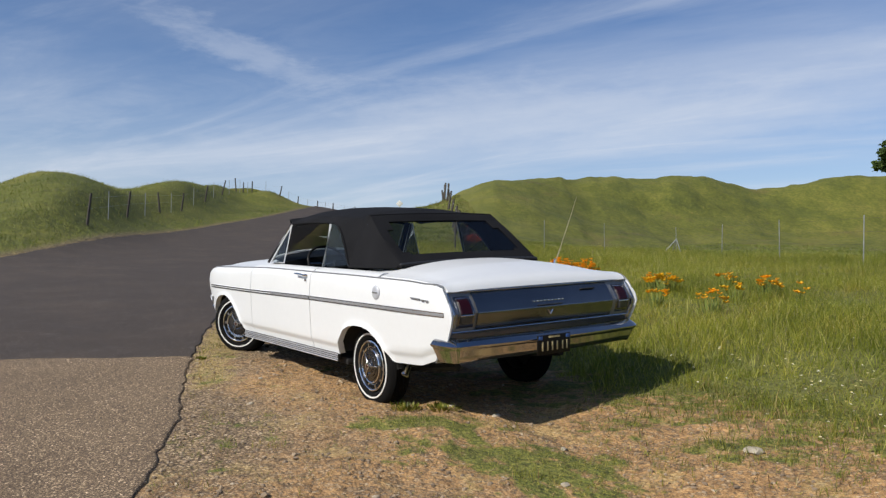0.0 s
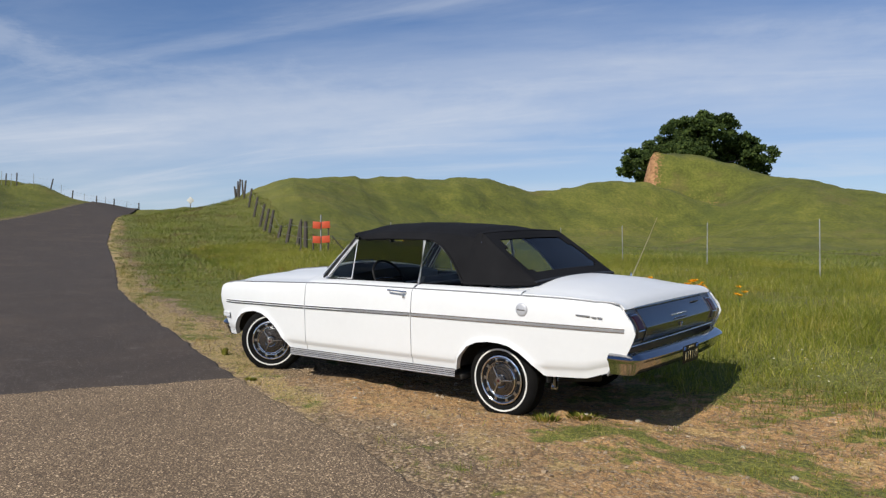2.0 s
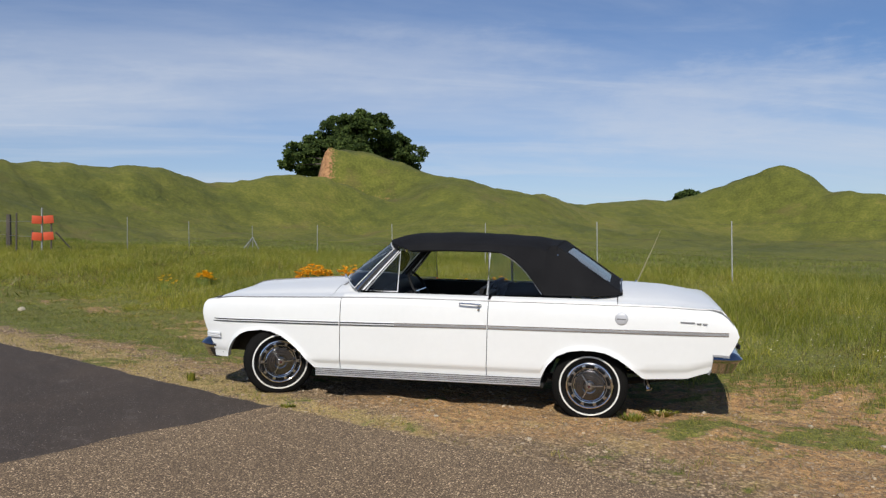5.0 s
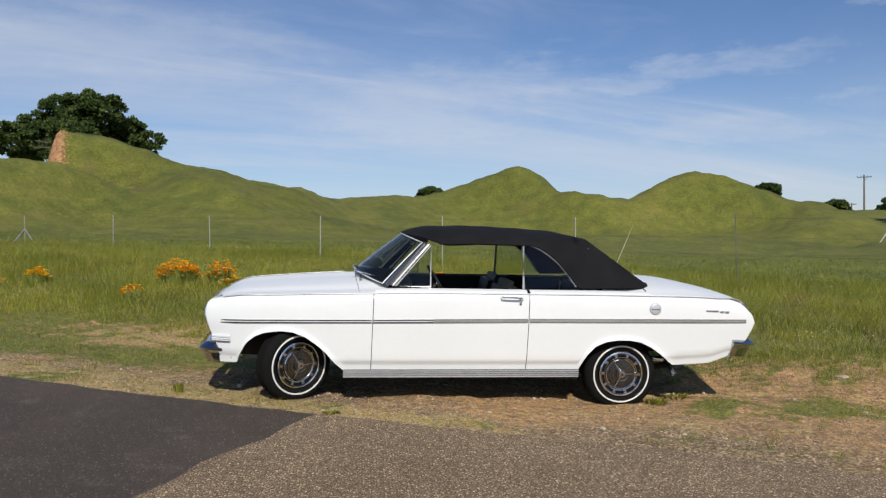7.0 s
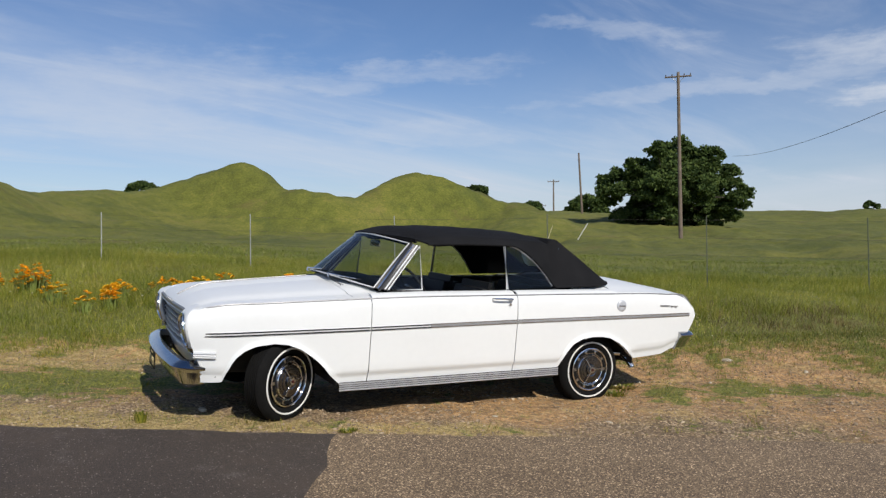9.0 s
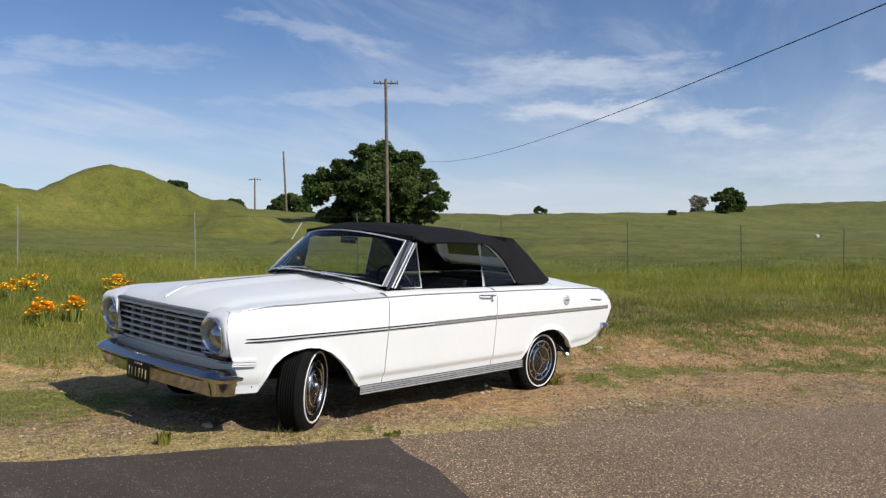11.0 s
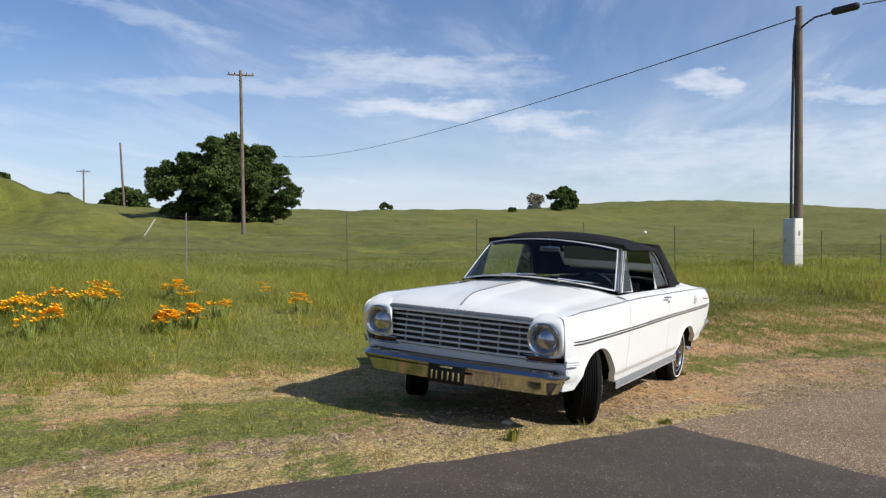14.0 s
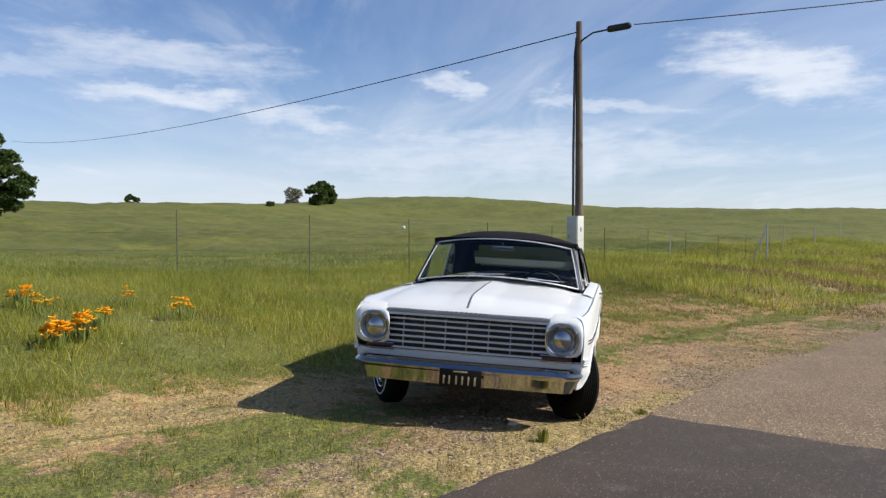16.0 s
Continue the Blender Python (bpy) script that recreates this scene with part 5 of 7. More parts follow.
seat(-0.20, 0.30, -0.66, -0.06, 0.48, 1.05, 0.14)
seat(-0.20, 0.30, 0.06, 0.66, 0.48, 1.05, 0.14)
seat(0.72, 1.14, -0.60, 0.60, 0.50, 1.05, 0.14)
part("parcel_shelf", box_mesh("parcel_shelf", (1.26, -0.66, 0.90), (1.62, 0.66, 1.0), VINYL, 0.02), car)

# windscreen
P = [[screen_point(u, v) for v in np.linspace(0, 1, 8)] for u in np.linspace(-1, 1, 33)]
screen = part("windscreen", sheet("windscreen", P, GLASS, 0), car, "curved tinted windscreen")
edge = [screen_point(u, 0) for u in np.linspace(-1, 1, 33)] + [screen_point(1, v) for v in np.linspace(0.1, 0.9, 6)] + [screen_point(u, 1) for u in np.linspace(1, -1, 33)] + [screen_point(-1, v) for v in np.linspace(0.9, 0.1, 6)]
part("screen_trim", tube("screen_trim", edge, 0.006, BRIGHT_STRIP, 8, True), screen, "bright screen surround")
for sg in (-1, 1):
    lo_, hi_ = Vector((-0.655, sg * 0.752, 0.985)), Vector((-0.345, sg * 0.645, 1.362))
    part("windscreen_pillar", tube("windscreen_pillar", [lo_ + (hi_ - lo_) * k for k in (0, 0.35, 0.7, 1)], [0.014, 0.013, 0.012, 0.012], BLACK_TRIM, 10, flat=0.8), car, "dark windscreen pillar")
    # vent window
    A, B, C = (-0.575, sg * 0.752, 0.990), (-0.290, sg * 0.672, 1.345), (-0.285, sg * 0.755, 0.997)
    part("vent_frame", tube("vent_frame", [A, B, C], 0.008, BRIGHT_STRIP, 8, True), car, "bright vent window frame")
    front = [np.array(screen_point(sg, v)) + np.array((0.004, sg * 0.006, 0)) for v in np.linspace(0, 1, 9)]
    back = [np.array(A) * (1 - v) + np.array(B) * v for v in np.linspace(0, 1, 9)]
    out_ = np.array((0, sg * 0.008, 0))
    for k0, k1, m_, tag in ((0.0, 0.16, BLACK_TRIM, "black rubber seal"), (0.16, 0.42, CHROME, "bright windscreen pillar cover"), (0.42, 0.66, BLACK_TRIM, "black rubber seal"), (0.66, 0.80, BRIGHT_STRIP, "bright vent window channel"), (0.80, 1.0, BLACK_TRIM, "black rubber seal")):
        P = [[f_ * (1 - k) + k_ * k + out_ * math.sin(math.pi * min(1, 1.2 * k)) * (1.5 if m_ is CHROME else 1) for k in np.linspace(k0, k1, 4)] for f_, k_ in zip(front, back)]
        part("pillar_cover", sheet("pillar_cover", P, m_, 0.004), car, tag)
    P = [[A, A, A], [tuple((np.array(A) + np.array(B)) / 2), tuple((np.array(A) * 2 + np.array(B) + np.array(C)) / 4), tuple((np.array(A) + np.array(C)) / 2)], [B, tuple((np.array(B) + np.array(C)) / 2), C]]
    part("vent_pane", sheet("vent_pane", P, GLASS, 0), car)
    # quarter window
    q = [(0.515, sg * 0.755, 1.01), (0.505, sg * 0.672, 1.378), (0.60, sg * 0.672, 1.370), (0.66, sg * 0.678, 1.345), (0.73, sg * 0.690, 1.30), (0.81, sg * 0.706, 1.240), (0.90, sg * 0.730, 1.14), (0.97, sg * 0.752, 1.045)]
    part("quarter_frame", tube("quarter_frame", q[:1] + q[1:], [0.012, 0.012] + [0.006] * 6, BRIGHT_STRIP, 8), car, "bright quarter window frame")
    bm = bmesh.new()
    bm.faces.new([bm.verts.new(p) for p in q])
    part("quarter_pane", bm_mesh("quarter_pane", bm, GLASS, False), car)
for sg, y0 in ((-1, -0.30), (1, 0.22)):
    pv = Vector(screen_point(y0 / 0.72, 0)) + Vector((-0.03, 0, -0.012))
    tip = Vector(screen_point((y0 - 0.30) / 0.74 if sg < 0 else (y0 - 0.34) / 0.74, 0.07)) + Vector((-0.015, 0, 0.004))
    w_ = part("wiper", tube("wiper", [pv, pv + Vector((-0.005, 0, 0.03)), (pv + tip) / 2 + Vector((-0.015, 0, 0.015)), tip], [0.010, 0.006, 0.005, 0.004], CHROME, 8), car)
    part("blade", tube("blade", [(pv * 0.55 + tip * 0.45) + Vector((0, 0, 0.004)), tip + (tip - pv) * 0.08], 0.006, BLACK_TRIM, 6), w_)
mirror = part("inside_mirror", box_mesh("inside_mirror", (-0.42, -0.10, 1.305), (-0.40, 0.10, 1.36), CHROME, 0.008), car, "inside mirror")
part("stalk", tube("stalk", [(-0.41, 0, 1.35), (-0.45, 0, 1.405)], 0.006, CHROME, 6), mirror)

# cloth top
def top_low(x):
    return np.interp(x, [-0.50, -0.36, -0.28, 0.1, 0.50, 0.60, 0.66, 0.73, 0.81, 0.90, 0.97, 1.0, 1.62], [1.40, 1.368, 1.352, 1.372, 1.378, 1.374, 1.356, 1.315, 1.25, 1.150, 1.060, 1.036, 1.062])


def top_low_y(x, z):
    return np.interp(z, [1.03, 1.25, 1.40], [0.765, 0.715, 0.672]) - 0.10 * np.clip((x - 1.36) / 0.27, 0, 1) ** 2


def top_high(x):
    return curve(x, [-0.52, -0.40, -0.1, 0.3, 0.7, 0.98, 1.08, 1.16, 1.35, 1.64], [1.422, 1.468, 1.502, 1.512, 1.505, 1.480, 1.455, 1.402, 1.276, 1.085])


def corner_y(x):
    return np.interp(x, [-0.52, -0.3, 0.8, 1.08, 1.3, 1.64], [0.58, 0.585, 0.585, 0.605, 0.64, 0.655])


def top_section(x):
    zl, zh, yc = top_low(x), top_high(x), corner_y(x)
    yl = top_low_y(x, zl)
    sag = 0.002 * math.sin(x * 9.0) + 0.002 * math.sin(x * 23 + 1)
    out = []
    drop = 0.075 if x < 1.0 else 0.028
    zc_ = max(zh - drop, zl + 0.01) if x < 1.05 else max(zh - 0.012, zl + 0.004)
    for k in (0, 0.25, 0.5, 0.75, 0.92, 1.0):
        out.append((x, -(yl + (yc + 0.012 - yl) * k + 0.008 * math.sin(k * math.pi)), zl + (zc_ - zl) * k))
    for k in (0.05, 0.11, 0.2, 0.32, 0.45, 0.6, 0.8, 1.0):
        crown = (1 - (1 - k) ** 2.6)
        out.append((x, -yc * (1 - k), zc_ + (zh - zc_) * crown + sag * k))
    return out + [(a, -b_, c_) for a, b_, c_ in out[-2::-1]]


tx = np.concatenate([[-0.52, -0.515, -0.49, -0.46, -0.42], np.linspace(-0.36, 0.48, 14), np.linspace(0.51, 0.97, 16), np.linspace(0.99, 1.16, 9), np.linspace(1.19, 1.53, 12), [1.56, 1.60, 1.635]])
P = np.array([top_section(x) for x in tx])
# the front edge follows the curved screen header
P[..., 0] += 0.15 * (np.abs(P[..., 1]) / 0.6).clip(0, 1.1) ** 2.2 * np.clip((0.2 - P[..., 0]) / 0.72, 0, 1)
lip = P[:1].copy()
lip[..., 2] -= 0.035
lip[..., 0] += 0.008
P = np.concatenate([lip, P], 0)
xs_all = np.concatenate([[tx[0]], tx])


def no_window(i, j):
    mid_x, y = (xs_all[i] + xs_all[i + 1]) / 2, (P[i, j, 1] + P[i, j + 1, 1]) / 2
    return not (1.17 < mid_x < 1.545 and abs(y) < (0.52 if mid_x < 1.25 or mid_x > 1.5 else 0.575))


top = part("cloth_top", sheet("cloth_top", P, CLOTH, 0.012, 50, no_window), car, "raised black cloth convertible top")
part("rear_window", sheet("rear_window", P - np.array([0.004, 0, 0.006]), VINYL_PANE, 0, 50, lambda i, j: not no_window(i, j)), top, "clear plastic rear window")
rows_x = [1.075]
for x in rows_x:
    sec = [Vector(p) for p in top_section(x)[4:-4]]
    part("seam", tube("seam", sec, 0.005, CLOTH, 6), top)
part("hem", tube("hem", [Vector(top_section(1.62)[k]) for k in range(3, len(top_section(1.62)) - 3)], 0.010, BLACK_TRIM, 8), top)
for sg in (-1, 1):
    part("side_hem", tube("side_hem", [(x, sg * (top_low_y(x, top_low(x)) + 0.004), top_low(x) + 0.004) for x in np.concatenate([np.linspace(-0.22, 0.5, 14), np.linspace(0.55, 0.97, 10), np.linspace(1.0, 1.6, 8)])], 0.010, CLOTH, 6), top)
    part("snap", lathe("snap", [(0, sg * 0.008), (0.010, sg * 0.006), (0.012, 0)], CHROME, 16), top).location = (1.085, sg * 0.640, 1.365)
part("header_rail", tube("header_rail", [Vector(screen_point(u, 1)) + Vector((0.04, 0, -0.012)) for u in np.linspace(-0.97, 0.97, 20)], 0.018, VINYL, 8), top)

# aerial
aerial = part("aerial", tube("aerial", [(1.76, 0.745, 1.03), (1.82, 0.754, 1.18), (1.92, 0.767, 1.43), (1.98, 0.775, 1.59)], [0.005, 0.004, 0.003, 0.0015], BRASS, 6), car, "thin whip aerial on the rear wing")
part("aerial_base", lathe("aerial_base", [(0.016, 0.0), (0.014, 0.02), (0.006, 0.06), (0.0, 0.065)], CHROME, 16, "z"), aerial).location = (1.76, 0.745, 1.02)

# ---- things in the landscape ----
def at_ground(x, y, sink=0.0):
    return Vector((x, y, float(land(x, y)) - sink))


def thing(name, loc, label, category, group="", turn=0.0):
    e = new(name)
    e.matrix_world = Matrix.Translation(loc) @ Matrix.Rotation(turn, 4, "Z")
    return tagged(e, label, category, group)


rng = np.random.default_rng(7)


# wire fence along the field
def fence_top(k):
    return 1.9 - 0.07 * max(0, k - 1) - 0.085 * min(0, k)


corner_run = [(-13.66, 14.75), (-12.57, 16.58), (-11.48, 19.06), (-8.15, 16.98), (-4.95, 14.9), (-1.85, 12.96), (1.09, 11.07), (3.8, 9.25)]
fence_spots = corner_run + [(3.65 + 2.87 * k, 9.0 - 1.62 * k) for k in range(1, 13)]
fence = thing("wire_fence", at_ground(*fence_spots[0]), "thin steel posts with slack wire along the grass field", "fence")
tops = []
inv = fence.matrix_world.inverted()
for k, (x, y) in zip(range(-7, 13), fence_spots):
    g = at_ground(x, y, 0.15)
    h = max(0.95, fence_top(k) - g.z) if k < 9 else 1.35
    lean = Vector((rng.normal(0, 0.02), rng.normal(0, 0.02), 1))
    a, c_ = inv @ g, inv @ (g + lean * h)
    # a T-shaped steel section
    bm = bmesh.new()
    for wx, wy in ((0.022, 0.006), (0.006, 0.022)):
        r = bmesh.ops.create_cube(bm, size=1)
        for v in r["verts"]:
            u = v.co.z + 0.5
            p = a.lerp(c_, u)
            v.co = (p.x + v.co.x * wx, p.y + v.co.y * wy, p.z)
    # lit and shaded sides are put into the post colours: pale, then darker
    part("post", bm_mesh("post", bm, POST_SHADED if k > 0 else GALV, False), fence)
    tops.append((g, lean, h))
# the braced corner post
g = at_ground(-11.48, 19.06, 0.1)
for dx, dy in ((0.55, -0.36), (-0.30, -0.60), (-0.55, 0.36)):
    part("brace", tube("brace", [inv @ (g + Vector((0, 0, 0.62))), inv @ (at_ground(g.x + 0.9 * dx, g.y + 0.9 * dy, 0.1))], 0.018, GALV, 6), fence)
for f in (0.95, 0.72, 0.5):
    pts = []
    for (g0, l0, h0), (g1, l1, h1) in zip(tops, tops[1:]):
        p, q = g0 + l0 * h0 * f, g1 + l1 * h1 * f
        pts += [p, p.lerp(q, 0.5) - Vector((0, 0, 0.02))]
    part("wire", tube("wire", [inv @ p for p in pts], 0.002, TIMBER, 4), fence)


def timber_post(x, y, h, lean_x=0.0, lean_y=0.0, r=0.07, group="old fence posts", label="weathered leaning timber fence post in the grass"):
    p = at_ground(x, y, 0.25)
    e = thing("fence_post", p, label, "post", group)
    pts = [(0, 0, 0), (lean_x * 0.4, lean_y * 0.4, 0.4 * (h + 0.25)), (lean_x, lean_y, h + 0.25)]
    part("shaft", tube("shaft", pts, [r * 1.05, r, r * 0.88], TIMBER, 7), e)
    return e


# across the road
left_posts = [(-27.3, 2.7, 1.25, 0.16), (-32.7, 5.5, 1.22, 0.16), (-39.3, 8.9, 1.18, -0.15), (-42.4, 11.0, 1.09, 0.16), (-48.6, 14.5, 1.21, 0.23), (-58.2, 19.1, 1.25, 0.36), (-63.2, 22.3, 1.2, -0.14), (-62.9, 22.8, 0.95, 0.06), (-62.5, 23.5, 1.0, 0.02), (-61.4, 25.7, 0.85, 0.23), (-60.7, 27.2, 0.6, 0.08), (-58.2, 28.0, 0.66, 0.02), (-58.3, 29.6, 0.63, 0.02), (-58.3, 31.9, 0.55, 0.0)]
for x, y, h, l in left_posts:
    timber_post(x, y, h, 0.45 * l, 0.89 * l, 0.055)
for a, b_ in zip(left_posts, left_posts[1:]):
    p = at_ground((a[0] + b_[0]) / 2, (a[1] + b_[1]) / 2, 0.1)
    e = thing("steel_post", p, "thin pale steel fence post between timber posts", "post", "steel posts across the road")
    part("shaft", tube("shaft", [(0, 0, 0), (0, 0.02, 0.1 + 0.5 * (a[2] + b_[2]))], 0.016, GALV, 6), e)
wire_l = thing("fence_wire", at_ground(*left_posts[0][:2]), "slack rusty wire between the old posts", "wire")
inv = wire_l.matrix_world.inverted()
for f in (0.5, 0.85):
    part("strand", tube("strand", [inv @ (at_ground(x, y) + Vector((0.45 * l * f, 0.89 * l * f, h * f))) for x, y, h, l in left_posts], 0.003, GALV, 4), wire_l)

# old timber fence climbing beside the sign
right_posts = [(-18.2, 14.9, 1.15, 0.0), (-20.2, 16.2, 1.1, -0.22), (-23.2, 18.2, 1.2, -0.3), (-26.4, 20.4, 0.7, -0.25), (-30.0, 22.8, 1.35, -0.35), (-33.0, 24.9, 1.4, -0.4), (-35.5, 26.6, 1.45, -0.4), (-39.1, 29.0, 1.4, -0.35), (-42.7, 31.4, 1.4, -0.3), (-47.5, 34.7, 1.5, -0.2), (-51.4, 37.2, 1.6, -0.15), (-52.6, 38.6, 1.3, 0.1), (-53.6, 38.8, 1.5, 0.0), (-54.6, 39.4, 1.35, 0.2), (-55.6, 40.2, 1.2, 0.1)]
for x, y, h, l in right_posts:
    timber_post(x, y, h, -l * 0.6, -l * 0.6, 0.085)
wire_r = thing("fence_wire", at_ground(-15.4, 13.0), "slack rusty wire on the old timber fence", "wire")
inv = wire_r.matrix_world.inverted()
for f in (0.4, 0.8):
    part("strand", tube("strand", [inv @ (at_ground(-15.4, 13.0) + Vector((0, 0, 1.2 * f)))] + [inv @ (at_ground(x, y) + Vector((-0.6 * l * f, -0.6 * l * f, h * f))) for x, y, h, l in right_posts[:12]], 0.006, GALV, 4), wire_r)

# orange warning boards on posts
g = at_ground(-15.4, 13.0)
sign = thing("warning_sign", g, "two orange boards on grey posts beside the fence", "sign", turn=math.atan2(0.72, -0.69) - math.pi / 2 + 0.1)
for x, h, m_ in ((0.04, 1.36, GALV), (0.30, 1.15, TIMBER), (-0.22, 0.7, TIMBER), (-0.64, 1.2, TIMBER)):
    part("sign_post", tube("sign_post", [(x, 0.02, -0.2), (x + 0.01, 0.02, h)], 0.026, m_, 8), sign)
for z in (0.88, 0.38):
    for xa, xb, tilt in ((-0.24, 0.03, 0.05), (0.09, 0.37, -0.09)):
        b_ = part("board", box_mesh("board", (xa, -0.04, 0), (xb, -0.015, 0.24), SIGN_ORANGE, 0.005), sign, "faded orange board")
        b_.matrix_local = Matrix.Translation((0, 0, z)) @ Matrix.Rotation(tilt, 4, "Y")
part("brace", tube("brace", [(0.42, 0.02, 0.65), (1.03, 0.12, -0.05)], 0.022, TIMBER, 6), sign)


# road sign on the crest, its back to the light
g = at_ground(-53.2, 33.6)
road_sign = thing("road_sign", g, "white diamond road sign on a thin post at the crest", "sign", turn=math.atan2(0.72, -0.69) - math.pi / 2)
part("sign_post", box_mesh("sign_post", (-0.03, -0.02, -0.3), (0.03, 0.02, max(0.6, 6.35 - g.z)), TIMBER, 0.005), road_sign)
plate_ = part("sign_plate", box_mesh("sign_plate", (-0.23, -0.045, -0.23), (0.23, -0.03, 0.23), BOX_PAINT, 0.006), road_sign, "white diamond plate")
plate_.matrix_local = Matrix.Translation((0, 0, max(0.45, 6.22 - g.z))) @ Matrix.Rotation(radians(45), 4, "Y")


# utility poles
def pole_thing(x, y, h, r, label, arm=0.0, group="utility poles", arm_turn=0.0, lean=(0, 0)):
    e = thing("utility_pole", at_ground(x, y, 0.3), label, "utility pole", group)
    part("shaft", tube("shaft", [(0, 0, 0), (lean[0] * 0.5, lean[1] * 0.5, h / 2), (lean[0], lean[1], h + 0.3)], [r, r * 0.85, r * 0.68], POLE_WOOD, 14), e)
    if arm:
        d = Vector((math.cos(arm_turn), math.sin(arm_turn), 0))
        c_ = Vector((lean[0], lean[1], h - 0.35))
        a = part("cross_arm", tube("cross_arm", [c_ - d * arm, c_ + d * arm], r * 0.42, POLE_WOOD, 6), e)
        for k in (-0.92, -0.45, 0.45, 0.92):
            p = c_ + d * arm * k
            part("insulator", tube("insulator", [p, p + Vector((0, 0, r * 0.9)), p + Vector((0, 0, r * 1.4))], [r * 0.16, r * 0.28, r * 0.14], BLACK_TRIM, 8), a)
        for k in (-0.5, 0.5):
            part("arm_brace", tube("arm_brace", [c_ + d * arm * k, c_ - Vector((0, 0, arm * 0.55))], r * 0.12, GALV, 5), a)
    return e


near_pole = pole_thing(24.3, 0.3, 9.5, 0.175, "weathered timber utility pole with conduit and white cabinet at its foot", lean=(0.2, 0.05))
inv = near_pole.matrix_world.inverted()
zt = 9.3 - near_pole.location.z
part("conduit", tube("conduit", [(-0.10, 0.24, 0.8), (-0.06, 0.24, zt * 0.5), (0.10, 0.20, zt - 0.9), (0.14, 0.14, zt - 0.2)], 0.05, CABLE, 8), near_pole)
part("drip_loop", tube("drip_loop", [(0.14, 0.12, zt - 0.5), (0.12, -0.15, zt - 0.25), (0.0, -0.5, zt - 0.06), (-0.28, -1.1, zt - 0.03)], 0.035, CABLE, 8), near_pole)
cab = thing("meter_cabinet", at_ground(24.0, 0.35, 0.1), "white painted steel utility cabinet at a timber pole", "cabinet", turn=radians(-28))
part("body", box_mesh("body", (-0.42, -0.25, 0.0), (0.05, 0.25, 1.90), BOX_PAINT, 0.015), cab)
part("door", box_mesh("door", (-0.445, -0.22, 0.30), (-0.42, 0.22, 1.84), BOX_PAINT, 0.006), cab)
part("notice", box_mesh("notice", (-0.22, -0.262, 1.28), (-0.14, -0.251, 1.46), GREY_TRIM, 0.002), cab)
part("hasp", box_mesh("hasp", (-0.47, 0.10, 1.05), (-0.44, 0.14, 1.17), GALV, 0.004), cab)


def line(name, a, b_, sag, r, label, n=24):
    a, b_ = Vector(a), Vector(b_)
    e = thing(name, a, label, "cable")
    part("strand", tube("strand", [a.lerp(b_, k) - a - Vector((0, 0, sag * 4 * k * (1 - k))) for k in np.linspace(0, 1, n)], r, CABLE, 5), e)
    return e


line("overhead_cable", (24.45, 0.35, 9.35), (113.5, 103.4, 16.9), 1.7, 0.024, "black overhead cable from the pole to the far oak")
drop = line("overhead_cable", (23.1, -1.75, 9.18), (30.6, -22.2, 12.2), 0.1, 0.022, "black overhead cable carrying a long splice case")
p0, p1 = Vector((24.05, -0.75, 9.28)) - drop.location, Vector((23.42, -1.65, 9.24)) - drop.location
part("splice_case", tube("splice_case", [p0, p0.lerp(p1, 0.04), p0.lerp(p1, 0.12), p0.lerp(p1, 0.88), p0.lerp(p1, 0.96), p1], [0.04, 0.10, 0.135, 0.135, 0.10, 0.04], CABLE, 12), drop, "black cylindrical splice case")

pole_thing(77.5, 79.0, 24.1, 0.30, "tall grey timber power pole with a cross arm in the field", 1.85, arm_turn=radians(-45), lean=(0.6, 1.0))
pole_thing(110.1, 146.3, 14.4, 0.28, "far timber pole leaning beside the oak", lean=(-0.5, 0.5))
pole_thing(144.4, 208.0, 14.5, 0.30, "far timber power pole with a cross arm", 1.9, arm_turn=radians(-40))
pole_thing(180.1, 268.4, 13.5, 0.30, "far timber power pole with a cross arm", 1.6, arm_turn=radians(-40))
pole_thing(205.1, 311.9, 14.0, 0.30, "far timber power pole with a cross arm", 1.6, arm_turn=radians(-40))
guy = thing("guy_guard", at_ground(55.3, 73.5, 0.1), "leaning white guy wire guard in the grass", "guy wire")
part("sleeve", tube("sleeve", [(0, 0, 0), (1.15, -0.9, 2.4)], 0.07, BOX_PAINT, 8), guy)
far_box = thing("tank", at_ground(203, 55.8, 0.2), "small white tank on the far rise", "tank")
part("shell", lathe("shell", [(0.0, 1.3), (0.4, 1.2), (0.55, 1.0), (0.55, 0.0)], BOX_PAINT, 20, "z"), far_box)
for x, y, h in ((30.3, -7.8, 1.9), (45.7, -11.5, 1.6), (36.5, -4.0, 1.4), (55.0, -15.5, 1.6), (64.0, -19.5, 1.6)):
    e = thing("steel_post", at_ground(x, y, 0.15), "pale steel fence post in the verge", "post", "steel posts by the road")
    part("shaft", tube("shaft", [(0, 0, 0), (0.02, 0, h)], 0.035, GALV, 6), e)
e = thing("post_brace", at_ground(30.0, -7.1, 0.1), "leaning pale brace against a fence post", "brace")
part("bar", tube("bar", [(0, 0, 0), (0.25, -0.65, 1.6)], 0.03, GALV, 6), e)


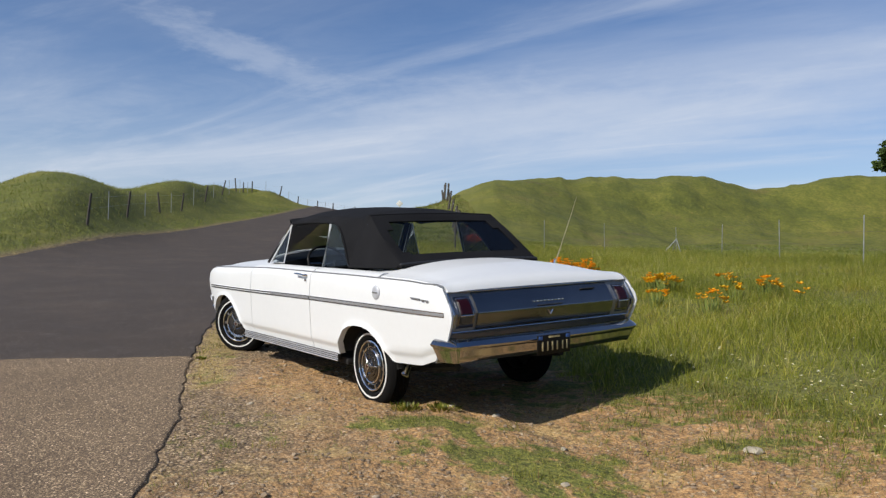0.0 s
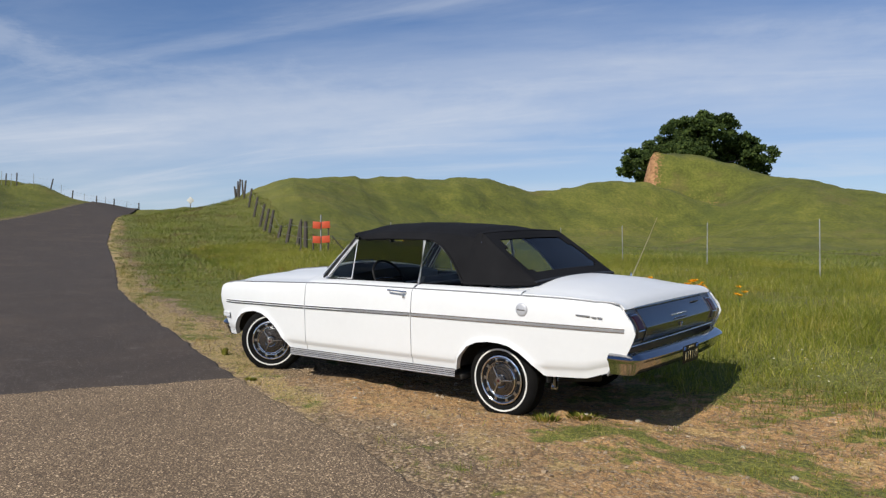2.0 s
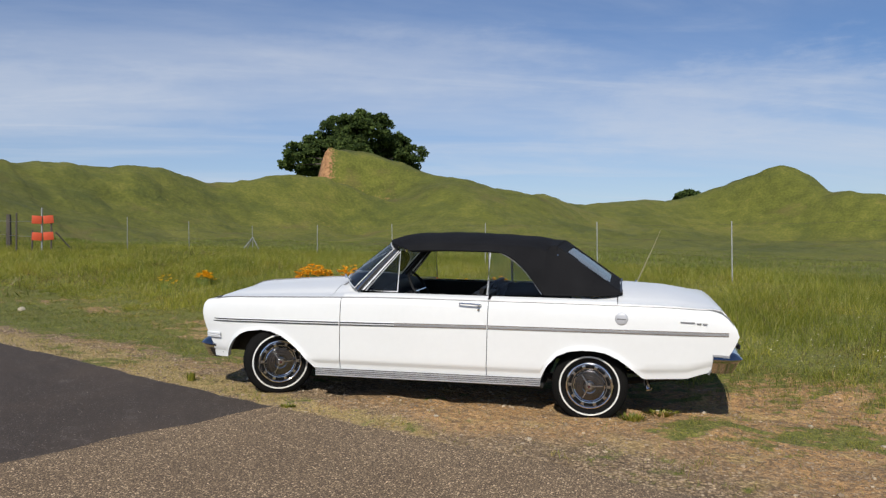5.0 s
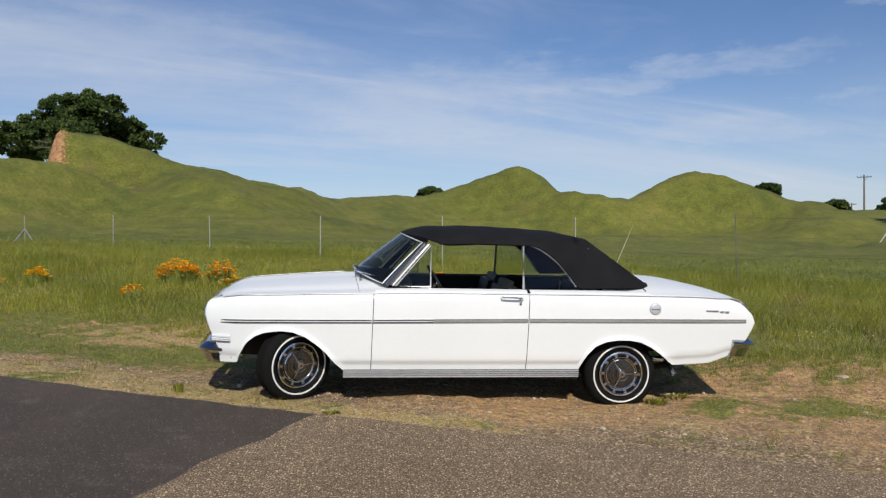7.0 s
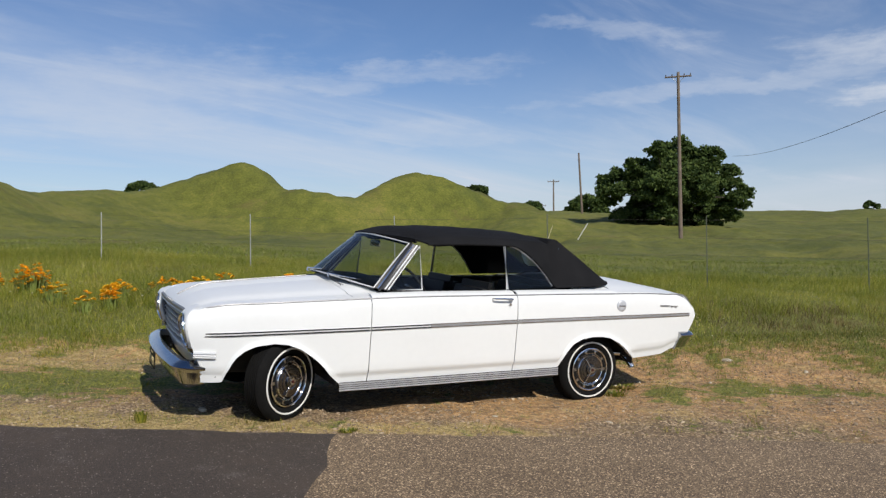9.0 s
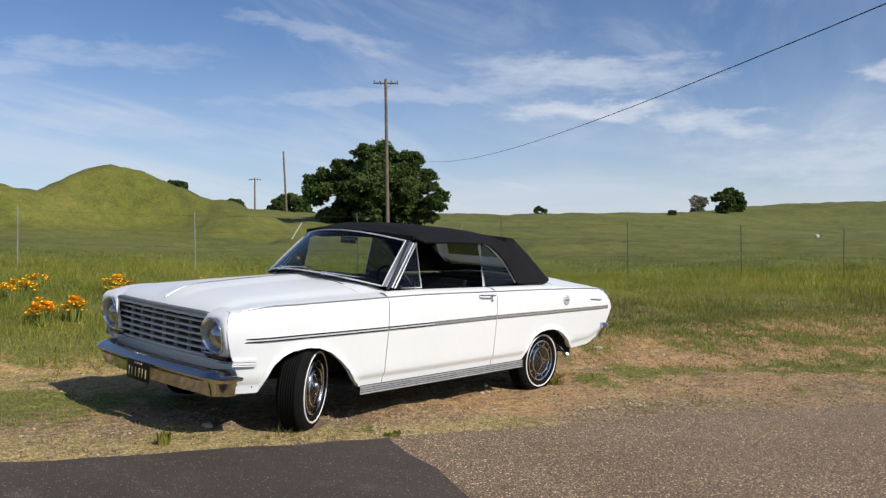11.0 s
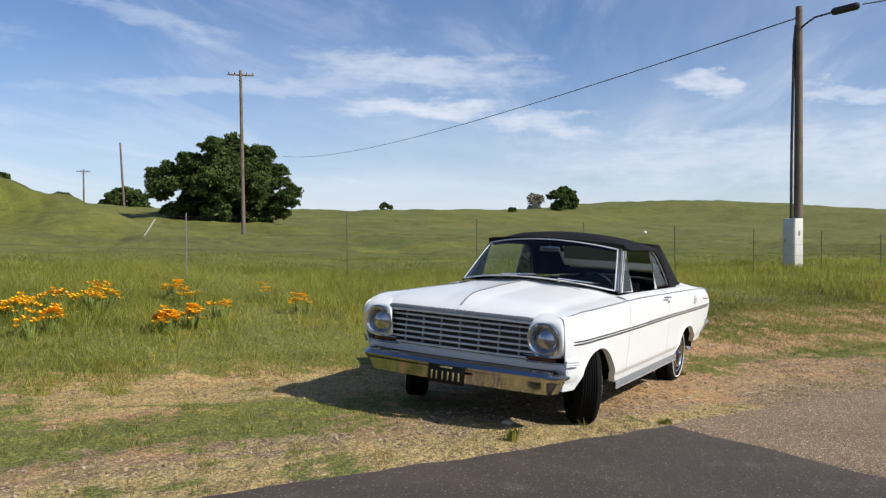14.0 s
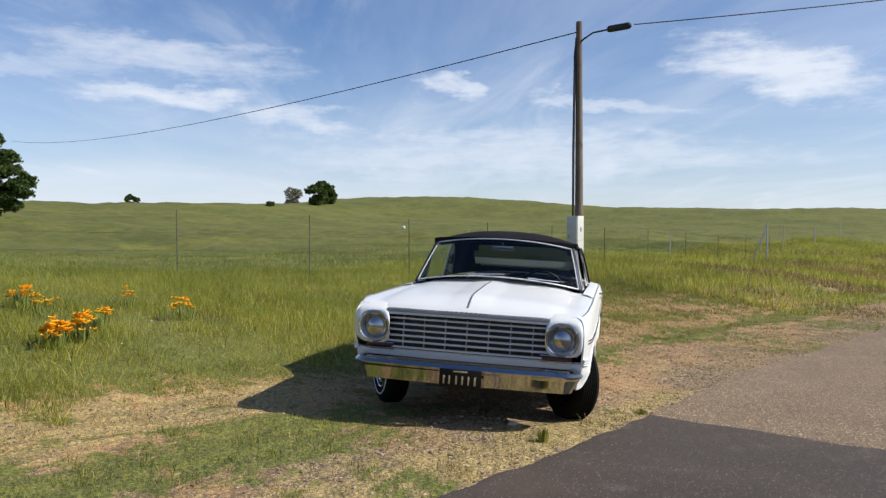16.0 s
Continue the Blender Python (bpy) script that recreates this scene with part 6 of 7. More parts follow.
# trees
def leaf_cloud(name, centres, radii, per, size, mat, seed, squash=0.75):
    """Many small leaf sprays on the shells of overlapping clumps."""
    r = np.random.default_rng(seed)
    V = []
    for c_, rad in zip(centres, radii):
        n = int(per * (rad / np.mean(radii)) ** 2)
        d = r.normal(size=(n, 3))
        d /= np.linalg.norm(d, axis=1)[:, None]
        d[:, 2] = np.where(d[:, 2] < -0.55, -d[:, 2], d[:, 2])
        p = np.asarray(c_) + d * rad * r.uniform(0.45, 1.35, (n, 1)) * np.array([1, 1, squash])
        a = r.normal(size=(n, 3)) + d * 0.8
        a /= np.linalg.norm(a, axis=1)[:, None]
        b_ = np.cross(a, r.normal(size=(n, 3)))
        b_ /= np.linalg.norm(b_, axis=1)[:, None] + 1e-9
        s_ = size * r.uniform(0.5, 1.3, (n, 1))
        V.append(np.stack([p - a * s_, p + b_ * s_ * 0.55, p + a * s_, p - b_ * s_ * 0.55], 1))
    V = np.concatenate(V).reshape(-1, 3)
    F = np.arange(len(V)).reshape(-1, 4)
    return mesh_of(name, V, F, mat, False)


def oak(x, y, wide, top_z, base_z, label, seed, per, size, mat=None, trunk=True, lobes=None, face=0.0):
    """A spreading oak: trunk, limbs and a crown of leafy lobes with gaps.
    lobes: (across, up, radius) as fractions of width, height and width."""
    r = np.random.default_rng(seed)
    e = thing("oak_tree", Vector((x, y, base_z)), label, "tree", "oaks on the hills")
    h = top_z - base_z
    if lobes is None:
        lobes = [(a, 0.30 + 0.45 * (1 - (2.3 * a) ** 2) + r.uniform(-0.05, 0.05), r.uniform(0.13, 0.18)) for a in np.linspace(-0.36, 0.36, 6)] + [(a, 0.14 + r.uniform(-0.05, 0.1), 0.16) for a in np.linspace(-0.32, 0.32, 5)]
    ux, uy = math.cos(face), math.sin(face)
    cen, rad, hearts = [], [], []
    for across, up, q in lobes:
        depth = r.uniform(-0.24, 0.24) * (1 - (1.7 * across) ** 2)
        c_ = np.array([ux * across * wide - uy * depth * wide, uy * across * wide + ux * depth * wide, up * h])
        hearts.append(c_)
        q *= 1.22
        for k in range(26):
            d = r.normal(size=3)
            d /= np.linalg.norm(d)
            cen.append(c_ + d * q * wide * np.array([0.80, 0.80, 0.62]) * r.uniform(0.45, 1.0))
            rad.append(q * wide * r.uniform(0.16, 0.30))
    part("crown", leaf_cloud("crown", cen, rad, per, size, mat or OAK, seed + 1), e)
    foot = min(-1.5, float(land(x, y)) - base_z - 0.5)
    if not trunk:
        part("trunk", tube("trunk", [(0, 0, foot), (0.1, 0, h * 0.25)], [wide * 0.04, wide * 0.025], BARK, 8), e)
    else:
        tr = part("trunk", tube("trunk", [(0, 0, foot), (0.1, 0.1, h * 0.12), (0.2, -0.1, h * 0.30)], [wide * 0.035, wide * 0.027, wide * 0.022], BARK, 12), e)
        for c_ in hearts:
            mid = np.array([c_[0] * 0.45, c_[1] * 0.45, h * 0.30 + (c_[2] - h * 0.30) * 0.35])
            part("limb", tube("limb", [(0.2, -0.1, h * 0.27), tuple(mid), tuple(c_)], [wide * 0.010, wide * 0.005, wide * 0.002], BARK, 6), tr)
    return e


FIELD_OAK = [(0.03, 0.82, 0.13), (-0.08, 0.80, 0.07), (0.13, 0.72, 0.12), (0.24, 0.66, 0.11), (0.35, 0.50, 0.11), (0.43, 0.28, 0.09), (0.0, 0.58, 0.15), (-0.18, 0.60, 0.09), (-0.16, 0.46, 0.14), (-0.30, 0.50, 0.11), (-0.42, 0.50, 0.07), (-0.36, 0.34, 0.10), (-0.24, 0.20, 0.13), (-0.14, 0.10, 0.10), (0.0, 0.24, 0.15), (0.14, 0.36, 0.16), (0.26, 0.26, 0.13), (0.36, 0.16, 0.11), (0.12, 0.10, 0.11), (-0.04, 0.08, 0.10), (0.24, 0.09, 0.10), (-0.28, 0.09, 0.09), (-0.06, 0.40, 0.15), (0.06, 0.50, 0.15), (0.2, 0.5, 0.13)]
KNOLL_OAK = [(0.0, 0.80, 0.14), (0.15, 0.76, 0.12), (-0.14, 0.74, 0.13), (0.28, 0.60, 0.12), (-0.27, 0.58, 0.12), (0.38, 0.42, 0.11), (-0.38, 0.40, 0.10), (-0.45, 0.28, 0.06), (0.0, 0.50, 0.16), (0.18, 0.42, 0.15), (-0.2, 0.40, 0.15), (0.36, 0.22, 0.10), (-0.32, 0.22, 0.10), (0.1, 0.2, 0.14), (-0.1, 0.2, 0.14)]
oak(-68.6, 192.5, 38.5, 38.0, 19.5, "broad dark green oak behind a grassy knoll", 11, 200, 0.42, lobes=KNOLL_OAK, face=radians(18))
oak(105.0, 111.0, 29.2, 21.6, 4.0, "large spreading evergreen oak in the field", 27, 150, 0.36, lobes=FIELD_OAK, face=radians(-44))
oak(135.0, 177.0, 15.0, 13.8, 7.5, "far dark green oak beyond the rise", 31, 50, 0.55)
oak(122.0, 186.0, 10.0, 12.3, 7.0, "far dark green oak beyond the rise", 32, 40, 0.5)
oak(318.0, 124.0, 17.5, 22.0, 11.5, "round green tree on the far skyline", 41, 50, 0.55)
oak(321.0, 139.0, 14.0, 20.0, 10.5, "pale bare-twigged tree on the far skyline", 42, 16, 0.45, PALE_LEAF)
oak(241.7, 165.0, 5.5, 13.6, 9.5, "small dark bush on the far skyline", 43, 30, 0.4, trunk=False)
oak(265.5, 123.3, 4.5, 11.6, 8.5, "small dark bush on the far skyline", 44, 30, 0.4, trunk=False)
oak(17.0, 191.8, 7.5, 16.1, 11.5, "dark oak crown behind the hills", 45, 40, 0.45, trunk=False)
oak(89.0, 160.0, 6.5, 14.8, 10.0, "dark oak crown behind the hills", 46, 40, 0.45, trunk=False)

# poppies
def blossoms(n, spread, height, mat, seed, name="blossoms"):
    r = np.random.default_rng(seed)
    V, F = [], []
    for i in range(n):
        a, u = r.uniform(0, 2 * math.pi), math.sqrt(r.uniform()) * spread
        c_ = np.array([math.cos(a) * u, math.sin(a) * u * 0.8, height * (0.82 + 0.3 * r.uniform()) - 0.10 * (u / spread) ** 2 - (0.16 * r.uniform() if height > 0.3 else 0.0)])
        s_, tilt = r.uniform(0.028, 0.042), r.uniform(-0.4, 0.4, 2)
        for k in range(4):
            b_ = k * math.pi / 2 + r.uniform(-0.2, 0.2)
            o = np.array([math.cos(b_), math.sin(b_), 0])
            q = np.array([-math.sin(b_), math.cos(b_), 0])
            lift = np.array([tilt[0], tilt[1], 0.9])
            base = len(V)
            V += [c_, c_ + s_ * (o * 0.6 + q * 0.75 + lift * 0.5), c_ + s_ * (o * 1.15 + lift * 0.95), c_ + s_ * (o * 0.6 - q * 0.75 + lift * 0.5)]
            F.append((base, base + 1, base + 2, base + 3))
    return mesh_of(name, V, F, mat, False)


def stems(n, spread, height, seed, mat=None):
    r = np.random.default_rng(seed)
    a, u = r.uniform(0, 2 * math.pi, n), np.sqrt(r.uniform(size=n)) * spread
    b_ = np.stack([np.cos(a) * u * 0.7, np.sin(a) * u * 0.6, np.zeros(n)], 1)
    t_ = np.stack([np.cos(a) * u * 1.05, np.sin(a) * u * 0.85, height * r.uniform(0.5, 1.0, n)], 1)
    w = np.stack([-np.sin(a), np.cos(a), np.zeros(n)], 1) * r.uniform(0.003, 0.012, (n, 1))
    V = np.stack([b_ - w * 0.5, b_ + w * 0.5, (b_ + t_) / 2 + w, (b_ + t_) / 2 - w, t_], 1).reshape(-1, 3)
    i = np.arange(n)[:, None] * 5
    F = np.concatenate([i + np.array([[0, 1, 2]]), i + np.array([[0, 2, 3]]), i + np.array([[3, 2, 4]])])
    return mesh_of("foliage", V, F, mat or STEM, False)


clumps = [(-3.85, 6.2, 0.42, 150, 0), (-3.15, 6.12, 0.30, 62, 0), (-2.85, 5.25, 0.22, 16, 1), (-2.5, 4.5, 0.14, 8, 0), (-2.2, 4.56, 0.14, 24, 0), (-2.05, 5.35, 0.26, 44, 1), (-1.38, 5.76, 0.26, 20, 0), (-1.0, 5.5, 0.36, 40, 1)]
clumps += [(-0.42, 6.2, 0.2, 10, 0), (-4.2, 4.73, 0.19, 18, 0), (-1.25, 4.0, 0.17, 40, 0), (-0.9, 4.0, 0.15, 24, 0), (-0.15, 4.33, 0.18, 12, 0), (0.49, 5.83, 0.22, 22, 0), (0.95, 3.99, 0.24, 14, 0), (0.29, 5.38, 0.2, 10, 1), (1.42, 5.04, 0.10, 5, 0), (-6.2, 6.4, 0.22, 36, 1), (-6.75, 5.95, 0.25, 8, 1)]
for i, (x, y, spread, n, kind) in enumerate(clumps):
    n, spread = int(n * 1.3), spread * 0.88
    e = thing("poppy_clump", at_ground(x, y, 0.01), "clump of yellow wild flowers in tall grass" if kind else "clump of orange poppies in tall green grass", "flowers", "wild flower clumps")
    tall = 0.42 if n > 75 and not kind else 0.27
    part("blossom", blossoms(n, spread, tall, PETAL_Y if kind else PETAL, 100 + i), e)
    part("foliage", stems(n * 2, spread, tall - 0.03, 200 + i), e)


# small weeds at the seam and by the front wheel
for i, (x, y, spread, h) in enumerate(((-1.05, -1.30, 0.08, 0.04), (-2.35, -0.62, 0.05, 0.10), (1.75, -0.72, 0.16, 0.07), (2.0, -0.55, 0.18, 0.05))):
    e = thing("weed", at_ground(x, y, 0.01), "small leafy green weed on the gravel verge", "weed", "small weeds")
    part("foliage", stems(110, spread, h, 300 + i, GRASS_SHORT), e)


# loose stones on the verge
def stone(x, y, r, seed, label="pale loose stone on the dry verge"):
    q = np.random.default_rng(seed)
    bm = bmesh.new()
    bmesh.ops.create_icosphere(bm, subdivisions=2, radius=1)
    sc = r * q.uniform(0.6, 1.2, 3) * np.array([1.2, 1, 0.6])
    for v in bm.verts:
        k = 1 + 0.18 * math.sin(v.co.x * 4 + seed) * math.cos(v.co.y * 5 + seed * 2)
        v.co = [a * b_ * k for a, b_ in zip(v.co, sc)]
    ob = new("stone", bm_mesh("stone", bm, STONE, True, 30))
    ob.matrix_world = Matrix.Translation(at_ground(x, y) + Vector((0, 0, r * 0.2))) @ Matrix.Rotation(seed * 1.3, 4, "Z")
    return tagged(ob, label, "stone", "loose stones")


for i, (x, y, r) in enumerate([(4.04, 0.11, 0.052), (3.17, -0.5, 0.022), (-7.77, 3.45, 0.08), (-1.88, -0.35, 0.03), (1.97, -0.45, 0.022), (2.35, -0.35, 0.03), (3.6, -0.9, 0.02), (0.2, -1.2, 0.02), (1.0, -1.6, 0.022), (4.6, -0.5, 0.03)]):
    stone(x, y, r, i + 1)

# ---- grass and gravel, uncountable ----
def to_world(s, w):
    return EDGE[0] + s * UPHILL[0] + w * FIELD[0], EDGE[1] + s * UPHILL[1] + w * FIELD[1]


def under_car(x, y):
    return (np.abs(x - 0.1) < 2.1) & (np.abs(y) < 0.82)


def blades(name, x, y, h, wid, mat, seed, bend=0.35, plain=False):
    """Tapering blades at the given spots, joined in one mesh; plain ones are a single triangle."""
    r = np.random.default_rng(seed)
    n = len(x)
    plain = np.broadcast_to(np.asarray(plain, bool), n)
    base = np.stack([x, y, land(x, y) - 0.01], 1)
    a = r.uniform(0, 2 * np.pi, n)
    side = np.stack([np.cos(a), np.sin(a), np.zeros(n)], 1) * (wid / 2)[:, None]
    b_ = r.uniform(0, 2 * np.pi, n)
    out = np.stack([np.cos(b_), np.sin(b_), np.zeros(n)], 1) * (h * bend * r.uniform(0.2, 1.3, n))[:, None]
    up = np.stack([np.zeros(n), np.zeros(n), h], 1)
    p, q = plain, ~plain
    V1 = np.stack([base - side, base + side, base + up + out], 1)[p].reshape(-1, 3)
    mid = base + up * 0.58 + out * 0.32
    V2 = np.stack([base - side, base + side, mid + side * 0.75, mid - side * 0.75, base + up * 0.97 + out], 1)[q].reshape(-1, 3)
    i, j = np.arange(p.sum())[:, None], len(V1) + np.arange(q.sum())[:, None] * 5
    F = np.concatenate([i * 3 + np.array([[0, 1, 2]]), j + np.array([[0, 1, 2]]), j + np.array([[0, 2, 3]]), j + np.array([[3, 2, 4]])])
    return new(name, mesh_of(name, np.concatenate([V1, V2]), F, mat, False))


g = np.random.default_rng(5)


def spots(n, s0, s1, w0, w1, seed, power=1.0):
    r = np.random.default_rng(seed)
    s = r.uniform(s0, s1, n)
    w = w0 + (w1 - w0) * r.uniform(size=n) ** power
    return s, w


# tall field grass between verge and fence: green, and weedier behind the car
s, w = spots(600000, -20, 26, 2.6, 15, 1, 1.5)
x, y = to_world(s, w)
edge = tall_border(s) + 0.5 * waves(x, y, 0.8, 4) + 0.35 * waves(x, y, 0.25, 41)
keep = (w > edge) & ~under_car(x, y)
s, w, x, y, edge = s[keep], w[keep], x[keep], y[keep], edge[keep]
h = (0.07 + 0.17 * np.clip((w - edge) / 1.8, 0, 1)) * (0.72 + 0.40 * waves(x, y, 1.7, 6) + 0.25 * waves(x, y, 0.4, 47)) * g.uniform(0.35, 1.3, len(x)) + 0.16 * (g.uniform(size=len(x)) > 0.985)
h = np.clip(h, 0.04, 0.6)
weedy = np.clip((-2.5 - s) / 3, 0, 1) * np.clip((9.5 - w) / 4, 0, 1)
pick = waves(x, y, 0.8, 48) + 0.6 * waves(x, y, 0.3, 49) + g.normal(0, 0.5, len(x))
far_from_path = (w > 7.5) | (h < 0.09)
brown = pick < 1.5 * weedy - 1.35
deep_green = ~brown & (pick > 1.15 - 1.1 * weedy)
for name, sel, mat, lab, sd in (("tall_grass", ~brown & ~deep_green, GRASS_TALL, "tall green meadow grass with pale seed heads", 11), ("dark_grass", deep_green, GRASS_HILL, "darker green weeds among the meadow grass", 51), ("brown_weeds", brown, GRASS_BROWN, "brown dry weeds at the meadow's edge", 52)):
    ob = blades(name, x[sel], y[sel], h[sel], g.uniform(0.003, 0.008, sel.sum()), mat, sd, 0.85, far_from_path[sel])
    tagged(ob, lab, "grass", kind="stuff")

# beyond the fence
s, w = spots(190000, -55, 40, 12.5, 36, 2, 1.5)
x, y = to_world(s, w)
h = (0.17 - 0.005 * (w - 12.5)) * (0.8 + 0.4 * waves(x, y, 2.5, 7)) * g.uniform(0.5, 1.4, len(x))
tagged(blades("meadow_grass", x, y, np.clip(h, 0.03, 0.7), g.uniform(0.010, 0.022, len(x)), GRASS_MEADOW, 12, 1.0, True), "green pasture grass beyond the wire fence", "grass", kind="stuff")

# banks beside the climbing road
s, w = spots(90000, 10, 64, -0.4, 12, 3, 1.2)
x, y = to_world(s, w)
w2 = w - field_edge(s)
keep = (w2 > 0.10 + 0.2 * waves(x, y, 1.1, 8)) & (g.uniform(size=len(x)) < 0.15 + (s - 10) / 9 + 0.3 * waves(x, y, 1.5, 62))
x, y, w2 = x[keep], y[keep], w2[keep]
h = (0.05 + 0.09 * np.clip((w2 - 0.6) / 2, 0, 1)) * g.uniform(0.5, 1.5, len(x))
rust = waves(x, y, 2.2, 33) + 0.5 * waves(x, y, 0.7, 34) + 0.5 * np.exp(-((w2 - 0.6) / 0.8) ** 2) + g.normal(0, 0.3, len(x)) > 0.75
wd = g.uniform(0.012, 0.03, len(x))
deep_green = ~rust & (waves(x, y, 3.0, 64) + 0.6 * waves(x, y, 1.0, 65) + 0.5 * np.clip((18 - s[keep]) / 6, 0, 1) > 0.0)
pale = ~rust & ~deep_green
tagged(blades("bank_grass", x[deep_green], y[deep_green], h[deep_green], wd[deep_green], GRASS_HILL, 13, 1.1, True), "rough green grass on the bank beside the road", "grass", kind="stuff")
tagged(blades("pale_bank_grass", x[pale], y[pale], h[pale], wd[pale], GRASS_MEADOW, 36, 1.1, True), "paler olive grass on the bank beside the road", "grass", kind="stuff")
tagged(blades("bank_weeds", x[rust], y[rust], h[rust], wd[rust], GRASS_BROWN, 35, 1.1, True), "brown dry weeds on the bank beside the road", "weeds", kind="stuff")
s, w = spots(50000, 8, 70, -26, -2, 4)
x, y = to_world(s, w)
limit = np.interp(s, [0, 16, 25, 34, 43, 52, 60, 75], [-8.2, -8.0, -7.2, -6.35, -5.1, -3.2, -1.5, 2.0])
keep = w < limit - 0.25 - 0.25 * waves(x, y, 1.3, 9)
x, y = x[keep], y[keep]
h = 0.17 * (0.8 + 0.4 * waves(x, y, 2.0, 3)) * g.uniform(0.5, 1.4, len(x))
tagged(blades("roadside_grass", x, y, np.clip(h, 0.04, 0.6), g.uniform(0.012, 0.026, len(x)), GRASS_MEADOW, 14, 0.9, True), "rough grass across the road", "grass", kind="stuff")

# matted low growth of the verge, in patches
s, w = spots(660000, -14, 18, -0.7, 6.8, 5)
x, y = to_world(s, w)
dry_c, green_c = growth(x, y)
keep = (w < tall_border(s) + 0.6) & (w - field_edge(s) > 0.03) & ~under_car(x, y)
pick = g.uniform(size=len(x))
thin = g.uniform(size=len(x))
lush = keep & ((s > 0.0) | (w > tall_border(s) - 0.3) | ((s < -2.2) & (waves(x, y, 0.5, 63) > 0.35))) & (pick < 0.70 * green_c) & (waves(x, y, 0.45, 19) + 0.7 * waves(x, y, 0.13, 20) > -0.25)
low = keep & ~lush & (pick < 0.85 * green_c)
straw = keep & ~lush & ~low & (thin < 0.06 + 0.50 * dry_c + 0.25 * green_c)
mixed = straw & (waves(x, y, 0.7, 23) + g.normal(0, 0.5, len(x)) > 0.35)
rusty = straw & ~mixed & (g.uniform(size=len(x)) < 0.15 + 0.70 * np.clip((-2.6 - s) / 2, 0, 1) + 0.2 * np.clip(w - 2.5, 0, 1) * (s < -3))
stray = keep & ~lush & ~low & ~straw & (thin > 0.985)
for name, m_, sel, mat, lab, sd in (("clover", 0.036, lush, CLOVER, "thick low green growth in a band on the verge", 18), ("verge_grass", 0.034, low | mixed | stray, GRASS_SHORT, "low green weeds and turf on the gravel verge", 16), ("dry_grass", 0.036, straw & ~mixed & ~rusty, GRASS_DRY, "straw-coloured dry grass along the road's edge", 17), ("rusty_grass", 0.034, rusty, GRASS_RED, "rust-brown dry grass on the bare verge", 24)):
    xs_, ys_ = x[sel], y[sel]
    tuft = 1 + 0.9 * np.clip((w[sel] - 2.4) / 1.5, 0, 1) * (s[sel] < -2.5) + 1.1 * np.clip(waves(xs_, ys_, 0.16, 44) * 1.6 - 0.5, 0, 1)
    tagged(blades(name, xs_, ys_, m_ * tuft * g.uniform(0.3, 1.4, len(xs_)), g.uniform(0.0025, 0.006, len(xs_)), mat, sd, 0.8, tuft < 1.35), lab, "grass", kind="stuff")

# the verge farther down the road, with rusty weeds
s, w = spots(150000, -62, -13, 0.1, 16, 25, 1.1)
x, y = to_world(s, w)
w2 = w - field_edge(s)
rag = waves(x, y, 1.4, 26) + 0.5 * waves(x, y, 4.0, 27)
keep = (w2 > 0.3) & (rag > -0.9 + 0.5 * (w2 < 2.5))
rust = keep & (waves(x, y, 2.6, 28) + 0.50 * (w2 < 9) + g.normal(0, 0.25, len(x)) > 0.35)
for name, sel, mat, lab in (("rusty_weeds", rust, GRASS_RED, "rust-brown dry weeds among the grass"), ("far_verge_grass", keep & ~rust, GRASS_TALL, "green and straw verge grass farther down the road")):
    xs_, ys_, ws_ = x[sel], y[sel], w2[sel]
    h = (0.07 + (0.16 if mat is GRASS_TALL else 0.10) * np.clip((ws_ - 1.5) / 3, 0, 1)) * g.uniform(0.4, 1.4, len(xs_))
    tagged(blades(name, xs_, ys_, h, g.uniform(0.012, 0.028, len(xs_)), mat, 29, 0.5, True), lab, "grass", kind="stuff")

# gravel
ico = bmesh.new()
bmesh.ops.create_icosphere(ico, subdivisions=1, radius=1)
base_v = np.array([v.co[:] for v in ico.verts])
base_f = np.array([[v.index for v in f.verts] for f in ico.faces])
ico.free()
n = 16000
s, w = spots(n, -10, 9, 0.02, 3.4, 6, 1.3)
x, y = to_world(s, w + field_edge(s))
keep = (waves(x, y, 0.6, 15) > -0.5) & (growth(x, y)[1] < 0.3)
x, y = x[keep], y[keep]
n = len(x)
size = 0.005 + 0.013 * g.uniform(size=n) ** 3
sc = size[:, None] * g.uniform(0.6, 1.3, (n, 3)) * np.array([1, 1, 0.65])
V = base_v[None] * sc[:, None, :] * (1 + 0.25 * g.normal(size=(n, len(base_v), 1)) * 0.6) + np.stack([x, y, land(x, y) + size * 0.15], 1)[:, None, :]
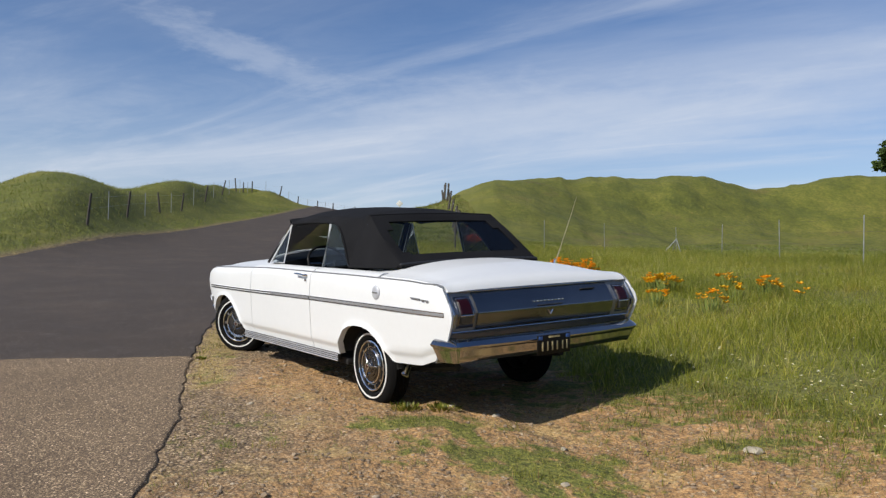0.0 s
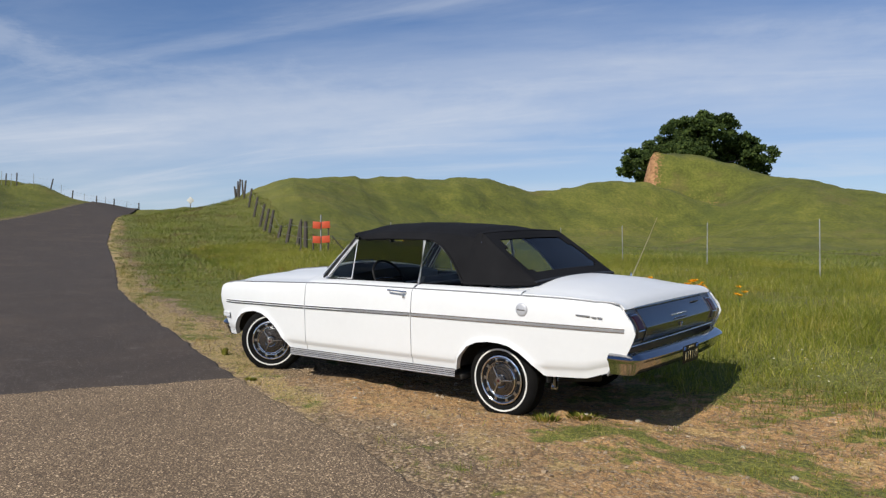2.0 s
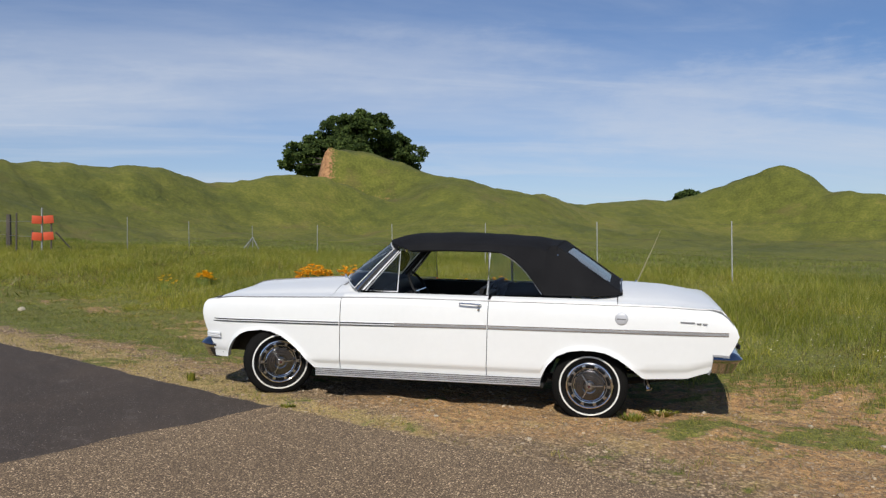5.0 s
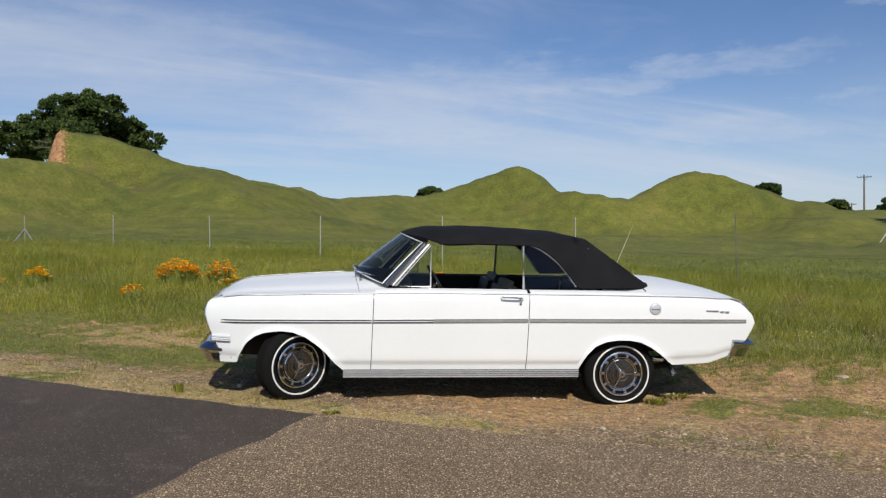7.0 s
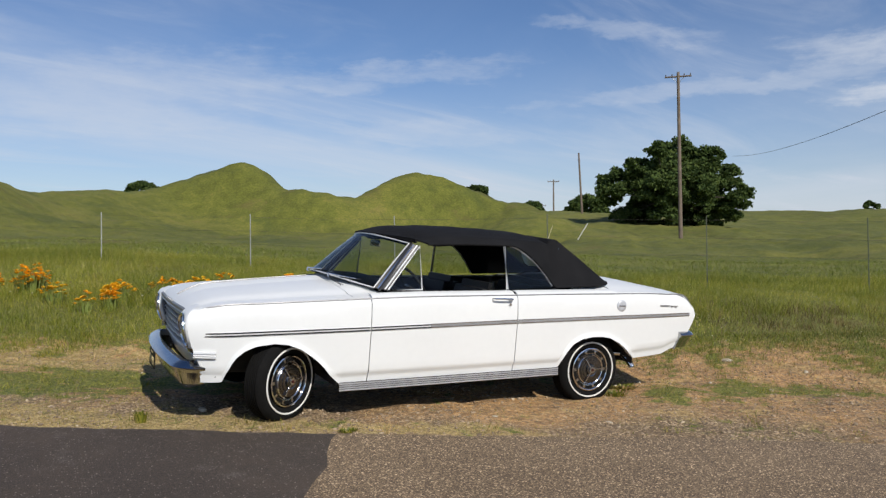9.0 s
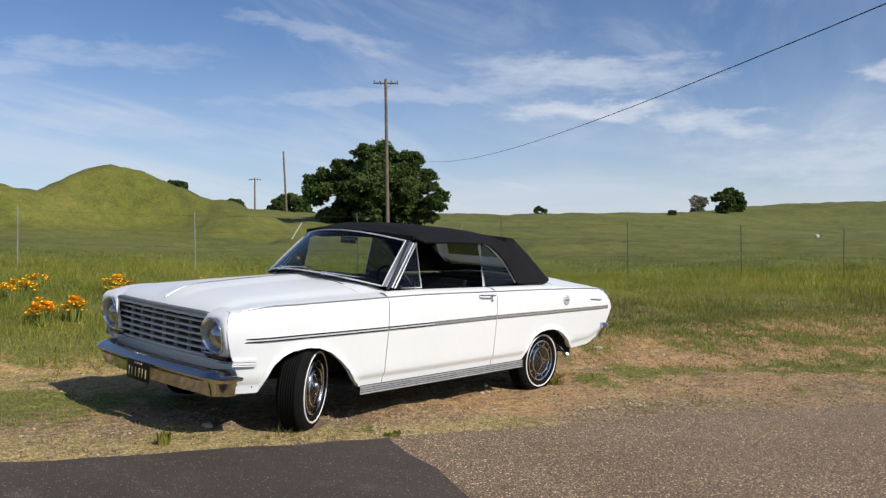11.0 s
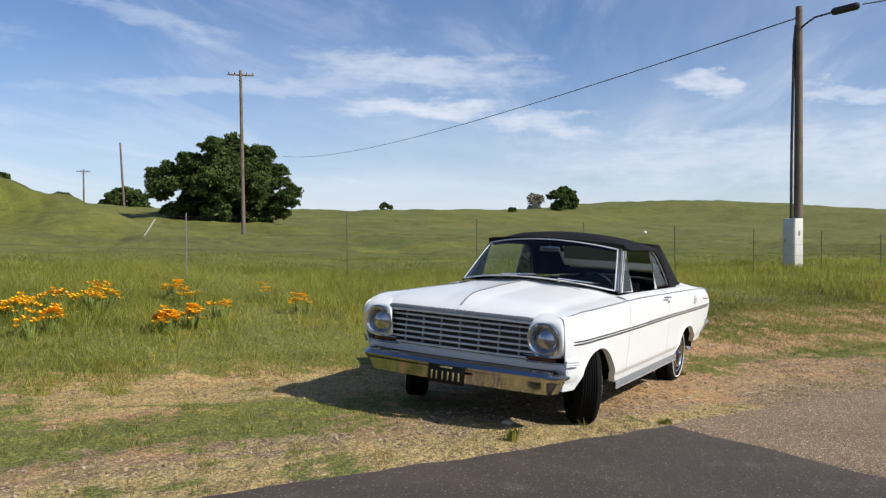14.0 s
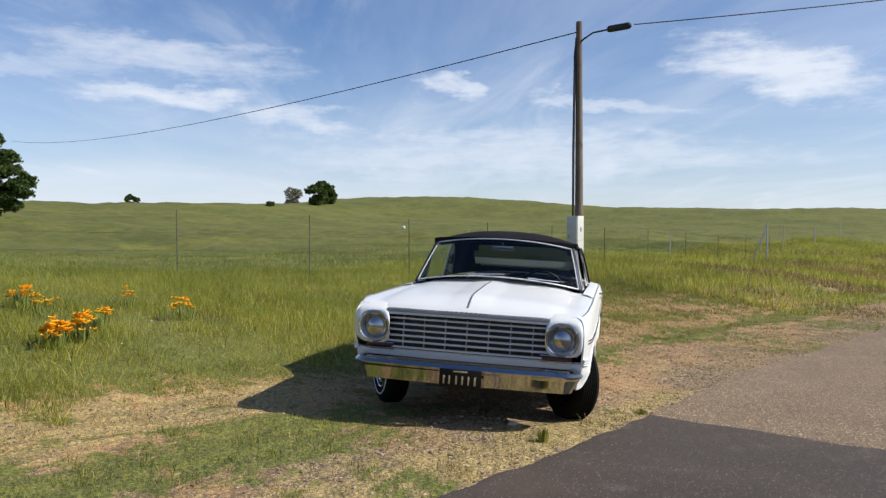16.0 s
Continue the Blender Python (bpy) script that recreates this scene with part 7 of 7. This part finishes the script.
F = (np.arange(n)[:, None, None] * len(base_v) + base_f[None]).reshape(-1, 3)
PEBBLE, t, b = material("pebbles", (0.3, 0.25, 0.2), 0.9)
geo = t.nodes.new("ShaderNodeNewGeometry")
t.links.new(ramp(t, geo.outputs["Random Per Island"], [(0.0, (0.15, 0.11, 0.075)), (0.5, (0.27, 0.20, 0.13)), (0.95, (0.36, 0.27, 0.175)), (1.0, (0.50, 0.41, 0.29))]), b.inputs["Base Color"])
tagged(new("gravel", mesh_of("gravel", V.reshape(-1, 3), F, PEBBLE, False)), "loose brown and grey gravel on the verge", "gravel", kind="stuff")

# tiny pale meadow flowers
s, w = spots(1500, -16, 10, 3.6, 10, 8, 1.6)
x, y = to_world(s, w)
r = np.random.default_rng(31)
keep = waves(x, y, 1.2, 22) > 0.0
x, y = x[keep], y[keep]
for cx, cy, k in ((4.06, 0.74, 26), (4.33, 0.73, 20), (3.33, 0.93, 9), (3.75, 0.95, 7), (3.0, 1.3, 7), (4.7, 1.2, 12)):
    x, y = np.append(x, cx + r.normal(0, 0.09, k)), np.append(y, cy + r.normal(0, 0.07, k))
n = len(x)
c_ = np.stack([x, y, land(x, y) + r.uniform(0.14, 0.36, n)], 1)
a = r.uniform(0, 2 * np.pi, n)
u = np.stack([np.cos(a), np.sin(a), r.uniform(-0.3, 0.3, n)], 1) * 0.009
v = np.stack([-np.sin(a), np.cos(a), r.uniform(-0.3, 0.3, n)], 1) * 0.009
V = np.stack([c_ - u, c_ - v, c_ + u, c_ + v], 1).reshape(-1, 3)
SPECK, t, b = material("pale_blossom", (0.8, 0.78, 0.6), 0.6)
geo = t.nodes.new("ShaderNodeNewGeometry")
t.links.new(ramp(t, geo.outputs["Random Per Island"], [(0.0, (0.72, 0.70, 0.52)), (0.6, (0.70, 0.63, 0.38)), (1.0, (0.78, 0.56, 0.10))]), b.inputs["Base Color"])
tagged(new("meadow_flowers", mesh_of("meadow_flowers", V, np.arange(4 * n).reshape(-1, 4), SPECK, False)), "tiny white and yellow flowers scattered in grass", "flowers", kind="stuff")
